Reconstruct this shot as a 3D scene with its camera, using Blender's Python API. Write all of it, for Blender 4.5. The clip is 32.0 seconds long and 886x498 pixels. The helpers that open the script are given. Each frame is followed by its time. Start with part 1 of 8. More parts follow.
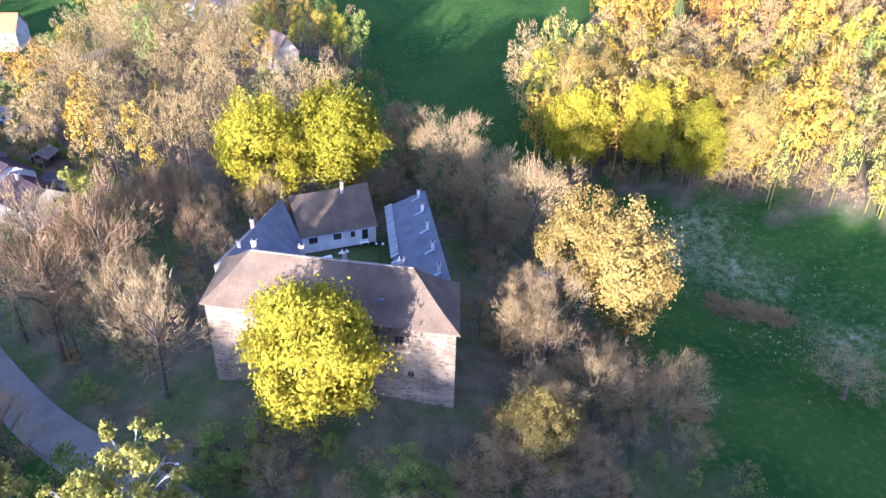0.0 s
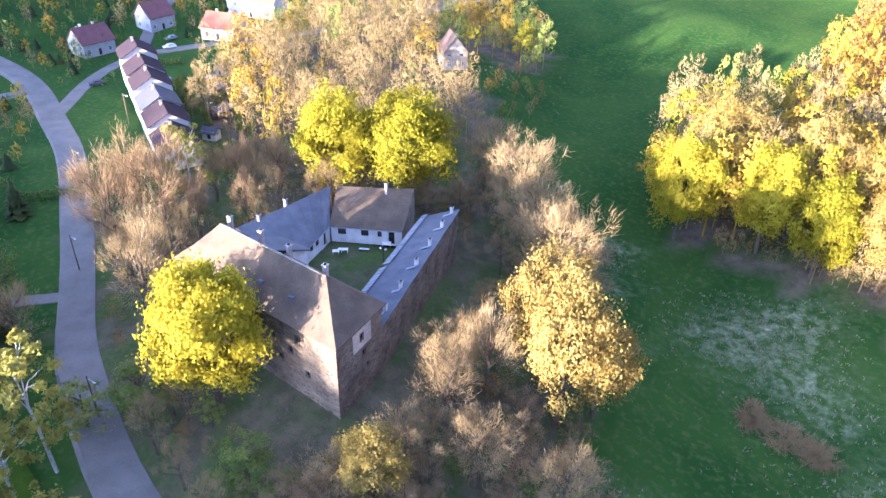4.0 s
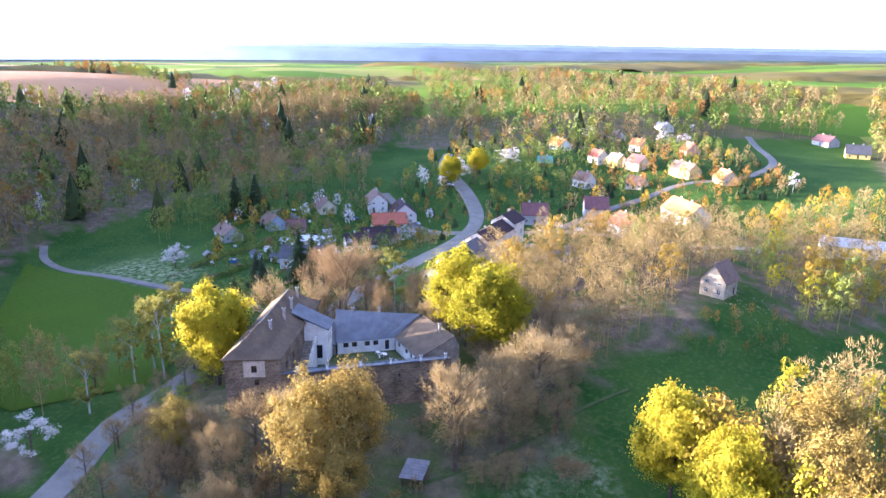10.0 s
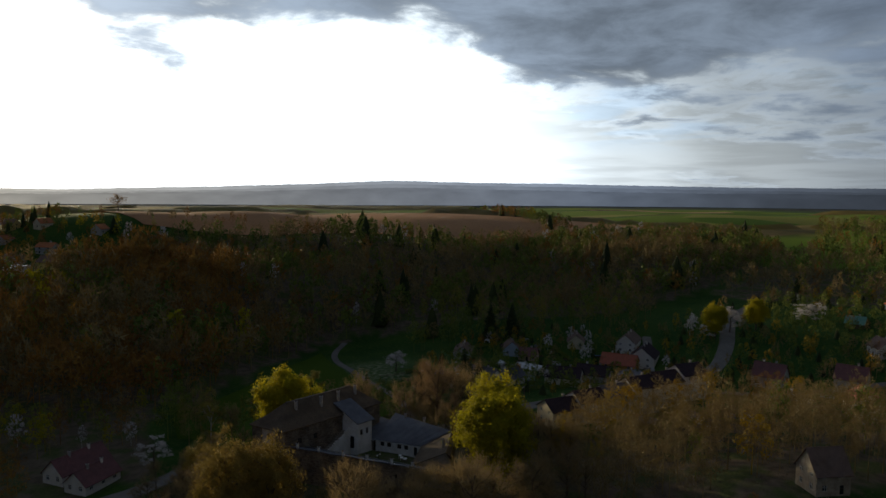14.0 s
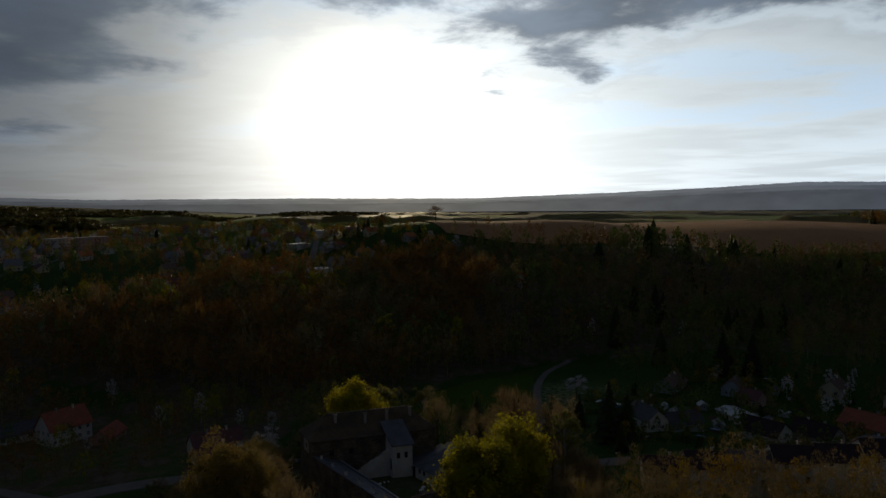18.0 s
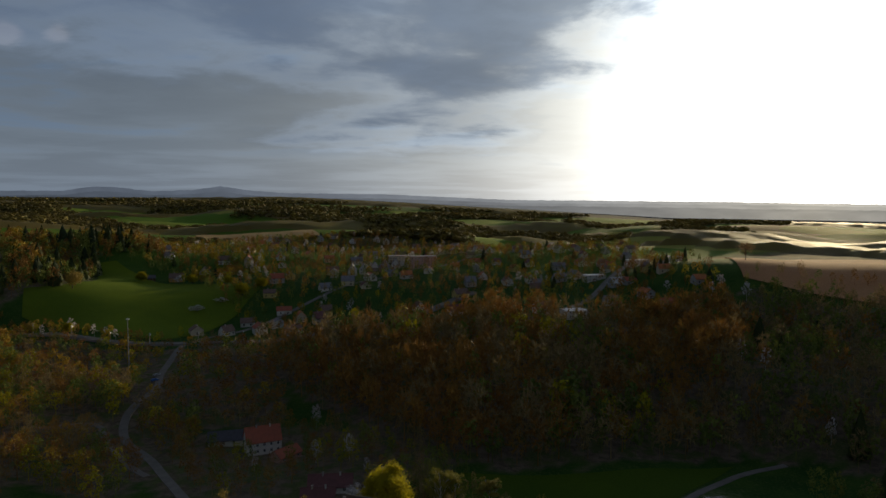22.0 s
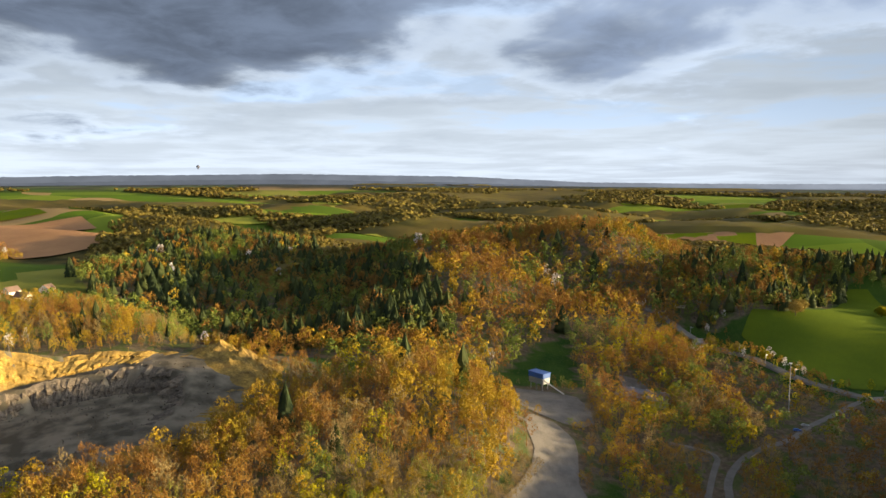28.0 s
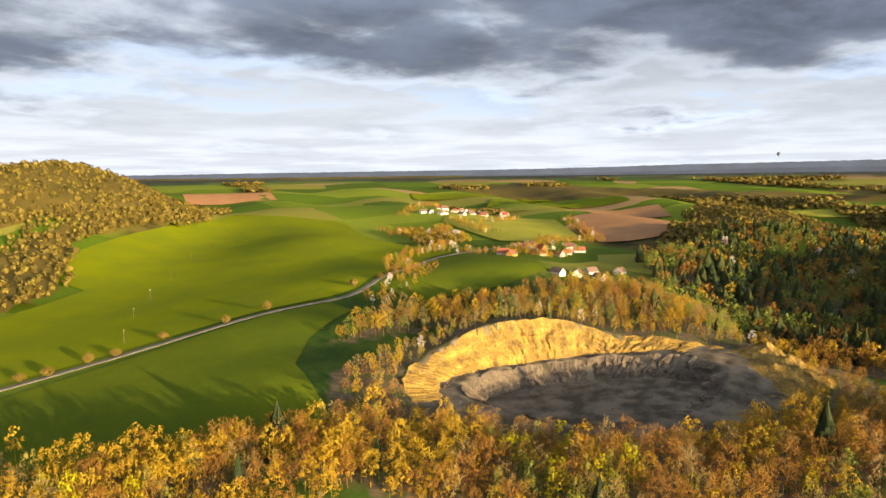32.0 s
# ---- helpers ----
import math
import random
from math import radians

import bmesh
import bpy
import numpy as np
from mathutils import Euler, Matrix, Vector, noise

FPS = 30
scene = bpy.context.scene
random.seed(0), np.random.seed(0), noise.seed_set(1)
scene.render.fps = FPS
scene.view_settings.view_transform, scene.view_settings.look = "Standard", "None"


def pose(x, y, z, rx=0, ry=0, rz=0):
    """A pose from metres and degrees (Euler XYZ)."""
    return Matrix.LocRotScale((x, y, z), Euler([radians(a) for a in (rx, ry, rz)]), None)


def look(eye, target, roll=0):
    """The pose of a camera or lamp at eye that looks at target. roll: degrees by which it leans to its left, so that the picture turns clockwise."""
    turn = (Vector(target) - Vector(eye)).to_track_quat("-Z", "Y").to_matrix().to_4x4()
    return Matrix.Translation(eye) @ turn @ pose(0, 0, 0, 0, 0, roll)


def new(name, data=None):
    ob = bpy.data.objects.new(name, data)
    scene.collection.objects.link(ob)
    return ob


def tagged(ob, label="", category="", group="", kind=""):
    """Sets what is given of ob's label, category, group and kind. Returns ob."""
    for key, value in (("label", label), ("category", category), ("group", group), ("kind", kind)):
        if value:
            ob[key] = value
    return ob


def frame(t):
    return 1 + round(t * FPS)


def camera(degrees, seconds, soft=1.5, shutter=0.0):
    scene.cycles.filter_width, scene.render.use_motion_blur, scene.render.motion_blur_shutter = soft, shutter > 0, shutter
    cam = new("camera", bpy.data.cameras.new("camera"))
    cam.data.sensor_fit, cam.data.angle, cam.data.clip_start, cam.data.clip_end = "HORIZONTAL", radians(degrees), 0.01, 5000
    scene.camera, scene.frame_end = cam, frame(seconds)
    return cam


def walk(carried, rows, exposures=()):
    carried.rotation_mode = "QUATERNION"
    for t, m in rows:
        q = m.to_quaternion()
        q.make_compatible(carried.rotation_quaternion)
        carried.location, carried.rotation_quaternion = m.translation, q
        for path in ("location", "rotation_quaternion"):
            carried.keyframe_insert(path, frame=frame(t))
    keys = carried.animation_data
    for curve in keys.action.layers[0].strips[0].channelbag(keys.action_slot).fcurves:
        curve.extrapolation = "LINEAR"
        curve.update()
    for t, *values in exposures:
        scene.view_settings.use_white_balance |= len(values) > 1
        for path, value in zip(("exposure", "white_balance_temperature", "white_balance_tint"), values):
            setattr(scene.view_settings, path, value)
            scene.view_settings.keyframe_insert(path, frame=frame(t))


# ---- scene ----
cam = camera(63.7, 32.0)
ROWS = [
    (0.0, 0.22, 1.35, 70.51, 59.21, -0.94, -0.02),
    (0.5, 5.32, 2.44, 70.99, 59.15, -1.31, 3.23),
    (1.0, 10.27, 3.64, 71.88, 58.97, -1.73, 6.48),
    (1.5, 15.93, 4.82, 72.62, 58.83, -1.89, 10.09),
    (2.0, 21.36, 6.58, 72.98, 58.72, -1.89, 13.54),
    (2.5, 26.93, 8.43, 73.42, 58.61, -1.83, 16.95),
    (3.0, 32.74, 10.32, 73.85, 58.53, -1.55, 20.24),
    (3.5, 38.57, 12.29, 74.39, 58.41, -1.45, 23.64),
    (5.5, 62.83, 21.91, 75.86, 57.96, -1.22, 37.26),
    (6.0, 68.46, 24.71, 75.99, 57.91, -1.42, 40.50),
    (6.5, 74.12, 27.98, 76.32, 57.77, -1.33, 43.86),
    (7.0, 84.09, 34.99, 76.62, 57.74, -1.32, 49.85),
    (7.5, 94.52, 42.95, 76.75, 58.64, -1.37, 55.67),
    (8.0, 104.69, 52.10, 77.16, 61.74, -1.25, 61.61),
    (8.5, 113.67, 62.46, 77.23, 65.14, -1.08, 67.33),
    (9.0, 121.50, 73.61, 77.23, 68.50, -0.92, 72.85),
    (9.5, 128.63, 85.21, 77.26, 71.92, -0.94, 78.58),
    (10.0, 134.21, 97.48, 77.34, 74.10, -0.91, 83.68),
    (10.5, 138.49, 110.32, 77.25, 75.50, -0.82, 88.88),
    (11.0, 141.34, 123.54, 77.28, 76.92, -0.70, 93.88),
    (11.5, 143.52, 137.04, 77.22, 78.40, -0.63, 98.74),
    (12.0, 144.17, 150.75, 77.04, 79.94, -0.57, 103.49),
    (12.5, 143.81, 164.69, 76.97, 81.43, -0.49, 108.28),
    (13.0, 141.60, 177.63, 77.11, 82.73, -0.47, 112.77),
    (13.5, 136.12, 188.88, 77.15, 84.30, -0.56, 116.56),
    (15.5, 102.61, 227.31, 75.90, 85.24, 0.72, 133.29),
    (16.0, 92.55, 233.56, 75.03, 85.41, 0.92, 137.39),
    (16.5, 82.86, 238.72, 74.51, 85.45, 1.04, 142.06),
    (17.0, 72.88, 242.58, 74.33, 85.37, 1.06, 145.67),
    (17.5, 62.88, 247.18, 75.97, 85.48, 1.08, 149.47),
    (18.0, 53.57, 252.10, 79.27, 85.72, 0.85, 152.57),
    (18.5, 43.37, 256.65, 82.86, 85.98, 0.44, 156.48),
    (19.0, 31.33, 261.94, 86.89, 86.07, 0.20, 160.81),
    (19.5, 19.95, 265.81, 90.81, 86.12, 0.11, 164.64),
    (20.0, 7.55, 268.95, 94.52, 86.08, 0.08, 169.08),
    (20.5, -8.53, 271.71, 97.59, 86.08, -0.00, 173.41),
    (21.0, -24.66, 272.51, 100.80, 86.00, -0.21, 177.90),
    (21.5, -38.77, 271.99, 103.89, 85.96, -0.12, 181.65),
    (22.0, -51.61, 270.33, 107.68, 85.79, 0.05, 185.73),
    (22.5, -63.76, 268.07, 111.80, 85.58, 0.07, 189.65),
    (23.0, -75.60, 265.29, 115.93, 85.36, 0.04, 193.60),
    (23.5, -86.06, 261.99, 119.73, 85.24, -0.05, 197.13),
    (24.0, -96.67, 258.08, 123.52, 85.15, -0.06, 200.74),
    (24.5, -108.45, 252.95, 127.87, 85.06, 0.03, 204.32),
    (26.5, -144.51, 230.37, 142.82, 84.95, 0.08, 232.90),
    (27.0, -146.39, 227.64, 143.35, 84.91, -0.03, 238.64),
    (27.5, -147.65, 225.10, 143.88, 84.80, -0.11, 244.14),
    (28.0, -148.86, 223.16, 144.69, 84.68, -0.11, 249.47),
    (28.5, -150.14, 221.72, 145.76, 84.57, -0.06, 254.80),
    (29.0, -151.64, 220.45, 146.57, 84.42, -0.05, 260.44),
    (29.5, -153.30, 218.97, 147.14, 84.32, -0.01, 266.35),
    (30.0, -155.45, 217.40, 147.74, 84.22, 0.10, 271.77),
    (30.5, -157.28, 215.43, 148.46, 84.16, 0.09, 277.41),
    (31.0, -158.49, 213.69, 149.32, 84.03, 0.14, 282.79),
    (31.5, -159.33, 212.26, 150.46, 83.92, 0.28, 288.23),
    (32.0, -160.05, 210.81, 151.83, 83.77, 0.45, 293.51),
]
EXPOSURES = [(0, 2.5, 4650, 31), (3, 2.9, 4800, 30), (6, 3.25, 5150, 31), (9, 3.5, 4850, 33), (11, 2.25, 5800, 18), (13, 0.25, 6500, 10), (16, -1.78, 6500, 10), (19, -1.88, 6300, 10), (21, -1.08, 6500, 10), (23, -0.1, 6700, 10), (24.5, 0.78, 7000, 10), (27, 1.17, 7350, 12), (30, 1.27, 7750, 15), (32, 1.27, 8050, 17)]
walk(cam, [(t, pose(*row)) for t, *row in ROWS], EXPOSURES)

# ---- light ----
SUN_AZIMUTH, SUN_HEIGHT = radians(-113.5), radians(6.3)
world = bpy.data.worlds.new("evening_sky")
scene.world = world
world.use_nodes = True
wn, wl = world.node_tree.nodes, world.node_tree.links
wn.clear()


def sky_node(kind, **inputs):
    n = wn.new(kind)
    for k, v in inputs.items():
        n.inputs[k].default_value = v
    return n


sky = wn.new("ShaderNodeTexSky")
sky.sky_type, sky.sun_disc, sky.sun_elevation, sky.sun_rotation = "NISHITA", False, SUN_HEIGHT, math.pi / 2 - SUN_AZIMUTH
sky.altitude, sky.air_density, sky.dust_density, sky.ozone_density = 400, 1.0, 1.6, 1.0
way = wn.new("ShaderNodeTexCoord").outputs["Generated"]


def sky_math(how, a, b=0.0, c=0.0, clamp=False):
    n = wn.new("ShaderNodeMath")
    n.operation, n.use_clamp = how, clamp
    for i, v in enumerate((a, b, c)):
        if isinstance(v, (int, float)):
            n.inputs[i].default_value = v
        else:
            wl.new(v, n.inputs[i])
    return n.outputs[0]


def sky_mix(how, fac, a, b):
    n = wn.new("ShaderNodeMix")
    n.data_type, n.blend_type = "RGBA", how
    for key, v in (("Factor", fac), ("A", a), ("B", b)):
        if isinstance(v, (int, float, tuple)):
            n.inputs[key].default_value = v
        else:
            wl.new(v, n.inputs[key])
    return n.outputs["Result"]


def sky_step(v, lo, hi, to_lo=0.0, to_hi=1.0):
    n = wn.new("ShaderNodeMapRange")
    n.interpolation_type = "SMOOTHSTEP"
    wl.new(v, n.inputs[0])
    for key, x in (("From Min", lo), ("From Max", hi), ("To Min", to_lo), ("To Max", to_hi)):
        n.inputs[key].default_value = x
    return n.outputs[0]


def round_sky(stops, scale=1.0, k=(1, 1, 1)):
    """A value or colour for each compass turn, from (degrees left of north, value)."""
    n = wn.new("ShaderNodeValToRGB")
    n.color_ramp.interpolation = "EASE"
    e = n.color_ramp.elements
    while len(e) < len(stops):
        e.new(0.5)
    for i, (deg, v) in enumerate(stops):
        e[i].position, e[i].color = deg / 360, tuple(v * scale * c for c in k) + (1,)
    wl.new(turn_, n.inputs[0])
    return n.outputs["Color"]


split = wn.new("ShaderNodeSeparateXYZ")
wl.new(way, split.inputs[0])
sx, sy, sz = split.outputs
turn_ = sky_math("FRACT", sky_math("ADD", sky_math("DIVIDE", sky_math("ARCTAN2", sky_math("MULTIPLY", sx, -1.0), sy), 2 * math.pi), 1.0))
lift = sky_math("MAXIMUM", sz, 0.0)


def deck_noise(scale, drop, detail, rough, warp, seed):
    """Noise on a flat cloud deck, seen in perspective."""
    flat = wn.new("ShaderNodeCombineXYZ")
    low = sky_math("ADD", lift, drop)
    wl.new(sky_math("DIVIDE", sx, low), flat.inputs["X"]); wl.new(sky_math("DIVIDE", sy, low), flat.inputs["Y"])
    flat.inputs["Z"].default_value = seed
    n = sky_node("ShaderNodeTexNoise", Scale=scale, Detail=detail, Roughness=rough, Distortion=warp)
    wl.new(flat.outputs[0], n.inputs["Vector"])
    return n.outputs["Fac"]


big, lumps, streaks = deck_noise(0.8, 0.16, 8.0, 0.46, 0.2, 3.7), deck_noise(2.6, 0.14, 8.0, 0.6, 0.3, 9.2), deck_noise(0.55, 0.05, 7.0, 0.55, 0.2, 21.4)
# where the deck's lower edge hangs, how broken it is, and how bright its gaps and its undersides are
edge = round_sky([(0, .16), (60, .12), (95, .09), (112, .11), (126, .2), (165, .21), (180, .14), (196, .14), (215, .20), (236, .155), (262, .12), (290, .125), (320, .13)])
gaps = round_sky([(0, 5), (60, 7), (88, 10), (98, 15), (106, 26), (118, 56), (140, 60), (166, 36), (176, 17), (186, 10.5), (200, 6.8), (216, 5.9), (236, 7.4), (265, 7.6), (300, 7.8)], 1.0, (0.80, 1.0, 1.26))
under = round_sky([(0, 2), (60, 3.4), (88, 6.5), (100, 8.5), (118, 11.5), (150, 15), (170, 10), (184, 6.2), (200, 4.5), (216, 4.4), (232, 3.8), (250, 2.2), (275, 2.1), (300, 2.1), (330, 2.0)], 1.0, (0.72, 1.0, 1.50))
cover = sky_math("MULTIPLY_ADD", sky_math("SUBTRACT", lift, edge), 9.0, 0.5)
cover = sky_math("ADD", cover, sky_math("MULTIPLY_ADD", big, 4.2, -2.1))
busy = round_sky([(0, 1.1), (88, 2.2), (160, 2.6), (186, 1.1), (240, 1.1), (360, 1.1)])
cover = sky_math("ADD", cover, sky_math("MULTIPLY", sky_math("SUBTRACT", lumps, 0.5), busy))
cover = sky_step(cover, 0.0, 1.25)
thick = sky_math("ADD", sky_step(lumps, 0.3, 0.7, 0.76, 1.3), sky_step(big, 0.34, 0.62, 0.2, -0.2))
veil = sky_step(streaks, 0.36, 0.64, 1.06, 0.86)
calm = round_sky([(0, 0), (168, 0), (186, .65), (222, .72), (240, .15), (360, 0)])
# pale light band along the skyline, grey-blue veil higher up, thin streaks between
haze = sky_step(lift, 0.0, 0.16, 1.22, 0.9)
clear = sky_mix("MULTIPLY", 1.0, sky_mix("MULTIPLY", 1.0, gaps, haze), veil)
clear = sky_mix("MIX", sky_step(sky_math("MULTIPLY", sky_step(streaks, 0.36, 0.5, 1.0, 0.0), sky_step(lift, 0.03, 0.1)), 0.0, 1.0, 0.0, 0.45), clear, sky_mix("MULTIPLY", 1.0, clear, (0.72, 0.95, 1.22, 1)))
clear = sky_mix("MIX", 0.12, clear, sky.outputs[0])
# bright rims where the deck thins out
rim = sky_math("MULTIPLY", sky_step(cover, 0.05, 0.45), sky_step(cover, 0.95, 0.5))
dark = sky_mix("MULTIPLY", 1.0, under, sky_mix("MIX", calm, thick, (1.08, 1.08, 1.08, 1)))
banks = sky_mix("MIX", cover, clear, dark)
banks = sky_mix("ADD", 1.0, banks, sky_mix("MULTIPLY", 1.0, sky_math("MULTIPLY", rim, 0.4), clear))
# two small sunlit puffs in the south-east
for deg, up_, size in ((213.6, 0.197, 0.010), (216.8, 0.193, 0.011)):
    puff = wn.new("ShaderNodeVectorMath"); puff.operation = "DOT_PRODUCT"
    h = math.cos(math.asin(up_))
    puff.inputs[1].default_value = (-math.sin(radians(deg)) * h, math.cos(radians(deg)) * h, up_)
    wl.new(way, puff.inputs[0])
    near = sky_math("SUBTRACT", sky_math("ARCCOSINE", sky_math("MINIMUM", puff.outputs["Value"], 1.0)), sky_math("MULTIPLY_ADD", lumps, 0.07, -0.035))
    banks = sky_mix("ADD", sky_step(near, size * 1.4, 0.0, 0.0, 0.4), banks, (4.6, 3.7, 3.3, 1))
# warmer towards the sun, bluer away from it
banks = sky_mix("MULTIPLY", 1.0, banks, sky_mix("MIX", round_sky([(0, .6), (80, .5), (100, .1), (170, 0), (214, 1), (300, 1)]), (1.12, 1.0, 0.83, 1), (0.98, 1.0, 1.03, 1)))
banks = sky_mix("MIX", sky_step(lift, 0.34, 0.7), banks, (2.5, 3.1, 4.2, 1))
dot = wn.new("ShaderNodeVectorMath"); dot.operation = "DOT_PRODUCT"
dot.inputs[1].default_value = Vector((math.cos(SUN_AZIMUTH) * math.cos(SUN_HEIGHT), math.sin(SUN_AZIMUTH) * math.cos(SUN_HEIGHT), 1.5 * math.sin(SUN_HEIGHT))).normalized()
flatten = wn.new("ShaderNodeVectorMath"); flatten.operation = "MULTIPLY"; flatten.inputs[1].default_value = (1, 1, 1.5)
unit = wn.new("ShaderNodeVectorMath"); unit.operation = "NORMALIZE"
wl.new(way, flatten.inputs[0]); wl.new(flatten.outputs[0], unit.inputs[0]); wl.new(unit.outputs[0], dot.inputs[0])
near_sun = sky_math("MAXIMUM", dot.outputs["Value"], 0.0)
glare = 0.0
for power, gain in ((9.0, 10.0), (34.0, 60.0), (200.0, 150.0)):
    glare = sky_math("MULTIPLY_ADD", sky_math("POWER", near_sun, power), gain, glare)
warm = sky_mix("MULTIPLY", 1.0, glare, (1.0, 0.96, 0.84, 1))
warm = sky_mix("MULTIPLY", cover, warm, (0.2, 0.22, 0.26, 1))
total = sky_mix("ADD", 1.0, banks, warm)
back = sky_node("ShaderNodeBackground", Strength=0.047)
wl.new(total, back.inputs["Color"])
wl.new(back.outputs[0], wn.new("ShaderNodeOutputWorld").inputs[0])

sun = new("sun", bpy.data.lights.new("sun", "SUN"))
sun.data.energy, sun.data.angle, sun.data.color = 5.0, radians(0.6), (1.0, 0.80, 0.46)
toward = Vector((math.cos(SUN_AZIMUTH) * math.cos(SUN_HEIGHT), math.sin(SUN_AZIMUTH) * math.cos(SUN_HEIGHT), math.sin(SUN_HEIGHT)))
sun.matrix_world = look(toward * 300, (0, 0, 0))


# ---- materials ----
def nodes_of(m):
    m.use_nodes = True
    return m.node_tree.nodes, m.node_tree.links, m.node_tree.nodes["Principled BSDF"]


def tone(c, k):
    return (min(1, c[0] * k), min(1, c[1] * k), min(1, c[2] * k), 1)


def surface(name, base, other=None, scale=1.0, fine=12.0, rough=0.85, bump=0.3, metal=0.0, stain=0.25, island=0.0, courses=0.0):
    """A weathered surface: two colours blended by broad noise, grain from fine noise, relief from both."""
    m = bpy.data.materials.new(name)
    n, l, bsdf = nodes_of(m)
    pos = n.new("ShaderNodeNewGeometry")
    wide, grain = n.new("ShaderNodeTexNoise"), n.new("ShaderNodeTexNoise")
    for tex, s, d in ((wide, scale, 5), (grain, fine, 4)):
        tex.inputs["Scale"].default_value, tex.inputs["Detail"].default_value, tex.inputs["Roughness"].default_value = s, d, 0.6
        l.new(pos.outputs["Position"], tex.inputs["Vector"])
    mix = n.new("ShaderNodeValToRGB")
    mix.color_ramp.elements[0].position, mix.color_ramp.elements[1].position = 0.36, 0.64
    mix.color_ramp.elements[0].color, mix.color_ramp.elements[1].color = (*base, 1), (*(other or [c * 0.7 for c in base]), 1)
    l.new(wide.outputs["Fac"], mix.inputs[0])
    grey = n.new("ShaderNodeMapRange")
    grey.inputs["From Min"].default_value, grey.inputs["From Max"].default_value = 0.25, 0.75
    grey.inputs["To Min"].default_value, grey.inputs["To Max"].default_value = 1 - stain, 1 + stain
    l.new(grain.outputs["Fac"], grey.inputs[0])
    out = n.new("ShaderNodeMix"); out.data_type, out.blend_type = "RGBA", "MULTIPLY"
    out.inputs["Factor"].default_value = 1
    l.new(mix.outputs["Color"], out.inputs["A"]); l.new(grey.outputs[0], out.inputs["B"])
    last = out.outputs["Result"]
    if courses:
        wave = n.new("ShaderNodeTexWave"); wave.bands_direction = "Z"
        for key, v in (("Scale", courses), ("Distortion", 2.2), ("Detail", 3.0), ("Detail Scale", 1.4)):
            wave.inputs[key].default_value = v
        l.new(pos.outputs["Position"], wave.inputs["Vector"])
        line = n.new("ShaderNodeMapRange"); line.inputs["To Min"].default_value, line.inputs["To Max"].default_value = 0.9, 1.06
        l.new(wave.outputs["Fac"], line.inputs[0])
        rowed = n.new("ShaderNodeMix"); rowed.data_type, rowed.blend_type = "RGBA", "MULTIPLY"; rowed.inputs["Factor"].default_value = 1
        l.new(last, rowed.inputs["A"]); l.new(line.outputs[0], rowed.inputs["B"])
        last = rowed.outputs["Result"]
    if island:
        hue = n.new("ShaderNodeHueSaturation")
        vary = n.new("ShaderNodeMapRange")
        vary.inputs["To Min"].default_value, vary.inputs["To Max"].default_value = 1 - island, 1 + island
        l.new(pos.outputs["Random Per Island"], vary.inputs[0]); l.new(vary.outputs[0], hue.inputs["Value"]); l.new(last, hue.inputs["Color"])
        last = hue.outputs["Color"]
    l.new(last, bsdf.inputs["Base Color"])
    bsdf.inputs["Roughness"].default_value, bsdf.inputs["Metallic"].default_value = rough, metal
    bsdf.inputs["Specular IOR Level"].default_value = (0.03 if rough > 0.94 else 0.12) if rough > 0.84 else 0.35
    if bump:
        b = n.new("ShaderNodeBump")
        b.inputs["Strength"].default_value, b.inputs["Distance"].default_value = bump, 0.08
        l.new(grain.outputs["Fac"], b.inputs["Height"]); l.new(b.outputs[0], bsdf.inputs["Normal"])
    return m


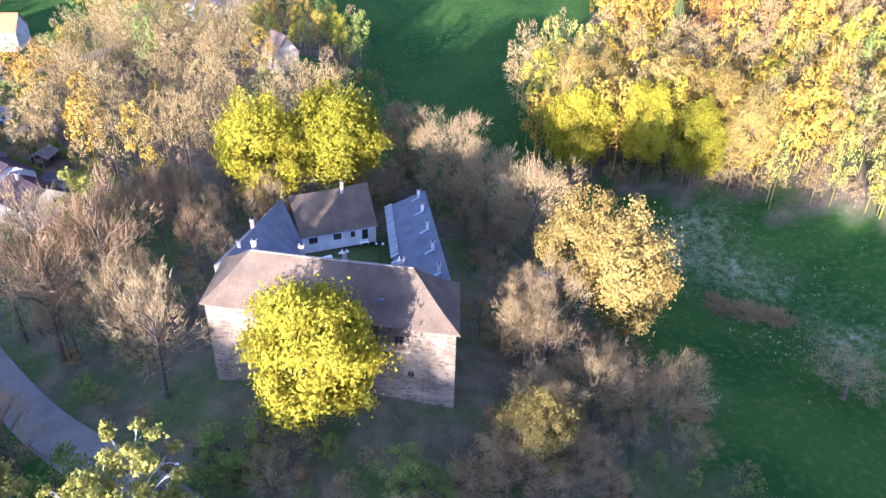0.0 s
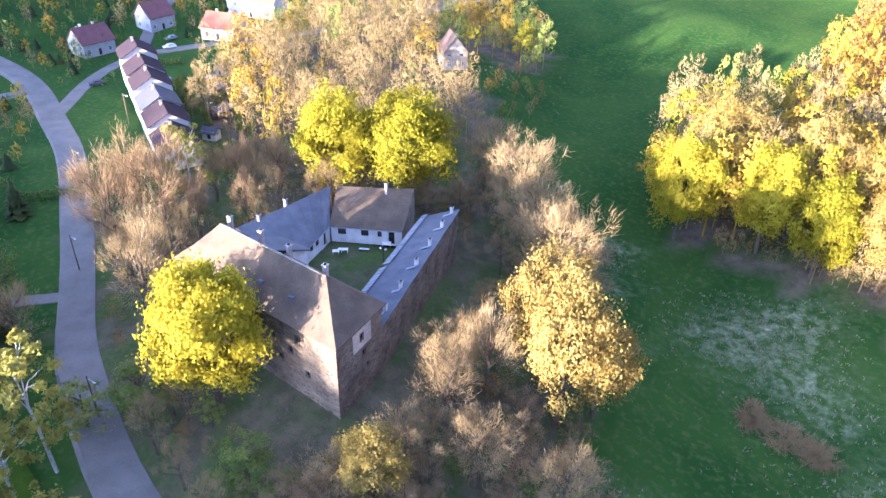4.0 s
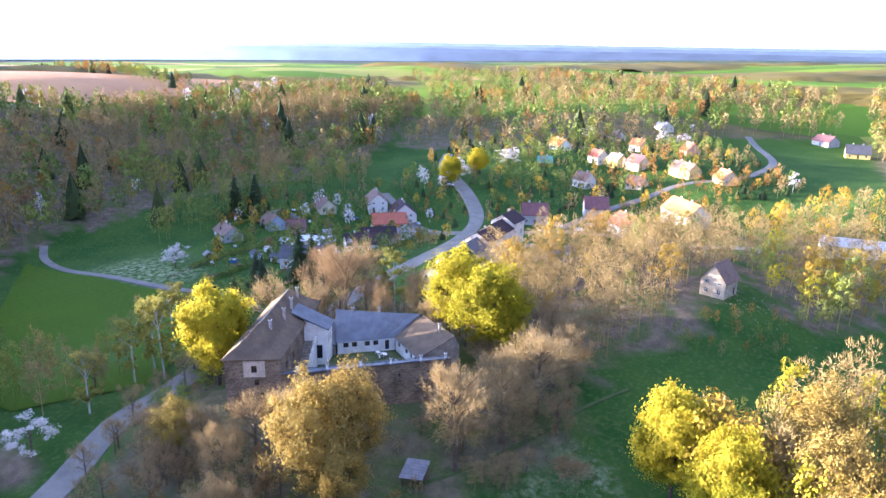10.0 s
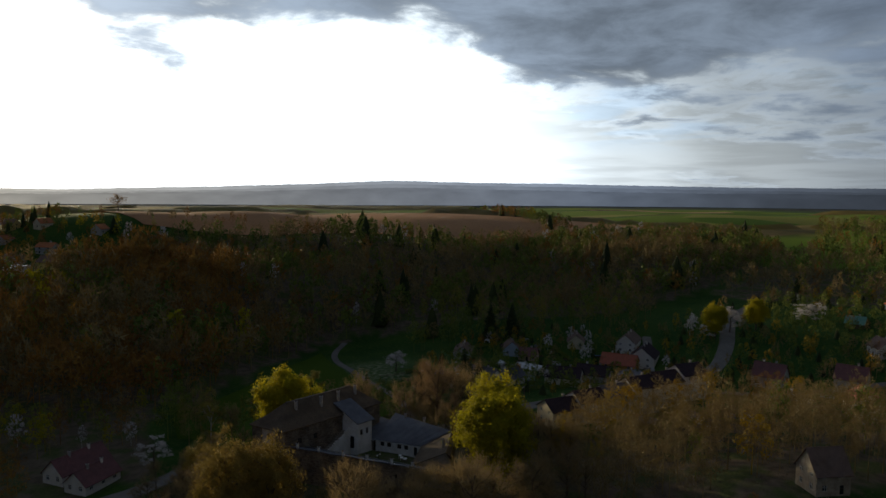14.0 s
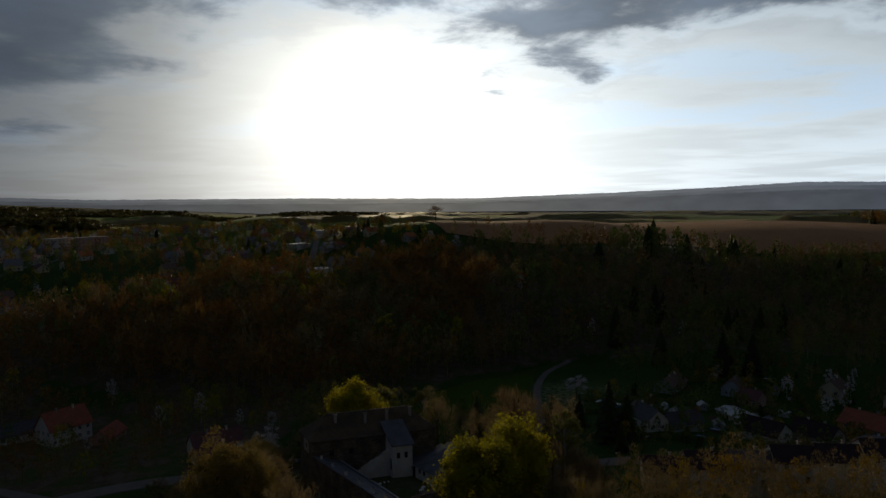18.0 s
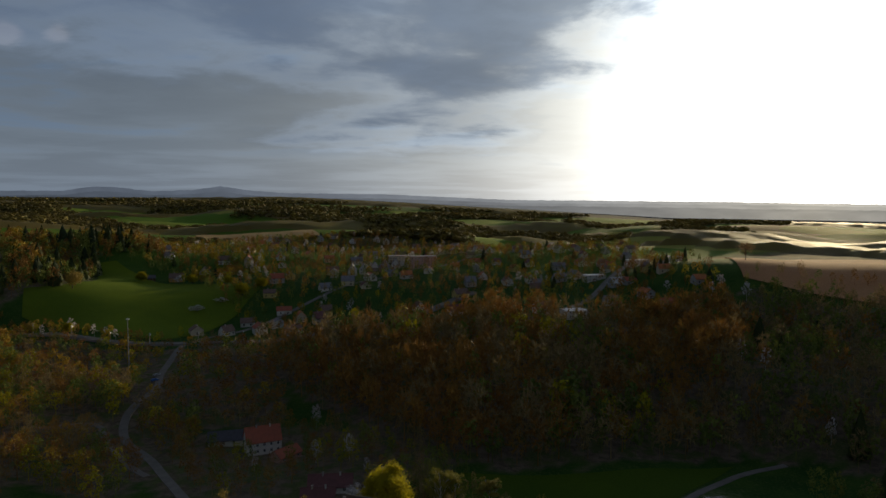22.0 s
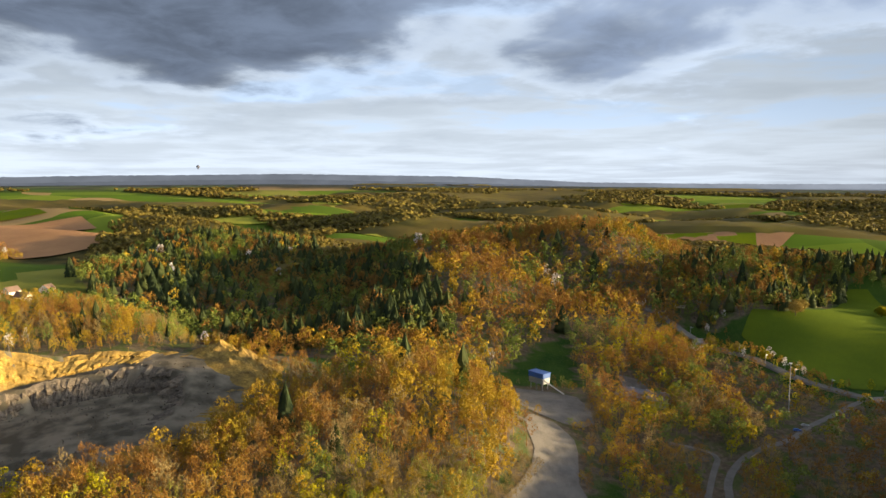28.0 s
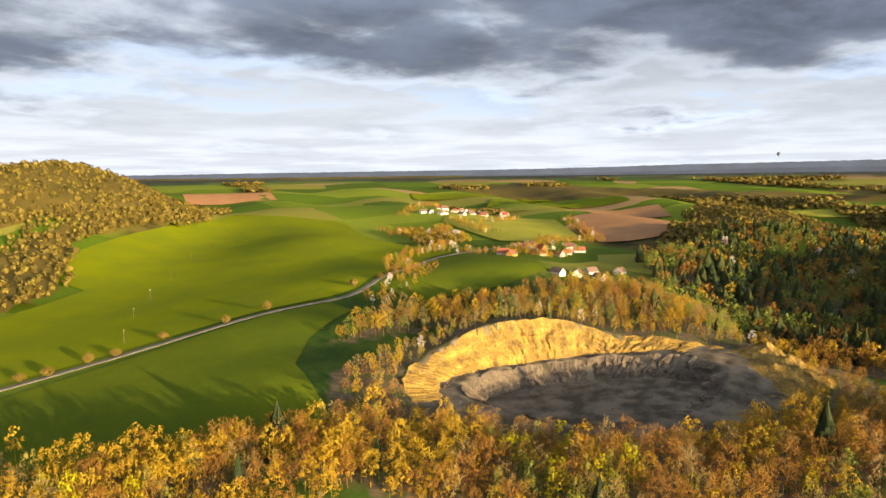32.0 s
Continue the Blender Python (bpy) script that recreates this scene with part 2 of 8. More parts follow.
def masonry(name, stone, dark, mortar):
    """Coursed rubble: flat uneven stones of many tones with mortar joints between them, darker weathered zones over all."""
    m = bpy.data.materials.new(name)
    n, l, bsdf = nodes_of(m)
    pos = n.new("ShaderNodeNewGeometry").outputs["Position"]
    flat_ = n.new("ShaderNodeMapping"); flat_.inputs["Scale"].default_value = (1.25, 1.25, 3.0)
    l.new(pos, flat_.inputs["Vector"])
    cells, joints = n.new("ShaderNodeTexVoronoi"), n.new("ShaderNodeTexVoronoi")
    joints.feature = "DISTANCE_TO_EDGE"
    for v in (cells, joints):
        v.inputs["Scale"].default_value = 1.0
        l.new(flat_.outputs[0], v.inputs["Vector"])
    tone_ = n.new("ShaderNodeSeparateColor"); l.new(cells.outputs["Color"], tone_.inputs[0])
    ramp = n.new("ShaderNodeValToRGB")
    ramp.color_ramp.elements[0].color, ramp.color_ramp.elements[1].color = (*dark, 1), (*stone, 1)
    l.new(tone_.outputs[0], ramp.inputs[0])
    edge = n.new("ShaderNodeMapRange"); edge.inputs["From Min"].default_value, edge.inputs["From Max"].default_value = 0.02, 0.1
    l.new(joints.outputs["Distance"], edge.inputs[0])
    a = n.new("ShaderNodeMix"); a.data_type = "RGBA"; a.inputs["A"].default_value = (*mortar, 1)
    l.new(edge.outputs[0], a.inputs["Factor"]); l.new(ramp.outputs["Color"], a.inputs["B"])
    wide = n.new("ShaderNodeTexNoise"); wide.inputs["Scale"].default_value, wide.inputs["Detail"].default_value = 0.35, 7
    l.new(pos, wide.inputs["Vector"])
    worn = n.new("ShaderNodeMapRange"); worn.inputs["From Min"].default_value, worn.inputs["From Max"].default_value, worn.inputs["To Min"].default_value, worn.inputs["To Max"].default_value = 0.3, 0.7, 0.62, 1.3
    l.new(wide.outputs["Fac"], worn.inputs[0])
    b = n.new("ShaderNodeMix"); b.data_type, b.blend_type = "RGBA", "MULTIPLY"; b.inputs["Factor"].default_value = 1
    l.new(a.outputs["Result"], b.inputs["A"]); l.new(worn.outputs[0], b.inputs["B"])
    l.new(b.outputs["Result"], bsdf.inputs["Base Color"])
    bsdf.inputs["Roughness"].default_value, bsdf.inputs["Specular IOR Level"].default_value = 0.95, 0.12
    bump = n.new("ShaderNodeBump"); bump.inputs["Strength"].default_value, bump.inputs["Distance"].default_value = 0.5, 0.06
    l.new(edge.outputs[0], bump.inputs["Height"]); l.new(bump.outputs[0], bsdf.inputs["Normal"])
    return m


def foliage(name, colours, through_light=0.22, by_tree=False, rough=0.7):
    """Leaves or twigs: colours vary leaf by leaf and tree by tree; some light passes through."""
    m = bpy.data.materials.new(name)
    n, l, bsdf = nodes_of(m)
    geo = n.new("ShaderNodeNewGeometry")
    if by_tree:
        tint = n.new("ShaderNodeAttribute"); tint.attribute_name = "tint"; tree = tint.outputs["Fac"]
    else:
        tree = n.new("ShaderNodeObjectInfo").outputs["Random"]
    a = n.new("ShaderNodeMath"); a.operation = "MULTIPLY"; a.inputs[1].default_value = 0.74
    b = n.new("ShaderNodeMath"); b.operation = "MULTIPLY_ADD"; b.inputs[1].default_value = 0.26
    l.new(tree, a.inputs[0]); l.new(geo.outputs["Random Per Island"], b.inputs[0]); l.new(a.outputs[0], b.inputs[2])
    ramp = n.new("ShaderNodeValToRGB")
    e = ramp.color_ramp.elements
    while len(e) < len(colours):
        e.new(0.5)
    for i, c in enumerate(colours):
        e[i].position, e[i].color = i / (len(colours) - 1), (*c, 1)
    l.new(b.outputs[0], ramp.inputs[0])
    l.new(ramp.outputs["Color"], bsdf.inputs["Base Color"])
    bsdf.inputs["Roughness"].default_value = rough
    bsdf.inputs["Specular IOR Level"].default_value = 0.08
    glow = n.new("ShaderNodeBsdfTranslucent")
    l.new(ramp.outputs["Color"], glow.inputs["Color"])
    mix = n.new("ShaderNodeMixShader"); mix.inputs[0].default_value = through_light
    l.new(bsdf.outputs[0], mix.inputs[1]); l.new(glow.outputs[0], mix.inputs[2])
    l.new(mix.outputs[0], n["Material Output"].inputs[0])
    return m


LEAF = {
    "maple": [(0.27, 0.25, 0.012), (0.38, 0.335, 0.016), (0.45, 0.385, 0.025)],
    "budding": [(0.30, 0.19, 0.024), (0.43, 0.28, 0.032), (0.40, 0.30, 0.034)],
    "bare": [(0.24, 0.17, 0.075), (0.32, 0.235, 0.098), (0.29, 0.22, 0.10)],
    "green": [(0.111, 0.157, 0.036), (0.174, 0.220, 0.046), (0.257, 0.275, 0.055)],
    "spruce": [(0.03, 0.048, 0.022), (0.05, 0.07, 0.026), (0.085, 0.10, 0.03)],
    "birch": [(0.22, 0.22, 0.045), (0.30, 0.28, 0.055), (0.26, 0.22, 0.06)],
    "blossom": [(0.570, 0.532, 0.505), (0.661, 0.624, 0.606), (0.606, 0.532, 0.514)],
    "brown": [(0.23, 0.115, 0.034), (0.33, 0.17, 0.042), (0.37, 0.215, 0.046)],
}
LEAVES = {k: foliage(k + "_leaves", c, .5 if k == "maple" else .28) for k, c in {**LEAF, "budding": [(0.235, 0.165, 0.04), (0.31, 0.225, 0.06), (0.28, 0.22, 0.05)], "brown": [(0.23, 0.155, 0.08), (0.31, 0.21, 0.11), (0.28, 0.21, 0.115)], "bare": [(0.25, 0.18, 0.09), (0.32, 0.235, 0.115), (0.29, 0.22, 0.115)]}.items()}
WOODS = {k: foliage(k + "_wood_leaves", [tuple(v * .9 for v in q) for q in c], .14, by_tree=True) for k, c in LEAF.items()}
WOODS["canopy"] = foliage("canopy_leaves", [(0.075, 0.072, 0.02), (0.165, 0.125, 0.032), (0.23, 0.19, 0.04)], 0.14, by_tree=True)
BARK = surface("bark", (0.16, 0.12, 0.09), (0.09, 0.07, 0.055), 2.0, 18, 0.95, 0.6)
BIRCH_BARK = surface("birch_bark", (0.62, 0.60, 0.55), (0.30, 0.28, 0.26), 3.0, 14, 0.9, 0.4)
STONE = masonry("rubble_stone", (0.225, 0.172, 0.122), (0.11, 0.085, 0.064), (0.225, 0.182, 0.135))
PATCH = surface("pale_wall_patch", (0.52, 0.46, 0.39), (0.38, 0.33, 0.28), 0.9, 6, 0.95, 0.4, stain=0.18)
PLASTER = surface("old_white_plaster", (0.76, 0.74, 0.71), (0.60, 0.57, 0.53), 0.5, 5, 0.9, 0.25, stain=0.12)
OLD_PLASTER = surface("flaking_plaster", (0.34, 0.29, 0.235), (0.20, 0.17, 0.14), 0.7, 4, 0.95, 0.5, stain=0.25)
SHINGLE = surface("weathered_shingle", (0.155, 0.115, 0.078), (0.10, 0.075, 0.055), 0.35, 5, 0.9, 0.5, stain=0.25, courses=2.0)
SLATE = surface("grey_slate", (0.15, 0.157, 0.18), (0.105, 0.11, 0.13), 0.4, 5, 0.7, 0.4, stain=0.22, courses=2.4)
SHEET = surface("zinc_sheet", (0.42, 0.45, 0.50), (0.30, 0.32, 0.36), 0.8, 6, 0.5, 0.15, 0.4)
BRICK = surface("chimney_brick", (0.46, 0.42, 0.38), (0.30, 0.26, 0.24), 1.5, 8, 0.9, 0.4)
# near-black stands for unlit interiors behind openings; also colours the lamp post
DARK = surface("dark_inside", (0.02, 0.02, 0.022), (0.03, 0.03, 0.03), 1, 5, 0.9, 0)
TIMBER = surface("old_timber", (0.16, 0.11, 0.08), (0.10, 0.07, 0.05), 1.2, 9, 0.9, 0.4)
WHITE = surface("white_paint", (0.78, 0.77, 0.74), (0.70, 0.69, 0.66), 1, 8, 0.6, 0.05, stain=0.06)
ASPHALT = surface("worn_asphalt", (0.21, 0.195, 0.175), (0.16, 0.15, 0.135), 0.25, 4, 0.9, 0.3, stain=0.15)
GRAVEL = surface("gravel", (0.21, 0.195, 0.175), (0.15, 0.14, 0.128), 0.12, 3, 0.95, 0.5)
# raking sun is put into the ochre upper rock, shade into the grey
ROCK = surface("sunlit_ochre_granite", (0.41, 0.265, 0.07), (0.19, 0.13, 0.05), 0.11, 0.8, 0.95, 1.0, stain=0.45)
SHADED_ROCK = surface("shaded_grey_granite", (0.19, 0.155, 0.12), (0.10, 0.085, 0.07), 0.11, 0.8, 0.95, 1.0, stain=0.45)
FIELD_GREEN = surface("young_corn_field", (0.062, 0.105, 0.010), (0.05, 0.09, 0.011), 0.02, 1.2, 0.95, 0.5, stain=0.2)
FIELD_CROP = surface("spring_crop_field", (0.215, 0.26, 0.010), (0.17, 0.22, 0.014), 0.02, 1.2, 0.95, 0.5, stain=0.2)
FIELD_MID = surface("low_crop_field", (0.12, 0.165, 0.014), (0.09, 0.135, 0.014), 0.02, 1.2, 0.95, 0.5, stain=0.2)
FIELD_LIME = surface("light_crop_field", (0.36, 0.36, 0.06), (0.29, 0.31, 0.05), 0.015, 0.8, 0.95, 0.4, stain=0.15)
FIELD_BROWN = surface("ploughed_field", (0.50, 0.27, 0.13), (0.42, 0.22, 0.11), 0.02, 0.9, 0.95, 0.6, stain=0.18)
glass = bpy.data.materials.new("window_glass")
gn, gl, gb = nodes_of(glass)
gb.inputs["Base Color"].default_value, gb.inputs["Roughness"].default_value = (0.03, 0.035, 0.04, 1), 0.08


# ---- building blocks ----
def mesh_from(name, verts, faces, material, materials=()):
    me = bpy.data.meshes.new(name)
    if isinstance(faces, np.ndarray):
        n, k = faces.shape
        me.vertices.add(len(verts)); me.vertices.foreach_set("co", np.asarray(verts, np.float32).ravel())
        me.loops.add(n * k); me.loops.foreach_set("vertex_index", faces.astype(np.int32).ravel())
        me.polygons.add(n); me.polygons.foreach_set("loop_start", np.arange(0, n * k, k, dtype=np.int32))
        me.update(calc_edges=True)
    else:
        me.from_pydata([tuple(v) for v in verts], [], [tuple(f) for f in faces])
    for m in (material, *materials):
        me.materials.append(m)
    return me


def part(name, data, material, parent, label=""):
    """One mesh object from a bmesh, or from (verts, faces), under a thing or a part."""
    if isinstance(data, bmesh.types.BMesh):
        me = bpy.data.meshes.new(name)
        bmesh.ops.recalc_face_normals(data, faces=data.faces)
        data.to_mesh(me); data.free()
        me.materials.append(material)
    else:
        me = mesh_from(name, *data, material)
    ob = new(name, me)
    ob.parent = parent
    return tagged(ob, label)


def thing(name, at, label, category, turn=0.0, group="", kind=""):
    ob = new(name)
    ob.empty_display_size = 0.5
    ob.matrix_world = pose(*at, 0, 0, turn)
    return tagged(ob, label, category, group, kind)


def box(bm, x0, y0, z0, x1, y1, z1, bevel=0.0):
    m = Matrix.Translation(((x0 + x1) / 2, (y0 + y1) / 2, (z0 + z1) / 2)) @ Matrix.Diagonal((abs(x1 - x0), abs(y1 - y0), abs(z1 - z0), 1))
    r = bmesh.ops.create_cube(bm, size=1, matrix=m)
    if bevel:
        bmesh.ops.bevel(bm, geom=list({e for v in r["verts"] for e in v.link_edges}), offset=bevel, segments=1, affect="EDGES")
    return bm


def boxed(*a, bevel=0.0):
    return box(bmesh.new(), *a, bevel=bevel)


def wall_panel(bm, p, q, z0, z1, openings=(), depth=0.45):
    """A wall from p to q (seen with its outside to the right of p to q), z0 to z1, with rectangular openings (s0, z0, s1, z1) that have reveals."""
    p, q = Vector(p), Vector(q)
    run = (q - p).length
    u = (q - p) / run
    n = Vector((-u.y, u.x))
    xs = sorted({0, run, *[o[0] for o in openings], *[o[2] for o in openings]})
    zs = sorted({z0, z1, *[o[1] for o in openings], *[o[3] for o in openings]})

    def at(s, z, d):
        w = p + u * s + n * d
        return bm.verts.new((w.x, w.y, z))
    for a, b in zip(xs, xs[1:]):
        for c, d in zip(zs, zs[1:]):
            inside = any(o[0] <= (a + b) / 2 <= o[2] and o[1] <= (c + d) / 2 <= o[3] for o in openings)
            if not inside:
                bm.faces.new([at(a, c, 0), at(b, c, 0), at(b, d, 0), at(a, d, 0)])
    for s0, a, s1, b in openings:
        ring = [(s0, a), (s1, a), (s1, b), (s0, b)]
        for (e, f), (g, h) in zip(ring, ring[1:] + ring[:1]):
            bm.faces.new([at(e, f, 0), at(g, h, 0), at(g, h, depth), at(e, f, depth)])
    return bm


def pane_set(parent, p, q, opening, depth, frame_mat, bars=1, name="window", label=""):
    """A window in an opening of the wall p to q: frame with bars, and the pane behind it."""
    p, q = Vector(p), Vector(q)
    u = (q - p).normalized()
    n = Vector((-u.y, u.x))
    s0, a, s1, b = opening
    turn = Matrix(((u.x, n.x, 0, p.x), (u.y, n.y, 0, p.y), (0, 0, 1, 0), (0, 0, 0, 1)))
    t = 0.07
    xs, zs = [s0, s0 + t], [a, a + t]
    for i in range(bars):
        s = s0 + (s1 - s0) * (i + 1) / (bars + 1)
        xs += [s - 0.035, s + 0.035]
    xs += [s1 - t, s1]
    m = a + (b - a) * 0.62
    zs += [m, m + 0.06, b - t, b]
    bm = bmesh.new()
    grid = [[bm.verts.new((x, depth - 0.08, z)) for z in zs] for x in xs]
    flat_faces = [bm.faces.new([grid[i][j], grid[i + 1][j], grid[i + 1][j + 1], grid[i][j + 1]]) for i in range(len(xs) - 1) for j in range(len(zs) - 1) if i % 2 == 0 or j % 2 == 0]
    r = bmesh.ops.extrude_face_region(bm, geom=flat_faces)
    bmesh.ops.translate(bm, vec=(0, 0.07, 0), verts=[v for v in r["geom"] if isinstance(v, bmesh.types.BMVert)])
    bm.transform(turn)
    w = part(name, bm, frame_mat, parent, label)
    pane = boxed(s0 + 0.03, depth + 0.005, a + 0.03, s1 - 0.03, depth + 0.03, b - 0.03)
    pane.transform(turn)
    part("pane", pane, glass, w)
    return w


# ---- land ----
# Heights of the land: named spots (x, y, height) between which the ground is blended.
NEAR_LAND = [(-12, 80, 8.5), (-15, 97, 9), (2, 66, 7), (-20, 50, -2), (15, 40, -3), (-60, 78, -2), (19, 108, 0), (58, 108, -7), (45, 128, -5),
             (30, 60, -4), (-41, 192, 13), (0, 200, 4), (-30, 140, 6), (8, 300, 16), (-70, 125, 5), (60, 165, 2), (80, 60, -6)]
WEST_LAND = [(-170, 105, -5), (-203, 205, 9), (-278, 211, 18), (-242, 196, 13), (-153, 169, 3), (-232, 272, 20), (-185, 268, 16), (-150, 218, 6),
             (-146, -25, -6), (-70, 10, -5), (-260, 40, 4), (-190, -110, 22), (-237, -323, 56), (-320, -160, 40), (-430, 60, 26), (-420, 300, 30), (-110, 330, 22), (-340, -300, 55), (-480, -200, 46)]
SOUTH_LAND = [(60, -32, -6), (43, -201, 14), (-94, -223, 26), (-30, -120, 12), (35, -420, 36), (94, -382, 32), (254, -350, 28), (373, -405, 60),
              (388, -286, 60), (344, -246, 40), (425, -345, 64), (330, -330, 34), (151, -212, 8), (170, -118, 6), (304, -162, 12), (263, 0, 10), (200, -60, 4), (-40, -560, 44), (250, -560, 46), (110, -20, -5)]
EAST_LAND = [(200, 115, 38), (150, 170, 30), (110, 150, 12), (120, 240, 26), (249, 330, 60), (320, 250, 50), (303, 230, 44), (360, 190, 26), (400, 60, 40),
             (470, -20, 62), (560, -60, 78), (530, -205, 94), (640, -180, 84), (380, -120, 34), (483, 440, 66), (411, 502, 64), (377, 320, 56), (280, 480, 52), (180, 420, 44), (480, 190, 24), (420, 120, 24), (560, 120, 34), (90, 380, 30), (620, 300, 52)]
SPOTS = np.array(NEAR_LAND + WEST_LAND + SOUTH_LAND + EAST_LAND, float)


# heights of the land's far edge, by degrees left of north
FAR_RIM = [(0, 84), (60, 34), (85, 0), (130, -12), (165, 0), (182, 56), (195, 100), (225, 112), (245, 126), (265, 134), (290, 122), (320, 114), (360, 84)]


def smooth(a, b, v):
    k = np.clip((v - a) / (b - a), 0, 1)
    return k * k * (3 - 2 * k)


def land(x, y):
    """Height of the open ground, for arrays or numbers."""
    x, y = np.asarray(x, float), np.asarray(y, float)
    top = low = 0.0
    for sx, sy, sh in SPOTS:
        w = 1 / ((x - sx) ** 2 + (y - sy) ** 2 + 14 ** 2) ** 1.6
        top, low = top + w * sh, low + w
    near = top / low
    r = np.hypot(x - 100, y - 50)
    a = np.arctan2(y - 50, x - 100)
    rolling = 44 + 10 * np.sin(x / 310 + 1.3) * np.cos(y / 270 - 0.4) + 6 * np.sin(x / 140 + y / 190) + 4 * np.sin(y / 97 - x / 160)
    rolling = rolling + 14 * np.exp(-((a - 0.6) / 0.7) ** 2)
    # wooded swells in the middle distance, sinking towards the blue hills of the skyline
    rolling = rolling + smooth(520, 900, r) * smooth(3000, 2000, r) * (15 * np.sin(x / 118 + 1.6 * np.sin(y / 240)) * np.sin(y / 131 + 0.8) + 9 * np.sin((x - 1.3 * y) / 83)) * smooth(-0.35, 0.2, np.cos(a + 0.5))
    k = smooth(1500, 3500, r)
    rim_ = np.interp((np.degrees(a) - 90) % 360, [p[0] for p in FAR_RIM], [p[1] for p in FAR_RIM])
    far = rolling * (1 - k) + rim_ * k
    far = far - 30 * smooth(-0.1, 0.55, np.cos(a - radians(208))) * smooth(720, 1250, r) * (1 - k)
    far = far + 112 * np.exp(-((x - 600) ** 2 + (y - 1270) ** 2) / 250 ** 2)
    k = smooth(480, 900, r)
    return near * (1 - k) + far * k


def far_cover(x, y):
    """How wooded the open country is, 0 to 1: woods gather on the slopes and fill most of the south-east."""
    r = np.hypot(x - 100, y - 50)
    grain = np.sin(x / 150 + 2 * np.sin(y / 230)) + np.sin(y / 130 + 1.7 * np.sin(x / 190)) + .7 * np.sin((x - y) / 77)
    lean = np.cos(np.arctan2(y - 50, x - 100) + 0.9)
    return smooth(-.3, .3, grain + 0.9 * lean - .95 - .9 * smooth(-.2, .35, np.arctan2(y - 50, x - 100)) * smooth(1.6, 1.2, np.arctan2(y - 50, x - 100)) + smooth(2600, 3400, r) * 1.4)


QUARRY = (214, 292)


def quarry_place(x, y):
    """Along and across the pit, 1 at its rim."""
    dx, dy = x - QUARRY[0], y - QUARRY[1]
    along, across = dx * 0.511 - dy * 0.86, dx * 0.86 + dy * 0.511
    return along / np.where(along > 0, 118, 96), across / 62


def pit(x, y, h):
    a, c = quarry_place(x, y)
    e = np.hypot(a, c)
    floor = 25 + 9 * np.clip(a + 0.2, 0, 1)
    bench = np.where(e < 0.66, floor, np.where(e < 0.985, floor + 11, h))
    k = smooth(1.04, 0.98, e)
    return h * (1 - k) + np.minimum(bench, h) * k


def ground_at(x, y):
    return pit(np.asarray(x, float), np.asarray(y, float), land(x, y))


def axis(lo, hi, step, reach, grow):
    mid = list(np.arange(lo, hi + step, step))
    d, v = step, mid[-1]
    while v < reach:
        d *= grow; v += d; mid.append(v)
    d, v = step, mid[0]
    while v > -reach:
        d *= grow; v -= d; mid.insert(0, v)
    return np.array(mid)


GX, GY = axis(-300, 420, 4.5, 3700, 1.075), axis(-260, 470, 4.5, 3700, 1.075)
XX, YY = np.meshgrid(GX, GY, indexing="ij")
ZZ = ground_at(XX, YY)
wob = np.random.RandomState(3).normal(0, 1, ZZ.shape)
ZZ = ZZ + wob * 0.03


def gz(x, y):
    """Height of the ground sheet itself."""
    i = np.clip(np.searchsorted(GX, x) - 1, 0, len(GX) - 2)
    j = np.clip(np.searchsorted(GY, y) - 1, 0, len(GY) - 2)
    u, v = (x - GX[i]) / (GX[i + 1] - GX[i]), (y - GY[j]) / (GY[j + 1] - GY[j])
    return (ZZ[i, j] * (1 - u) + ZZ[i + 1, j] * u) * (1 - v) + (ZZ[i, j + 1] * (1 - u) + ZZ[i + 1, j + 1] * u) * v


def within(poly, x, y):
    x, y = np.asarray(x, float), np.asarray(y, float)
    ok = np.zeros(x.shape, bool)
    for (x0, y0), (x1, y1) in zip(poly, poly[1:] + poly[:1]):
        cut = (y0 > y) != (y1 > y)
        ok ^= cut & (x < (x1 - x0) * (y - y0) / ((y1 - y0) or 1e-9) + x0)
    return ok


# woods and scrub, by outline; meadows and fields lie between them
WOOD_EAST = [(30, 152), (49, 150), (85, 131), (112, 104), (150, 66), (186, 34), (212, 50), (232, 100), (236, 150), (200, 190), (150, 240), (132, 320), (128, 372),
             (98, 396), (70, 414), (54, 438), (30, 468), (-20, 470), (20, 420), (70, 390), (70, 300), (48, 230), (32, 190)]
WOOD_CASTLE = [(-75, 92), (-40, 62), (-10, 48), (30, 46), (44, 60), (32, 84), (24, 122), (8, 140), (-22, 150), (-55, 130)]
WOOD_CHAPEL = [(-108, 168), (-92, 140), (-62, 128), (-30, 138), (-12, 152), (-24, 176), (-34, 186), (-60, 212), (-118, 226)]
WOOD_NORTH = [(-64, 214), (-30, 205), (-20, 215), (-44, 262), (-100, 270), (-120, 240)]
WOOD_WEST = [(-152, -44), (-178, -30), (-196, -8), (-236, 30), (-268, 66), (-330, 110), (-470, 150), (-620, 100), (-520, -30), (-372, -92), (-285, -186), (-212, -255), (-190, -150), (-150, -90)]
WOOD_SOUTH = [(104, -146), (78, -172), (30, -212), (-40, -232), (-80, -196), (-150, -215), (-200, -240), (-190, -150), (-150, -80), (-150, -42), (-93, -24), (-66, -18), (-28, -8), (0, -34), (24, -58), (60, -92)]
WOOD_VALLEY = [(96, 40), (150, 20), (240, -20), (330, -60), (350, -170), (300, -150), (230, -110), (186, -92), (120, -60), (84, -30), (90, 10)]
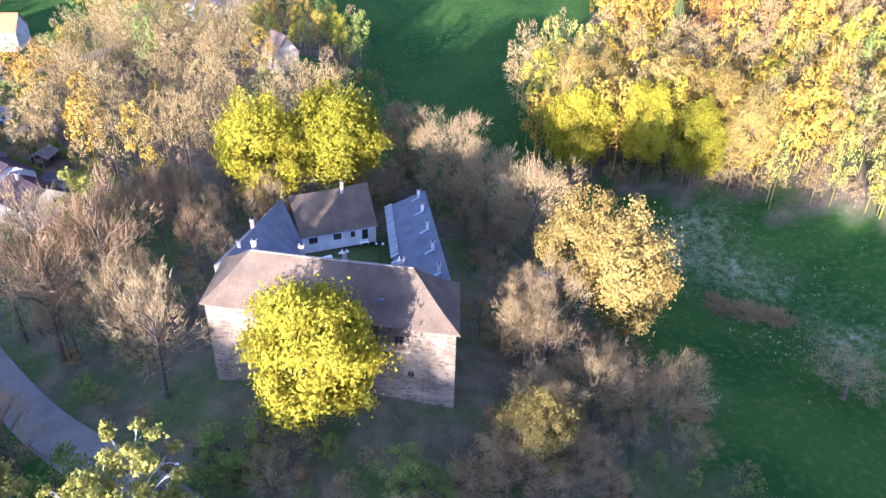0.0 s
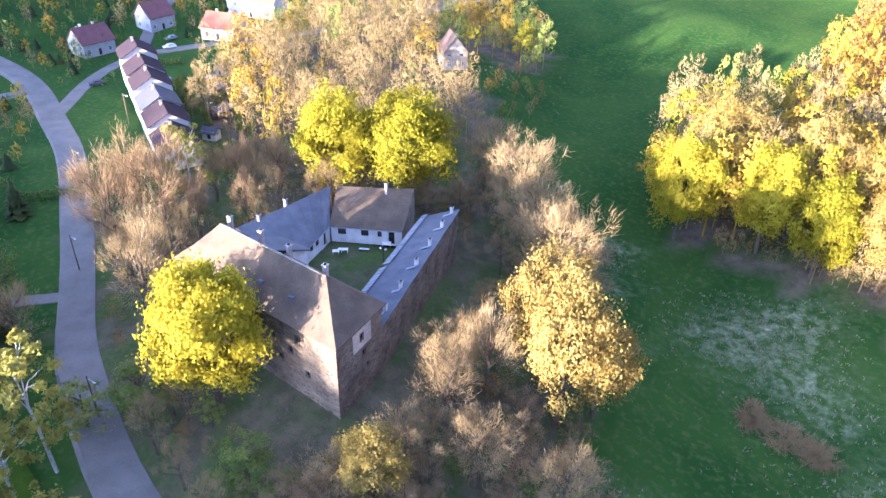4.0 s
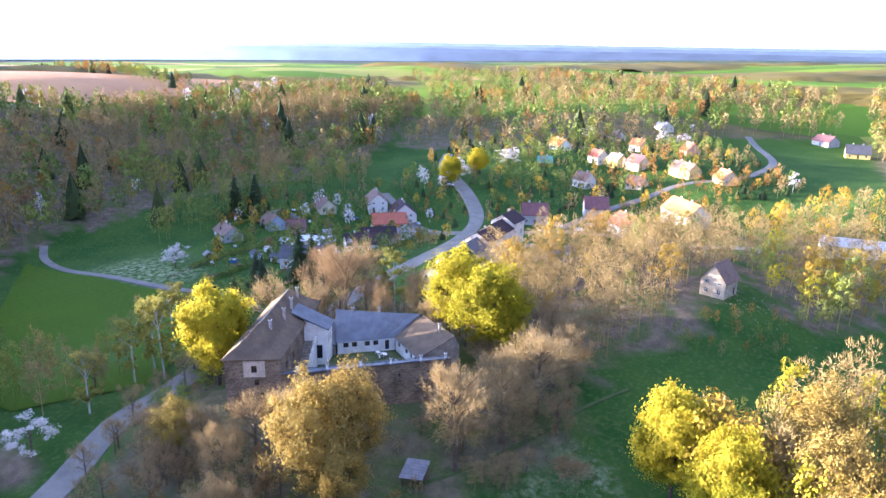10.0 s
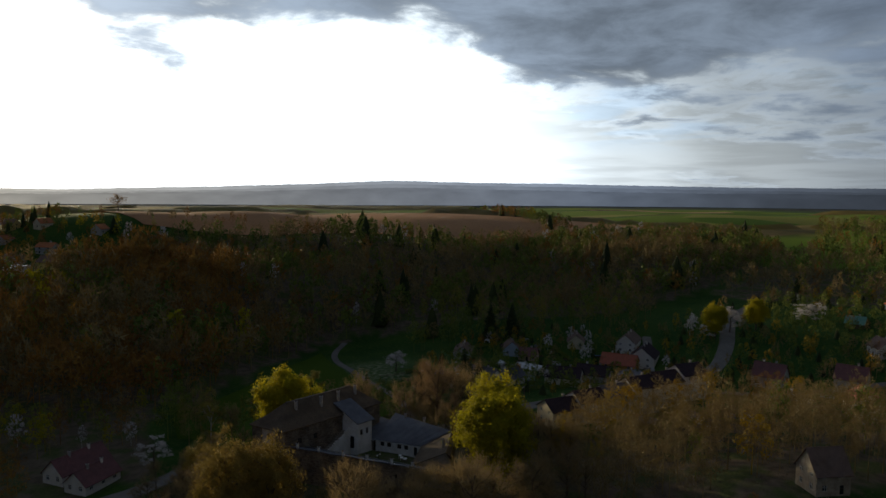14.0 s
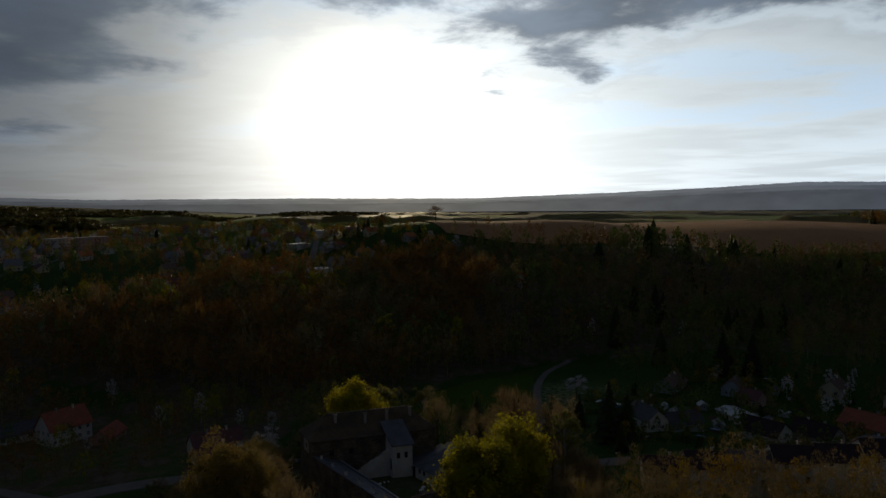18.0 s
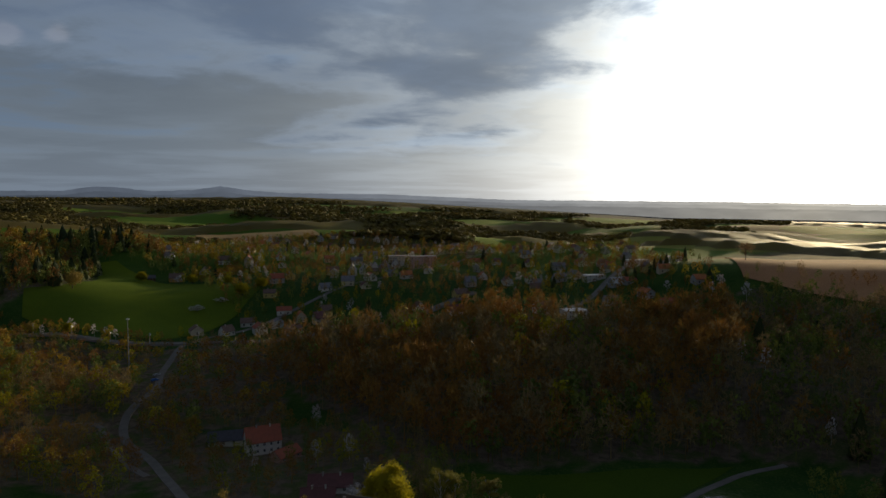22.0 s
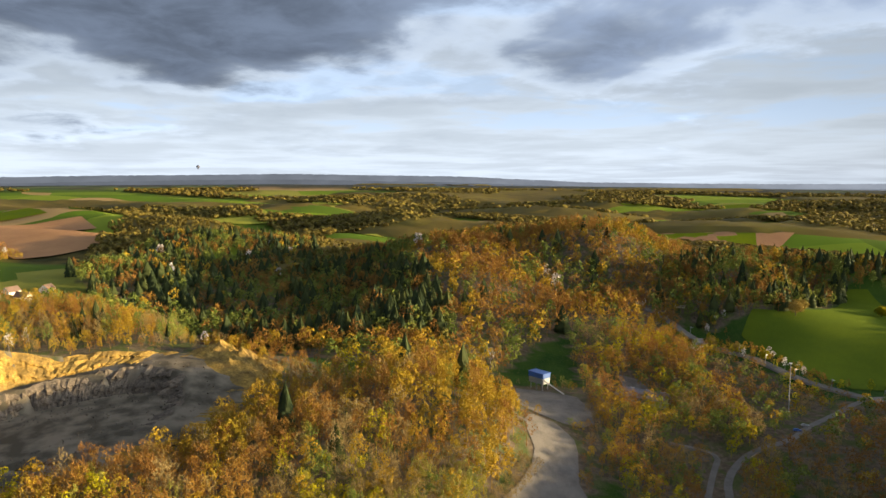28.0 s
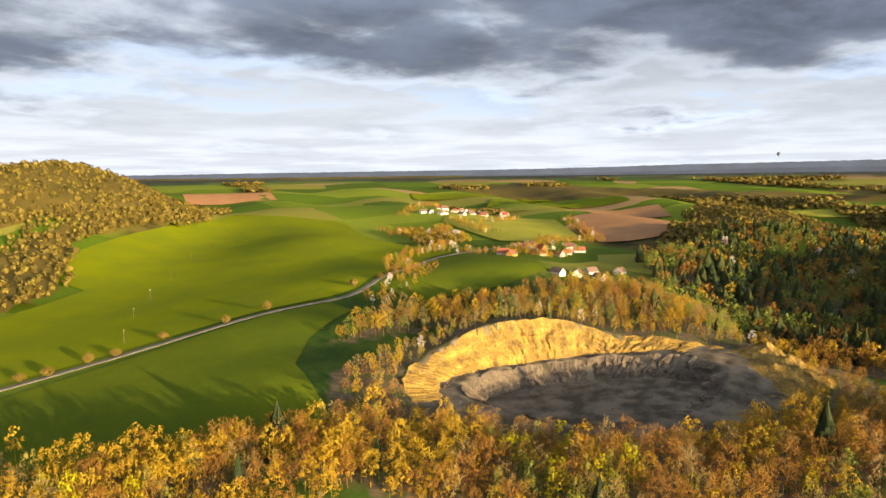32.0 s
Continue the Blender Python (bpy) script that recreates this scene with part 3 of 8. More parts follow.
WOOD_HILL = [(262, 60), (330, -40), (344, -180), (390, -250), (470, -300), (660, -380), (860, -260), (820, -40), (640, 60), (520, 110), (470, 170), (430, 230), (380, 215), (330, 180), (290, 120)]
WOOD_RIM = [(318, 226), (380, 215), (420, 262), (400, 330), (330, 402), (270, 442), (210, 452), (250, 410), (300, 330)]
WOOD_PLATEAU = [(-330, 118), (-290, 230), (-330, 300), (-320, 420), (-470, 520), (-760, 420), (-760, 160), (-520, 160)]
WOOD_RAIL = [(60, -60), (120, -44), (160, -50), (230, -60), (330, -100), (326, -168), (230, -158), (180, -160), (150, -186), (110, -170), (80, -120)]
WOOD_MANOR = [(-30, -6), (0, -34), (24, -58), (60, -62), (96, -44), (104, -10), (92, 14), (70, 28), (44, 30), (4, 34), (-6, 18), (-20, 2)]
WOOD_BEHIND = [(-300, 425), (-160, 340), (-120, 350), (-30, 345), (10, 420), (-30, 470), (40, 500), (20, 640), (-120, 760), (-320, 720), (-480, 560)]
WOOD_YARD = [(110, 84), (130, 40), (150, 0), (190, -14), (256, -22), (272, 20), (236, 44), (196, 56), (150, 80)]
WOOD_CONIFER = [(322, -196), (352, -182), (400, -204), (440, -232), (468, -300), (450, -390), (380, -412), (338, -362), (310, -310), (303, -244)]
WOOD_VALE = [(432, 240), (470, 172), (520, 112), (660, 62), (860, 40), (1080, 70), (1060, 220), (800, 290), (640, 330), (560, 300), (500, 290), (440, 330), (412, 300)]
WOODS_ALL = [WOOD_CONIFER, WOOD_VALE, WOOD_YARD, WOOD_MANOR, WOOD_BEHIND, WOOD_RAIL, WOOD_EAST, WOOD_CASTLE, WOOD_CHAPEL, WOOD_NORTH, WOOD_WEST, WOOD_SOUTH, WOOD_VALLEY, WOOD_HILL, WOOD_RIM, WOOD_PLATEAU]
MEADOW = [(26, 60), (44, 62), (110, 30), (130, 60), (100, 110), (60, 150), (34, 150), (26, 125)]


def ground_material():
    m = bpy.data.materials.new("meadow_and_litter")
    n, l, bsdf = nodes_of(m)
    pos = n.new("ShaderNodeNewGeometry").outputs["Position"]
    cov = n.new("ShaderNodeVertexColor"); cov.layer_name = "cover"
    sep = n.new("ShaderNodeSeparateColor"); l.new(cov.outputs["Color"], sep.inputs[0])

    def noise_of(scale, detail=5):
        t = n.new("ShaderNodeTexNoise"); t.inputs["Scale"].default_value, t.inputs["Detail"].default_value = scale, detail
        l.new(pos, t.inputs["Vector"]); return t.outputs["Fac"]

    def ramp(fac, a, b, p=0.38, q=0.62):
        r = n.new("ShaderNodeValToRGB")
        r.color_ramp.elements[0].position, r.color_ramp.elements[1].position = p, q
        r.color_ramp.elements[0].color, r.color_ramp.elements[1].color = (*a, 1), (*b, 1)
        l.new(fac, r.inputs[0]); return r.outputs["Color"]

    def mix(fac, a, b, how="MIX"):
        x = n.new("ShaderNodeMix"); x.data_type, x.blend_type = "RGBA", how
        l.new(fac, x.inputs["Factor"]); l.new(a, x.inputs["A"]); l.new(b, x.inputs["B"]); return x.outputs["Result"]
    grass = ramp(noise_of(0.06), (0.024, 0.066, 0.013), (0.042, 0.088, 0.016))
    grass = mix(ramp(noise_of(0.9, 8), (0, 0, 0), (0.55, 0.55, 0.55), 0.5, 0.72), grass, ramp(noise_of(2.5), (0.08, 0.12, 0.025), (0.13, 0.14, 0.05)))
    litter = ramp(noise_of(0.35, 8), (0.10, 0.074, 0.055), (0.19, 0.142, 0.105))
    litter = mix(ramp(noise_of(2.2, 9), (0, 0, 0), (0.8, 0.8, 0.8), 0.45, 0.7), litter, ramp(noise_of(5.0), (0.055, 0.042, 0.034), (0.24, 0.185, 0.14)))
    litter = mix(ramp(noise_of(0.12, 6), (0, 0, 0), (0.75, 0.75, 0.75), 0.46, 0.6), litter, ramp(noise_of(1.5), (0.05, 0.085, 0.022), (0.10, 0.125, 0.035)))
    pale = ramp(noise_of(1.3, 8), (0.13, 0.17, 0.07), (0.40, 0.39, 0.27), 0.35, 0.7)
    earth = ramp(noise_of(0.09, 8), (0.10, 0.083, 0.066), (0.26, 0.215, 0.165))
    c = mix(sep.outputs[0], grass, litter)
    torn = n.new("ShaderNodeMath"); torn.operation = "MULTIPLY"
    l.new(sep.outputs[1], torn.inputs[0]); l.new(ramp(noise_of(0.55, 10), (0.02, 0.02, 0.02), (1, 1, 1), 0.4, 0.66), torn.inputs[1])
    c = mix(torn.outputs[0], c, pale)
    c = mix(sep.outputs[2], c, earth)
    # far off: a patchwork of crops, plough land and woods
    vor = n.new("ShaderNodeTexVoronoi"); vor.inputs["Scale"].default_value = 0.0042
    l.new(pos, vor.inputs["Vector"])
    vs = n.new("ShaderNodeSeparateColor"); l.new(vor.outputs["Color"], vs.inputs[0])
    quilt = n.new("ShaderNodeValToRGB"); quilt.color_ramp.interpolation = "CONSTANT"
    for k, (p, col) in enumerate([(0.0, (0.10, 0.18, 0.015)), (0.24, (0.21, 0.28, 0.03)), (0.42, (0.08, 0.14, 0.015)), (0.60, (0.40, 0.27, 0.12)), (0.70, (0.15, 0.23, 0.02)), (0.88, (0.26, 0.26, 0.05))]):
        el = quilt.color_ramp.elements[k] if k < 2 else quilt.color_ramp.elements.new(p)
        el.position, el.color = p, (*col, 1)
    l.new(vs.outputs[0], quilt.inputs[0])
    wooded = ramp(noise_of(0.025, 9), (0.05, 0.048, 0.016), (0.15, 0.115, 0.034), 0.4, 0.62)
    # dark spruce woods with the blue of distance haze put into their colour
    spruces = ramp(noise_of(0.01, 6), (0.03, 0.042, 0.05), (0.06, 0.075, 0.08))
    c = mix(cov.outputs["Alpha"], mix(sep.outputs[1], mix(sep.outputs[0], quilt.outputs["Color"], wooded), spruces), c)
    l.new(c, bsdf.inputs["Base Color"])
    bsdf.inputs["Roughness"].default_value = 0.95
    bsdf.inputs["Specular IOR Level"].default_value = 0.05
    b = n.new("ShaderNodeBump"); b.inputs["Strength"].default_value, b.inputs["Distance"].default_value = 0.35, 0.12
    l.new(noise_of(1.8, 8), b.inputs["Height"]); l.new(b.outputs[0], bsdf.inputs["Normal"])
    return m


COURT = [(3.2, 80.5), (-2.0, 82.5), (-20.5, 86.5), (-20.8, 91), (-22.5, 104.5), (-10.4, 109.2), (-7.0, 114.5), (-2.5, 114)]


def build_ground():
    nx, ny = len(GX), len(GY)
    verts = np.stack([XX, YY, ZZ], -1).reshape(-1, 3)
    i, j = np.meshgrid(np.arange(nx - 1), np.arange(ny - 1), indexing="ij")
    a = (i * ny + j).ravel()
    faces = np.stack([a, a + ny, a + ny + 1, a + 1], 1)
    me = mesh_from("ground", verts, faces, ground_material(), (ROCK,))
    x, y = verts[:, 0], verts[:, 1]
    rnd = np.random.RandomState(5)
    jx, jy = x + rnd.normal(0, 2, len(x)), y + rnd.normal(0, 2, len(y))
    litter = np.zeros(len(x)); pale = np.zeros(len(x)); earth = np.zeros(len(x))
    for w in WOODS_ALL:
        litter[within(w, jx, jy)] = 0.66 if w is WOOD_CASTLE else 0.9
    litter[within(COURT, x, y)] = 0.45
    for cx, cy, r in ((47, 127, 7), (56, 134, 6), (19, 137, 4.5), (23, 127, 3.5), (29, 114, 2.5), (36, 79, 3), (62, 118, 6), (72, 100, 6), (-125, 14, 14), (-112, 30, 9)):
        pale += np.exp(-((jx - cx) ** 2 + (jy - cy) ** 2) / r ** 2) * 0.95
    qa, qc = quarry_place(x, y)
    e = np.hypot(qa, qc)
    earth[e < 1.0] = 0.9
    litter[(e >= 1.0) & (e < 1.42)] = 0.85
    earth += np.exp(-((x - 225) ** 2 + (y - 5) ** 2) / 22 ** 2)
    # far off, woods gather on the slopes and fill most of the south-east
    r = np.hypot(x - 100, y - 50)
    far_wood = far_cover(x, y)
    litter = np.where(r > 560, far_wood, litter)
    # beyond 2700 m this channel mixes in the hazy blue-grey ridge colour
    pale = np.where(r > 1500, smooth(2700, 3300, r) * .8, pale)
    near = 1 - smooth(430, 640, np.hypot(x - 100, y - 50))
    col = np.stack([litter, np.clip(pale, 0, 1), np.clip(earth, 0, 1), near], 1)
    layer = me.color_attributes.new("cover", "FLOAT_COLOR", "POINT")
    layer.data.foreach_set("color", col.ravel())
    me.polygons.foreach_set("use_smooth", [True] * len(me.polygons))
    return tagged(new("ground", me), "rolling spring land with meadows, leaf litter and far fields", "ground", kind="structure")


ground = build_ground()


def skyline(name, radius, share, sink, seed, dim, label):
    """A far wooded ridge standing round the land: a plain backdrop with a sloping face and a wooded crest, whose
    glowing colour holds the haze of distance.
    """
    stops = [(0, 104), (40, 92), (85, 94), (98, 97), (106, 106), (112, 115), (118, 118), (125, 127), (131, 104), (138, 82), (150, 58), (165, 74), (180, 84), (190, 120), (198, 128), (201, 146), (203, 172), (205, 150), (208, 140), (210.5, 164), (212, 168), (214, 142),
             (225, 138), (238, 146), (248, 182), (262, 198), (276, 180), (286, 162), (294, 154), (310, 146), (330, 132), (360, 104)]
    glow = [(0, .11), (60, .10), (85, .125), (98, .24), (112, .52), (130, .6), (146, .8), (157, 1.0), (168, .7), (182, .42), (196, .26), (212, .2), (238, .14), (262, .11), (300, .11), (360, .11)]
    n = 1440
    deg = np.arange(n) * 360 / n
    high = np.interp(deg, [p[0] for p in stops], [p[1] for p in stops])
    wave = sum(np.sin(np.radians(deg) * k + seed * k) / k ** .8 for k in (7, 13, 29, 41)) * 9
    teeth = np.random.RandomState(seed).uniform(0, 1, n) * 3.2
    top = 20 + (high - 20) * share - sink + wave * (1 if share < 1 else .35) + teeth
    verts, faces = [], []
    for row, (dr, k) in enumerate(((0, 1.0), (-160, .55), (-330, -.6))):
        for i in range(n):
            t, r = math.radians(deg[i]), radius + dr
            verts.append((-math.sin(t) * r, 150 + math.cos(t) * r, 10 + (top[i] - 10) * k if k > 0 else -60))
    for row in range(2):
        for i in range(n):
            j = (i + 1) % n
            faces.append((row * n + i, row * n + j, (row + 1) * n + j, (row + 1) * n + i))
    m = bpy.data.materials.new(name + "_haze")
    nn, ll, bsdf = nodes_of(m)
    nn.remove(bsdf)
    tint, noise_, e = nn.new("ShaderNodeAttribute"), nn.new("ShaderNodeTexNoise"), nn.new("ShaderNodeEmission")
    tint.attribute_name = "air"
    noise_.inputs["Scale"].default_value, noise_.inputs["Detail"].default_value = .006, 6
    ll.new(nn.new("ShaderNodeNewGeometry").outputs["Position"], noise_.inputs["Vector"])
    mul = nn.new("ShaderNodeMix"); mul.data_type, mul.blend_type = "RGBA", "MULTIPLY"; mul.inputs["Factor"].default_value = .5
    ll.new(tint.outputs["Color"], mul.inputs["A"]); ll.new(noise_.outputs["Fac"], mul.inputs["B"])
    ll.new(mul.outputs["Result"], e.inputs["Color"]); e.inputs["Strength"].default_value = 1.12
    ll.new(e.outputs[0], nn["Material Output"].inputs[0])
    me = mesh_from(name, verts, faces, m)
    # haze, brighter and warmer towards the sun, goes into the glow colour
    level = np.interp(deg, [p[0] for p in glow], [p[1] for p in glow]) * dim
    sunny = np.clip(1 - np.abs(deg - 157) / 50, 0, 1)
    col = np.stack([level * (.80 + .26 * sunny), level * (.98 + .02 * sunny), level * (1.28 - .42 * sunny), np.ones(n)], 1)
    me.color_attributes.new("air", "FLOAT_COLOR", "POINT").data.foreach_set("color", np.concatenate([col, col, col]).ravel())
    return tagged(new(name, me), label, "hills", kind="structure")


skyline("backdrop_hills", 4540, 1.0, 0, 5, 1.0, "glowing backdrop of wooded skyline hills, blue haze in its colour")
skyline("backdrop_ridge", 4160, .8, 4, 9, .78, "glowing backdrop ridge before the skyline hills, haze in its colour")
skyline("backdrop_foothills", 3820, .62, 6, 14, .58, "glowing backdrop of wooded foothills, evening haze in its colour")


def ribbon(name, line, width, material, lift, label, category="road", step=3.0):
    """A road or path laid along a line of plan points, rounded by averaging, with a slightly raised crown and skirts into the ground."""
    pts = [Vector(p) for p in line]
    for _ in range(3):
        fine = [pts[0]]
        for a, b in zip(pts, pts[1:]):
            fine += [a * 0.75 + b * 0.25, a * 0.25 + b * 0.75]
        pts = fine + [pts[-1]]
    even = [pts[0]]
    for a, b in zip(pts, pts[1:]):
        if (b - even[-1]).length >= step:
            even.append(b)
    verts, faces = [], []
    for k, p in enumerate(even):
        d = (even[min(k + 1, len(even) - 1)] - even[max(k - 1, 0)]).normalized()
        n = Vector((-d.y, d.x))
        base = max(float(gz(*(p + n * s * width))) for s in (-0.5, 0, 0.5))
        for s, dz in ((-0.62, -1.2), (-0.5, 0.0), (-0.2, 0.05), (0.2, 0.05), (0.5, 0.0), (0.62, -1.2)):
            q = p + n * s * width
            verts.append((q.x, q.y, base + lift + dz))
    for k in range(len(even) - 1):
        for s in range(5):
            a = k * 6 + s
            faces.append((a, a + 1, a + 7, a + 6))
    ob = new(name, mesh_from(name, verts, faces, material))
    return tagged(ob, label, category, kind="structure")


def field(name, poly, material, lift, label, cell=12.0):
    """A crop field laid on the ground: cells inside the outline, with their heights from the sheet."""
    xs = np.arange(min(p[0] for p in poly), max(p[0] for p in poly) + cell, cell)
    ys = np.arange(min(p[1] for p in poly), max(p[1] for p in poly) + cell, cell)
    bm = bmesh.new()
    bm.faces.new([bm.verts.new((*p, 0)) for p in poly])
    for values, normal in ((xs, (1, 0, 0)), (ys, (0, 1, 0))):
        for v in values[1:-1]:
            co = (v, 0, 0) if normal[0] else (0, v, 0)
            bmesh.ops.bisect_plane(bm, geom=bm.verts[:] + bm.edges[:] + bm.faces[:], plane_co=co, plane_no=normal)
    for v in bm.verts:
        v.co.z = float(gz(v.co.x, v.co.y)) + lift
    for f in bm.faces:
        f.smooth = True
    me = bpy.data.meshes.new(name)
    bmesh.ops.recalc_face_normals(bm, faces=bm.faces)
    bm.to_mesh(me); bm.free()
    me.materials.append(material)
    return tagged(new(name, me), label, "field", kind="structure")


ribbon("road_castle", [(62, 34), (34, 35), (13, 41), (-8, 47), (-24, 54), (-38, 62), (-50, 70), (-62, 80), (-80, 96), (-100, 112), (-128, 128), (-152, 142), (-178, 150), (-206, 150), (-235, 146), (-262, 142), (-300, 150)],
       6.0, ASPHALT, 0.12, "pale worn asphalt village road curving below the castle")
ribbon("road_village", [(-128, 128), (-146, 158), (-150, 178), (-140, 188), (-110, 214), (-96, 240)], 4.2, ASPHALT, 0.12, "narrow asphalt lane between village houses")
ribbon("road_upper", [(-150, 178), (-176, 214), (-190, 248), (-196, 290), (-240, 330), (-330, 360)], 4.2, ASPHALT, 0.14, "asphalt lane climbing through the village")
ribbon("road_gardens", [(-152, 140), (-180, 122), (-205, 116), (-230, 108)], 4.0, ASPHALT, 0.1, "short asphalt lane to the garden houses")
ribbon("path_field", [(-60, 79), (-84, 58), (-105, 24), (-128, -8), (-147, -27), (-166, -34)], 3.0, GRAVEL, 0.12, "pale gravel track along the green field", "path")
ribbon("road_valley", [(62, 34), (84, 10), (104, -16), (128, -34), (140, -60), (138, -90), (148, -108), (158, -140), (168, -176), (170, -200), (150, -230), (130, -270), (96, -330), (60, -400), (20, -470), (-30, -560)],
       3.8, ASPHALT, 0.14, "asphalt road through the wooded valley into the town")
ribbon("road_quarry", [(163, -27), (145, -46), (135, -32), (105, -2), (92, 8)], 3.0, GRAVEL, 0.14, "narrow pale gravel lane into the valley wood")
ribbon("road_town", [(-60, -210), (-100, -270), (-130, -340), (-160, -430), (-180, -560)], 5.0, ASPHALT, 0.15, "straight asphalt road past the flat-roofed buildings")
ribbon("road_plateau", [(40, 610), (110, 588), (200, 556), (300, 516), (345, 500), (420, 500), (520, 515), (610, 520), (720, 490)], 4.6, ASPHALT, 0.3, "country road across green fields", step=6)
field("gravel_yard", [(262, 18), (250, 4), (232, -10), (204, -4), (190, 4), (186, 14), (190, 24), (202, 33), (216, 38), (240, 30)], GRAVEL, 0.5, "pale dusty gravel yard round the blue hopper", 6)
field("gravel_ramp", [(196, 46), (200, 38), (190, 29), (172, 28), (160, 33), (134, 48), (112, 52), (104, 72), (122, 96), (136, 78), (148, 66), (160, 58), (176, 54)], GRAVEL, 0.4, "wide grey gravel ramp beside the sunlit wood", 6)
field("storage_lot", [(266, -62), (254, -72), (228, -68), (206, -59), (212, -52), (226, -50), (246, -54)], GRAVEL, 0.4, "pale storage lot among the valley trees", 6)
field("field_west", [(-74, 66), (-50, 54), (-26, 46), (-14, 21), (-31, -3), (-66, -11), (-93, -16), (-144, -32), (-128, -12), (-104, 20), (-88, 50)], FIELD_GREEN, 0.25, "smooth green field beside the gravel track")
field("field_plateau_a", [(96, 600), (200, 564), (300, 526), (345, 508), (420, 508), (520, 522), (600, 530), (700, 690), (900, 860), (900, 1090), (640, 1000), (420, 915), (330, 868), (311, 783), (120, 740), (40, 690)], FIELD_CROP, 0.9, "large green winter corn field")
field("field_plateau_b", [(40, 596), (96, 576), (200, 546), (300, 506), (280, 474), (214, 468), (168, 446), (142, 416), (126, 396), (100, 408), (76, 426), (60, 450), (40, 480), (10, 520)], FIELD_MID, 0.6, "green field below the country road")
field("field_plateau_c", [(350, 490), (420, 490), (520, 505), (590, 508), (560, 430), (480, 380), (400, 402), (330, 440)], FIELD_MID, 0.6, "green field above the quarry wood")
field("field_plateau_d", [(740, 520), (960, 700), (1300, 800), (1180, 560), (900, 440), (760, 470)], FIELD_LIME, 1.6, "long light green crop field", 30)
field("field_plateau_e", [(900, 420), (1200, 540), (1500, 420), (1200, 260), (980, 280)], FIELD_BROWN, 1.8, "ochre ploughed field", 30)
field("field_plateau_f", [(860, 130), (980, 240), (1180, 230), (1120, 90)], FIELD_LIME, 1.8, "pale yellow green field between woods", 30)
field("field_brown_west", [(-218, -266), (-292, -198), (-378, -104), (-520, -44), (-640, 40), (-860, -40), (-900, -300), (-640, -520), (-330, -460), (-236, -380)], FIELD_BROWN, 1.0, "red-brown ploughed field on the ridge", 24)
# brighter green than the grass around it, the meadow's sunlight put into colour
field("meadow_south", [(318, -232), (300, -204), (262, -190), (224, -185), (186, -190), (172, -222), (166, -268), (169, -333), (200, -346), (262, -344), (330, -380), (344, -366), (318, -330), (300, -290), (304, -250)], FIELD_MID, 0.6, "sunlit green meadow above the railway", 10)
rnd = random.Random(71)
for ring, depth in ((690, 80), (800, 90), (930, 110), (1090, 130), (1290, 150), (1520, 180), (1800, 220), (2150, 260)):
    turn = -1.0 + rnd.uniform(0, .2)
    while turn < 1.25:
        wide = rnd.uniform(180, 420) / ring
        mx, my = 100 + ring * math.cos(turn + wide / 2), 50 + ring * math.sin(turn + wide / 2)
        keep_open = 1.0 if turn > .1 else .5
        if rnd.random() < .66 * keep_open and not (40 < mx < 1330 and 360 < my < 1110) and not within(WOOD_HILL, mx, my) and math.hypot(mx - 600, my - 1270) > 420:
            pts = [(100 + (ring + o * depth * rnd.uniform(.34, .5)) * math.cos(a), 50 + (ring + o * depth * rnd.uniform(.34, .5)) * math.sin(a))
                   for o, a in ((-1, turn), (-1, turn + wide * .5), (-1, turn + wide * .94), (1, turn + wide * .9), (1, turn + wide * .45), (1, turn + wide * .04))]
            kind_ = rnd.choice(["green", "lime", "lime", "brown", "crop", "crop"])
            field("field_far", pts, {"green": FIELD_GREEN, "lime": FIELD_LIME, "brown": FIELD_BROWN, "crop": FIELD_CROP}[kind_], 2.2, {"green": "far dark green field between woods", "lime": "far light green field between woods", "brown": "far ploughed ochre field between woods", "crop": "far fresh green crop field"}[kind_], 70)
        turn += wide + rnd.uniform(0, 60) / ring
field("field_brown_south", [(620, -520), (900, -420), (1080, -620), (760, -760)], FIELD_BROWN, 2.0, "brown ploughed field behind the hill", 30)


# ---- castle ----
def skewed(m):
    """A unit box carried over by m, which may be askew."""
    bm = boxed(0, 0, 0, 1, 1, 1)
    bm.transform(m)
    return bm


KEEP_A, KEEP_B = Vector((2.7, 70.0)), Vector((-29.3, 75.8))
KU = (KEEP_B - KEEP_A).normalized()
KN = Vector((0.02, 1.0))  # the side walls stand askew to the front
KEEP_LENGTH, KEEP_DEPTH, KEEP_EAVE, KEEP_RIDGE = (KEEP_B - KEEP_A).length, 10.6, 18.0, 23.0


def keep_at(s, d):
    p = KEEP_A + KU * s + KN * d
    return (p.x, p.y)


def roof_sheet(verts, faces, thick=0.22):
    """A roof slab from upper faces, with thickness downwards."""
    bm = bmesh.new()
    vs = [bm.verts.new(v) for v in verts]
    for f in faces:
        bm.faces.new([vs[i] for i in f])
    bmesh.ops.recalc_face_normals(bm, faces=bm.faces)
    if sum(f.normal.z for f in bm.faces) < 0:
        bmesh.ops.reverse_faces(bm, faces=bm.faces)
    r = bmesh.ops.extrude_face_region(bm, geom=bm.faces[:])
    bmesh.ops.translate(bm, vec=(0, 0, thick), verts=[v for v in r["geom"] if isinstance(v, bmesh.types.BMVert)])
    return bm


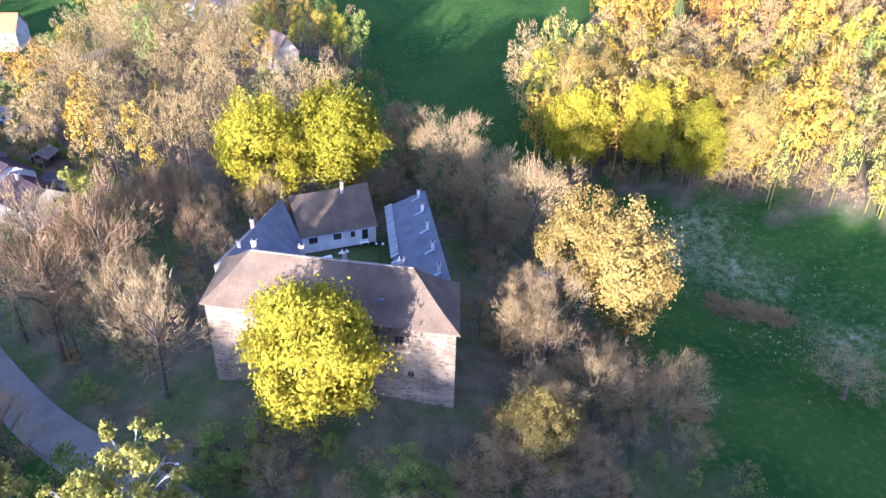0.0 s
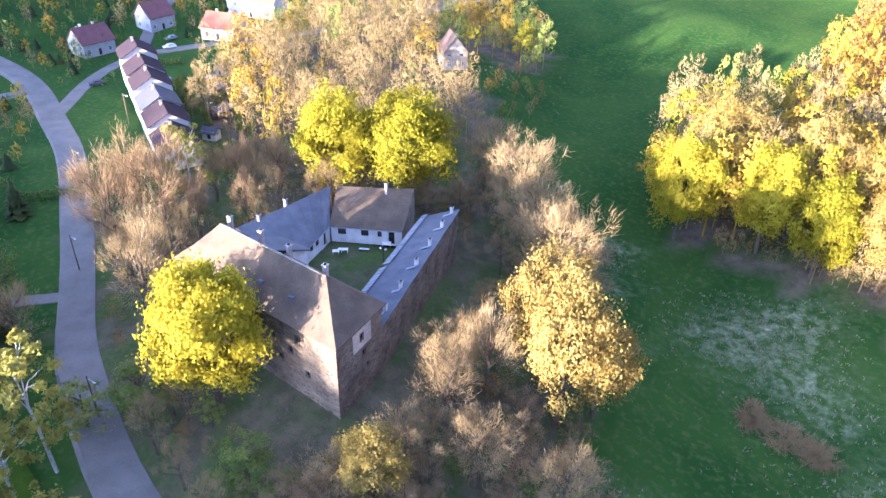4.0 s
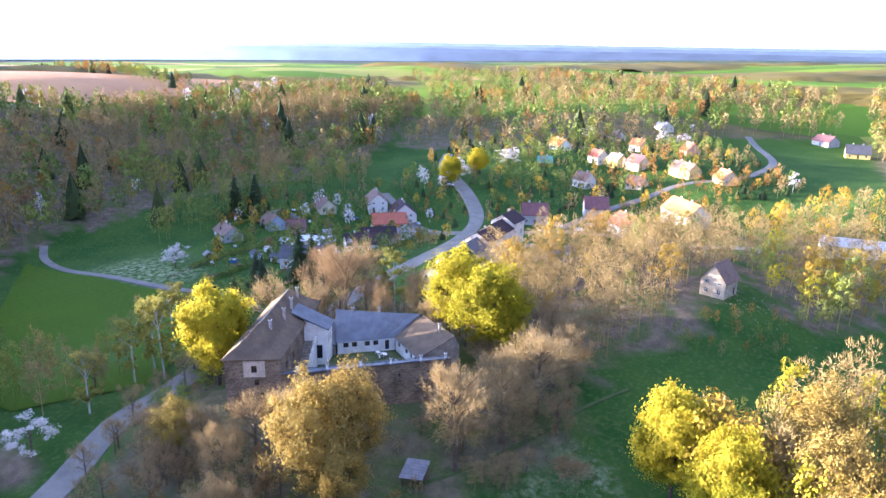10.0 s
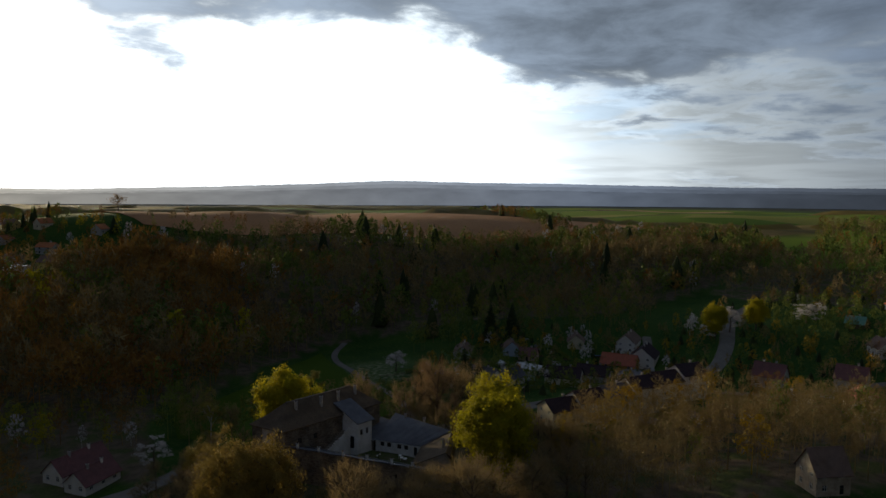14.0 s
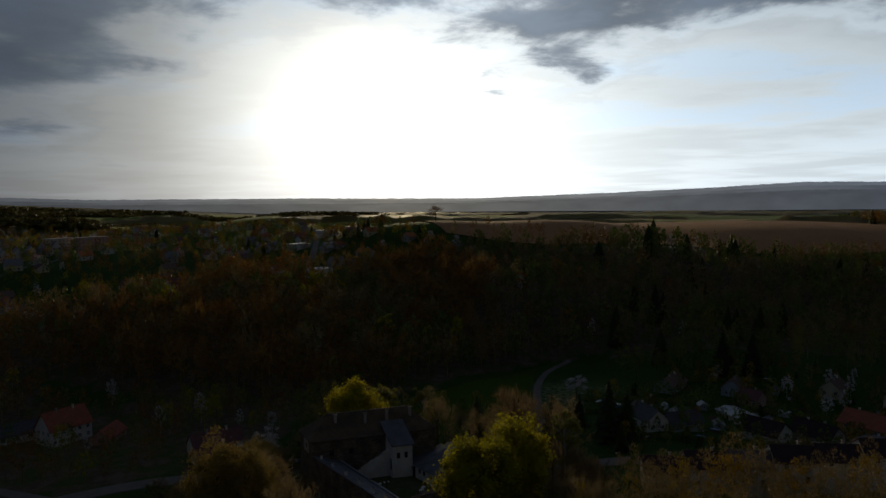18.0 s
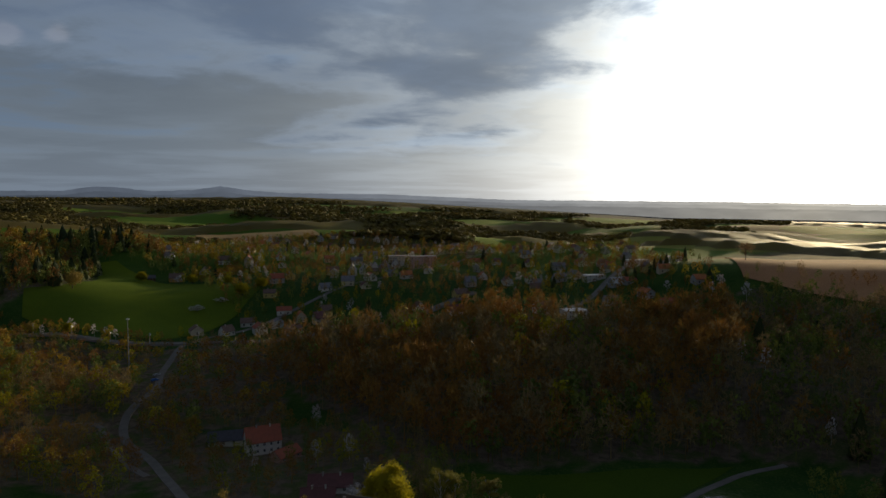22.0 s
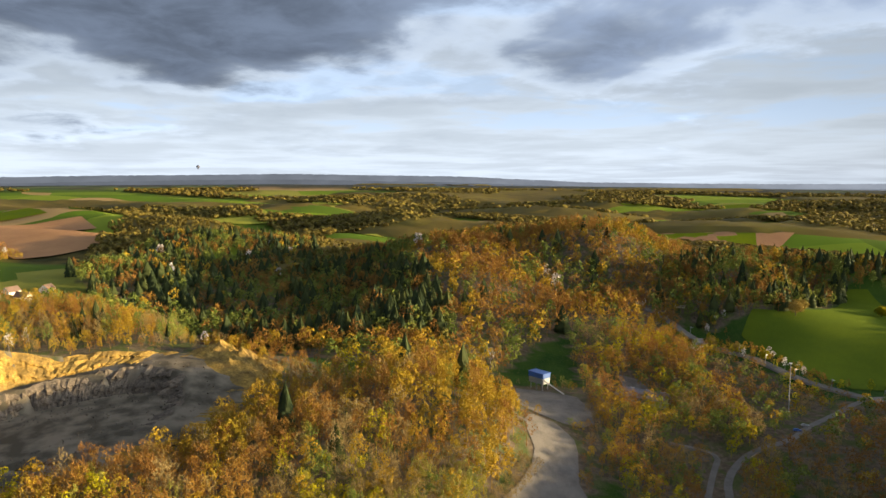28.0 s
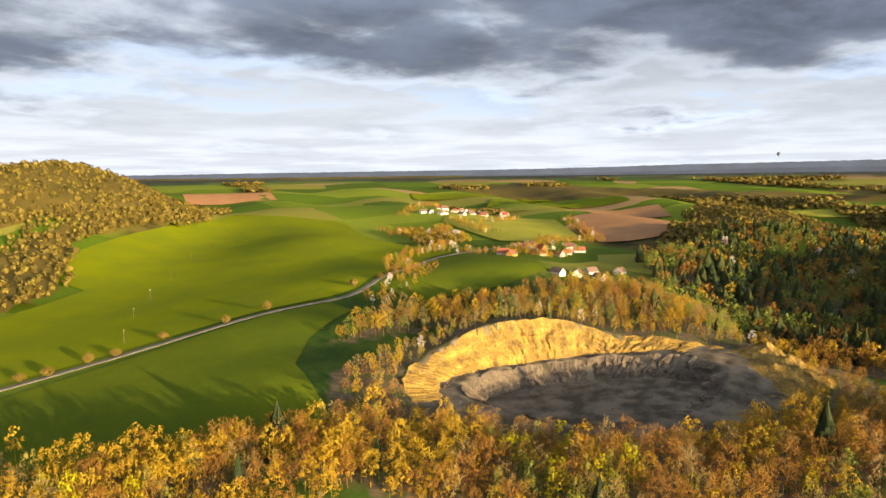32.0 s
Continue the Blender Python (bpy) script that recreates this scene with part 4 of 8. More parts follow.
def chimney(parent, x, y, z0, z1, w=0.75, mat_=None):
    bm = boxed(x - w / 2, y - w / 2, z0, x + w / 2, y + w / 2, z1, bevel=0.03)
    c = part("chimney", bm, mat_ or BRICK, parent)
    part("chimney_cap", boxed(x - w / 2 - 0.1, y - w / 2 - 0.1, z1, x + w / 2 + 0.1, y + w / 2 + 0.1, z1 + 0.14, bevel=0.02), BRICK, c)
    part("flue", boxed(x - w / 4, y - w / 4, z1 + 0.14, x + w / 4, y + w / 4, z1 + 0.3), DARK, c)


def build_keep():
    keep = thing("castle_keep", (0, 0, 0), "tall rubble-stone castle keep with a steep weathered hipped roof", "castle")
    E, L, D = KEEP_EAVE, KEEP_LENGTH, KEEP_DEPTH
    front = [(6.6, 14.6, 7.7, 16.2), (8.2, 12.3, 9.2, 13.6), (11.6, 13.4, 12.5, 14.6), (5.2, 9.8, 6.1, 10.9), (10.4, 10.3, 11.4, 11.4), (16.4, 14.6, 17.4, 16.1), (21.5, 14.6, 22.6, 16.1), (26.2, 12.4, 27.2, 13.7)]
    side = [(5.1, 14.9, 6.2, 16.4), (5.6, 12.1, 6.5, 13.4), (6.6, 9.7, 7.4, 10.6)]
    rear = [(4.5, 13.5, 5.6, 15.0), (9.5, 13.5, 10.6, 15.0)]
    corners = [keep_at(0, 0), keep_at(L, 0), keep_at(L, D), keep_at(0, D)]
    A, B, C, G = corners
    for name, p, q, holes in (("front_wall", B, A, [(L - o[2], o[1], L - o[0], o[3]) for o in front]), ("side_wall", A, G, side), ("rear_wall", G, C, rear), ("end_wall", C, B, [])):
        w = part(name, wall_panel(bmesh.new(), p, q, 4.5, E, holes), STONE, keep)
        for o in holes:
            pane_set(w, p, q, o, 0.3, TIMBER)
    # added block: the dark of the unlit rooms is put into its colour
    part("dark_fill", skewed(Matrix(((KU.x * (L - 1.4), KN.x * (D - 1.4), 0, keep_at(.7, .7)[0]), (KU.y * (L - 1.4), KN.y * (D - 1.4), 0, keep_at(.7, .7)[1]), (0, 0, 12, 5), (0, 0, 0, 1)))), DARK, keep)
    # a light plaster patch round the upper side window, and a plaster band along the cornice
    a = Vector(A); u = (Vector(G) - a).normalized(); n = Vector((u.y, -u.x))
    bm = bmesh.new()
    for s0, z0, s1, z1 in ((3.6, 14.0, 5.1, 17.4), (6.2, 14.0, 7.8, 17.4), (5.1, 16.4, 6.2, 17.4), (5.1, 14.0, 6.2, 14.9)):
        vs = [bm.verts.new((*(a + u * s + n * d), z)) for d in (0.003, 0.06) for s, z in ((s0, z0), (s1, z0), (s1, z1), (s0, z1))]
        for f in ((4, 5, 6, 7), (0, 1, 5, 4), (1, 2, 6, 5), (2, 3, 7, 6), (3, 0, 4, 7)):
            bm.faces.new([vs[i] for i in f])
    part("plaster_patch", bm, PATCH, keep, "patch of pale plaster round the window")
    bm = bmesh.new()
    for p, q in ((B, A), (A, G), (G, C), (C, B)):
        p, q = Vector(p), Vector(q)
        u = (q - p).normalized(); n = Vector((u.y, -u.x))
        vs = [bm.verts.new((*(w + n * d), z)) for w in (p - u * .12, q + u * .12) for d, z in ((0.003, E - 0.45), (0.14, E - 0.2), (0.2, E), (0.003, E))]
        for f in ((0, 1, 5, 4), (1, 2, 6, 5), (2, 3, 7, 6)):
            bm.faces.new([vs[i] for i in f])
    part("cornice", bm, OLD_PLASTER, keep, "crumbling plaster cornice")
    # hipped roof: sagging slightly along ridge and eaves
    o, R, hip = 0.5, KEEP_RIDGE, 5.6
    verts, faces = [], []
    steps = 12
    for i in range(steps + 1):
        k = i / steps
        sag = -0.22 * math.sin(k * math.pi) + 0.05 * math.sin(i * 2.1)
        s, r = -o + k * (L + 2 * o), hip + k * (L - 2 * hip)
        verts += [(*keep_at(s, -o), E - 0.3 + sag * 0.5), (*keep_at(r * 0.45 + s * 0.55, D * 0.2), E + 1.75 + sag), (*keep_at(r, D / 2), R + sag), (*keep_at(r * 0.45 + s * 0.55, D * 0.8), E + 1.75 + sag), (*keep_at(s, D + o), E - 0.3 + sag * 0.5)]
    for i in range(steps):
        for j in range(4):
            a = i * 5 + j
            faces.append((a, a + 1, a + 6, a + 5))
    e = steps * 5
    faces += [(0, 1, 3, 4), (1, 2, 3), (e, e + 1, e + 3, e + 4), (e + 1, e + 2, e + 3)]
    part("roof", roof_sheet(verts, faces, 0.18), SHINGLE, keep, "brown-grey weathered shingle roof with a sagging ridge")
    for k in range(30):
        s = hip + (L - 2 * hip) * k / 30
        p = keep_at(s + 0.35, D / 2)
        sag = -0.22 * math.sin((s / L) * math.pi)
        part("ridge_tile", boxed(p[0] - 0.36, p[1] - 0.16, R + sag + 0.12, p[0] + 0.36, p[1] + 0.16, R + sag + 0.28, bevel=0.03), OLD_PLASTER, keep)
    for s, d, z in ((7.2, 7.0, 23.6), (14.8, 7.6, 23.4), (20.6, 7.6, 23.6), (27.0, 7.2, 23.8)):
        chimney(keep, *keep_at(s, d), 19.5, z - 0.5, 0.62)
    for s in (9.5, 15.5):
        x, y = keep_at(s, 2.0)
        part("roof_hatch", boxed(x - .4, y - .2, 19.6, x + .4, y + .25, 20.12, bevel=0.05), SLATE, keep)
    return keep


def build_annex():
    """The white-plastered stair wing behind the keep."""
    an = thing("stair_wing", (0, 0, 0), "flaking white plastered wing against the keep's courtyard side", "building")
    s0, s1, d0, d1 = 19.0, 24.1, KEEP_DEPTH, KEEP_DEPTH + 5.0
    p = [keep_at(s0, d0), keep_at(s0, d1), keep_at(s1, d1), keep_at(s1, d0)]
    door = (2.2, 9.0, 3.9, 12.4)
    part("east_wall", wall_panel(bmesh.new(), p[0], p[1], 6, 16.2, [door]), PLASTER, an)
    part("dark_doorway", skewed(Matrix(((KU.x * 5, KN.x * 4, 0, keep_at(s0 + .6, d0)[0]), (KU.y * 5, KN.y * 4, 0, keep_at(s0 + .6, d0)[1]), (0, 0, 7, 7), (0, 0, 0, 1)))), DARK, an)
    w = part("north_wall", wall_panel(bmesh.new(), p[1], p[2], 6, 16.2, [(1.0, 12.6, 1.9, 14.2), (3.0, 12.6, 3.9, 14.2)]), PLASTER, an)
    for h in ((1.0, 12.6, 1.9, 14.2), (3.0, 12.6, 3.9, 14.2)):
        pane_set(w, p[1], p[2], h, 0.3, TIMBER)
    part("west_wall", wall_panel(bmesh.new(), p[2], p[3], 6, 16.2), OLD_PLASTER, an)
    v = [(*keep_at(s0 - .5, d0 - 2.6), 20.3), (*keep_at(s1 + .5, d0 - 2.6), 20.3), (*keep_at(s1 + .5, d1 + .5), 16.0), (*keep_at(s0 - .5, d1 + .5), 16.0)]
    part("roof", roof_sheet(v, [(0, 1, 2, 3)], 0.2), SLATE, an)
    for nm, s in (("east_gable", s0 + .05), ("west_gable", s1 - .05)):
        bm = bmesh.new()
        bm.faces.new([bm.verts.new(w) for w in ((*keep_at(s, d0 + .05), 16.2), (*keep_at(s, d1), 16.2), (*keep_at(s, d0 + .05), 18.3))])
        part(nm, bm, PLASTER, an)
    # broken flight of stairs along the keep, with its ragged plastered parapet
    rnd = random.Random(12)
    for i in range(16):
        s, z = s0 - 0.62 * i, 14.6 - 0.36 * i
        for nm, da, db, top, m in (("stair_step", 0.1, 2.2, z - 1.1, OLD_PLASTER), ("parapet", 2.2, 2.65, z + rnd.uniform(-.35, .2), PLASTER)):
            bm = skewed(Matrix(((-KU.x * .62, KN.x * (db - da), 0, keep_at(s, d0 + da)[0]), (-KU.y * .62, KN.y * (db - da), 0, keep_at(s, d0 + da)[1]), (0, 0, top - 7.5, 7.5), (0, 0, 0, 1))))
            bmesh.ops.recalc_face_normals(bm, faces=bm.faces)
            part(nm, bm, m, an)
    return an


def wing_house(name, eave_a, eave_b, ridge_a, ridge_b, roof_mat, holes, label, floor_z=7.6, eave_z=10.9, ridge_z=14.9):
    """A low white range of the courtyard: front wall from eave_a to eave_b, roof up to its ridge and down behind."""
    w = thing(name, (0, 0, 0), label, "building")
    a, b, c, d = Vector(eave_a), Vector(eave_b), Vector(ridge_b), Vector(ridge_a)
    back_a, back_b = d + (d - a) * 0.14, c + (c - b) * 0.14
    front = part("front_wall", wall_panel(bmesh.new(), a, b, floor_z, eave_z, holes, 0.35), PLASTER, w)
    for h in holes:
        if h[1] > floor_z + 0.5:
            pane_set(front, a, b, h, 0.25, TIMBER, 2)
        else:
            pane_set(front, a, b, h, 0.3, TIMBER, 0, "door")
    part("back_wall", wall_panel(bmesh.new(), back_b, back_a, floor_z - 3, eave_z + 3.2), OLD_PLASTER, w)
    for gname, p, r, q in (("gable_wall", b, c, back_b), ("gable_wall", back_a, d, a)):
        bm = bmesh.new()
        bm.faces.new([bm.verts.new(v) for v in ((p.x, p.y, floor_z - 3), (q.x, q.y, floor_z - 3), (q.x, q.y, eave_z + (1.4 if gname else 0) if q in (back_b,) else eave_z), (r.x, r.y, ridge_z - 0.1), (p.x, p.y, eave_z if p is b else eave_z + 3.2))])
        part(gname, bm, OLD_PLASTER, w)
    over = (b - a).normalized() * 0.25
    fa, fb = a + (a - d).normalized() * 0.28 - over, b + (b - c).normalized() * 0.28 + over
    n = 8
    verts, faces = [], []
    for i in range(n + 1):
        k = i / n
        sag = -0.12 * math.sin(k * math.pi)
        f_, r_, k_ = fa.lerp(fb, k), (d - over).lerp(c + over, k), (back_a - over).lerp(back_b + over, k)
        verts += [(f_.x, f_.y, eave_z - 0.12), (r_.x, r_.y, ridge_z + sag), (k_.x, k_.y, eave_z + 3.1)]
    for i in range(n):
        for j in range(2):
            q = i * 3 + j
            faces.append((q, q + 1, q + 4, q + 3))
    part("roof", roof_sheet(verts, faces, 0.16), roof_mat, w)
    gut = bmesh.new()
    m = (fa + fb) / 2
    ang = math.atan2((fb - fa).y, (fb - fa).x)
    box(gut, -(fb - fa).length / 2, -0.1, -0.08, (fb - fa).length / 2, 0.06, 0.06, bevel=0.03)
    gut.transform(pose(m.x, m.y, eave_z - 0.14, 0, 0, math.degrees(ang)))
    part("gutter", gut, SHEET, w)
    return w


def build_court():
    # front walls are seen from the courtyard, so they run with the court on their right
    r1 = wing_house("courtyard_range", (-22.4, 104.6), (-10.4, 109.2), (-25.2, 111.6), (-12.7, 117.4), SHINGLE,
                    [(1.2, 9.2, 2.7, 10.4), (5.4, 9.2, 6.8, 10.4), (8.4, 9.2, 9.2, 10.4), (10.4, 7.9, 11.5, 10.4)], "low white-plastered courtyard range under a brown shingle roof")
    r2 = wing_house("courtyard_range", (-20.9, 91.0), (-22.6, 104.4), (-31.2, 90.6), (-26.5, 110.6), SLATE,
                    [(1.4, 9.2, 2.6, 10.4), (3.4, 9.2, 4.6, 10.4), (6.4, 9.2, 7.6, 10.4), (8.4, 9.2, 9.6, 10.4), (11.2, 7.9, 12.2, 10.3)], "low white-plastered courtyard range under a grey slate roof")
    chimney(r1, -16.6, 114.4, 13, 16.4, 0.5)
    chimney(r2, -29.2, 101.0, 13.5, 16.0, 0.55)
    chimney(r2, -29.8, 94.6, 13.5, 15.8, 0.55)
    # west link between keep and range
    link = thing("link_building", (0, 0, 0), "small slate-roofed shed between keep and courtyard range", "shed")
    p = [(-23.0, 84.6), (-20.5, 90.6), (-29.5, 90.2), (-31.0, 85.4)]
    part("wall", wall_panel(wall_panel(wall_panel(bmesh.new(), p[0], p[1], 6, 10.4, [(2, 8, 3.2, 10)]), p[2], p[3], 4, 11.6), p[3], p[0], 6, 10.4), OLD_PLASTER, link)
    part("roof", roof_sheet([(-22.4, 84.4, 10.2), (-20.0, 90.7, 10.2), (-30.0, 90.5, 12.8), (-31.6, 85.2, 12.8)], [(0, 1, 2, 3)], 0.15), SLATE, link)
    part("doorway", boxed(-23.4, 86.6, 7, -22.4, 88.4, 10), DARK, link)
    # east curtain wall with its lean-to roof
    wall = thing("curtain_wall", (0, 0, 0), "long stone curtain wall with a slate lean-to roof inside", "wall")
    a, b = Vector(keep_at(0, KEEP_DEPTH - 0.1)), Vector((-2.4, 115.4))
    u = (b - a).normalized(); n = Vector((-u.y, u.x)); run = (b - a).length
    slits = [(run * k, 11.2, run * k + 0.35, 12.1) for k in (0.14, 0.3, 0.5, 0.68, 0.86)]
    part("outer_face", wall_panel(bmesh.new(), a, b, 3.0, 14.1, slits, 0.9), STONE, wall)
    i0, i1 = a + n * 7.0, b + n * 6.2
    part("inner_face", wall_panel(bmesh.new(), i1, i0, 7.4, 11.4, [(run * k, 8.4, run * k + 2.4, 11.0) for k in (0.1, 0.3, 0.5, 0.7)], 1.0), OLD_PLASTER, wall)
    part("inside", skewed(Matrix(((u.x * run * .96, n.x * 5, 0, (a + n * 1.0 + u * .6).x), (u.y * run * .96, n.y * 5, 0, (a + n * 1.0 + u * .6).y), (0, 0, 4.2, 7), (0, 0, 0, 1)))), DARK, wall)
    bm = bmesh.new()
    bm.faces.new([bm.verts.new(v) for v in ((b.x, b.y, 3), (i1.x, i1.y, 3), (i1.x, i1.y, 11.5), (b.x, b.y, 14.1))])
    part("end_wall", bm, STONE, wall)
    o0, o1 = a - n * 0.35, b - n * 0.35
    k0, k1 = a + n * 7.3, b + n * 6.5
    n_ = 16
    verts, faces = [], []
    for k in range(n_ + 1):
        for s in range(4):
            p0 = (o0.lerp(o1, k / n_)).lerp(k0.lerp(k1, k / n_), s / 3)
            verts.append((p0.x, p0.y, 14.4 - 2.7 * s / 3 + 0.07 * math.sin(k * 1.7 + s)))
    for k in range(n_):
        for s in range(3):
            q = k * 4 + s
            faces.append((q, q + 1, q + 5, q + 4))
    part("lean_to_roof", roof_sheet(verts, faces, 0.14), SLATE, wall, "grey lean-to roof")
    rnd = random.Random(4)
    for k in range(34):
        f = (k + 0.5) / 34
        if rnd.random() < 0.08:
            continue
        q = k0.lerp(k1, f)
        bm = boxed(-0.42, -1.0, 0, 0.42, 0.45, 0.05, bevel=0.01)
        bm.transform(pose(q.x, q.y, 11.93 + rnd.uniform(0, .05), 0, 0, math.degrees(math.atan2(u.y, u.x)) + rnd.uniform(-3, 3)) @ pose(0, 0, 0, -28, 0, 0))
        part("metal_sheet", bm, SHEET, wall)
    for f in (0.1, 0.27, 0.46, 0.64, 0.82, 0.97):
        q = (a + n * 0.9).lerp(b + n * 0.9, f)
        chimney(wall, q.x, q.y, 13.2, 15.1, 0.5, PLASTER)
        bm = boxed(-0.3, -0.2, 0, 0.3, 1.5, 0.05)
        bm.transform(pose(q.x, q.y, 14.28, 0, 0, math.degrees(math.atan2(u.y, u.x))) @ pose(-0.9, 0, 0, -28, 0, 0))
        part("patch_sheet", bm, SHEET, wall)
    # west enclosing wall behind the ranges
    ww = thing("court_wall", (0, 0, 0), "weathered stone wall beside the castle gate", "wall")
    bm = wall_panel(bmesh.new(), keep_at(KEEP_LENGTH - 2, KEEP_DEPTH), (-36.0, 90.0), 2, 9.4)
    wall_panel(bm, (-35.2, 90.4), keep_at(KEEP_LENGTH - 2.8, KEEP_DEPTH), 2, 9.4)
    part("face", bm, STONE, ww)
    # lamp post, bench, table and well ring in the yard
    post = thing("yard_lamp", (-9.0, 100.5, 8.3), "thin dark lamp post standing on the courtyard lawn", "lamp")
    part("pole", boxed(-.05, -.05, 0, .05, .05, 4.2, bevel=0.02), DARK, post)
    part("arm", boxed(-.5, -.04, 4.1, .5, .04, 4.2, bevel=0.02), DARK, post)
    for sx in (-.5, .5):
        part("lantern", boxed(sx - .16, -.16, 3.8, sx + .16, .16, 4.12, bevel=0.05), WHITE, post)
    bench = thing("garden_bench", (-12.2, 106.8, 8.35), "white garden bench against the white range", "bench", 21)
    part("seat", boxed(-.8, -.25, .42, .8, .25, .48), WHITE, bench)
    part("backrest", boxed(-.8, .2, .5, .8, .27, .95), WHITE, bench)
    for sx in (-.7, .7):
        for sy in (-.2, .2):
            part("leg", boxed(sx - .04, sy - .04, 0, sx + .04, sy + .04, .42), WHITE, bench)
    for cx, cy in ((-18.6, 100.4), (-17.6, 101.6)):
        ch = thing("garden_table", (cx, cy, 8.35), "low white garden table on the lawn", "table", 30)
        part("tabletop", boxed(-.6, -.4, .62, .6, .4, .68, bevel=0.02), WHITE, ch)
        for sx in (-.5, .5):
            for sy in (-.3, .3):
                part("leg", boxed(sx - .04, sy - .04, 0, sx + .04, sy + .04, .62), WHITE, ch)


build_keep()
build_annex()
build_court()


# ---- houses ----
ROOFS = {
    "red": surface("red_tiles", (0.42, 0.12, 0.07), (0.32, 0.10, 0.06), 0.6, 6, 0.8, 0.4, courses=2.0),
    "orange": surface("orange_tiles", (0.52, 0.19, 0.07), (0.44, 0.15, 0.06), 0.6, 6, 0.8, 0.4, courses=2.0),
    "maroon": surface("maroon_tiles", (0.20, 0.085, 0.085), (0.15, 0.07, 0.07), 0.6, 6, 0.8, 0.4, courses=2.0),
    "plum": surface("plum_grey_tiles", (0.055, 0.036, 0.042), (0.042, 0.03, 0.036), 0.6, 6, 0.85, 0.4, courses=2.0),
    "brown": surface("brown_tiles", (0.22, 0.15, 0.12), (0.16, 0.11, 0.09), 0.6, 6, 0.85, 0.4, courses=2.0),
    "grey": surface("grey_tiles", (0.24, 0.23, 0.25), (0.17, 0.17, 0.19), 0.6, 6, 0.8, 0.4, courses=2.0),
    "green": surface("green_roof_sheet", (0.16, 0.36, 0.28), (0.12, 0.30, 0.24), 0.6, 6, 0.6, 0.2),
    "dark": surface("dark_roof_sheet", (0.09, 0.09, 0.11), (0.07, 0.07, 0.08), 0.6, 6, 0.7, 0.2),
    "white": surface("pale_roof_sheet", (0.62, 0.63, 0.64), (0.50, 0.51, 0.53), 0.3, 4, 0.6, 0.1),
}
PAINT = {
    "white": surface("white_render", (0.74, 0.71, 0.66), (0.66, 0.63, 0.58), 0.4, 4, 0.9, 0.15, stain=0.08),
    "cream": surface("cream_render", (0.66, 0.58, 0.42), (0.58, 0.50, 0.36), 0.4, 4, 0.9, 0.15, stain=0.1),
    "yellow": surface("yellow_render", (0.66, 0.52, 0.20), (0.58, 0.45, 0.17), 0.4, 4, 0.9, 0.15, stain=0.1),
    "ochre": surface("ochre_render", (0.60, 0.34, 0.10), (0.54, 0.29, 0.08), 0.4, 4, 0.9, 0.15, stain=0.1),
    "grey": surface("grey_render", (0.44, 0.43, 0.42), (0.36, 0.35, 0.34), 0.4, 4, 0.9, 0.15, stain=0.12),
    "blue": surface("blue_render", (0.40, 0.47, 0.55), (0.34, 0.41, 0.50), 0.4, 4, 0.9, 0.15, stain=0.1),
    "pink": surface("pink_render", (0.62, 0.40, 0.34), (0.56, 0.34, 0.28), 0.4, 4, 0.9, 0.15, stain=0.1),
    "wood": TIMBER,
    # paler than the flaking plaster: the facade's sunlight is put into this colour
    "old": surface("sunlit_old_render", (0.50, 0.43, 0.34), (0.34, 0.28, 0.22), 0.7, 4, 0.95, 0.4, stain=0.2),
}


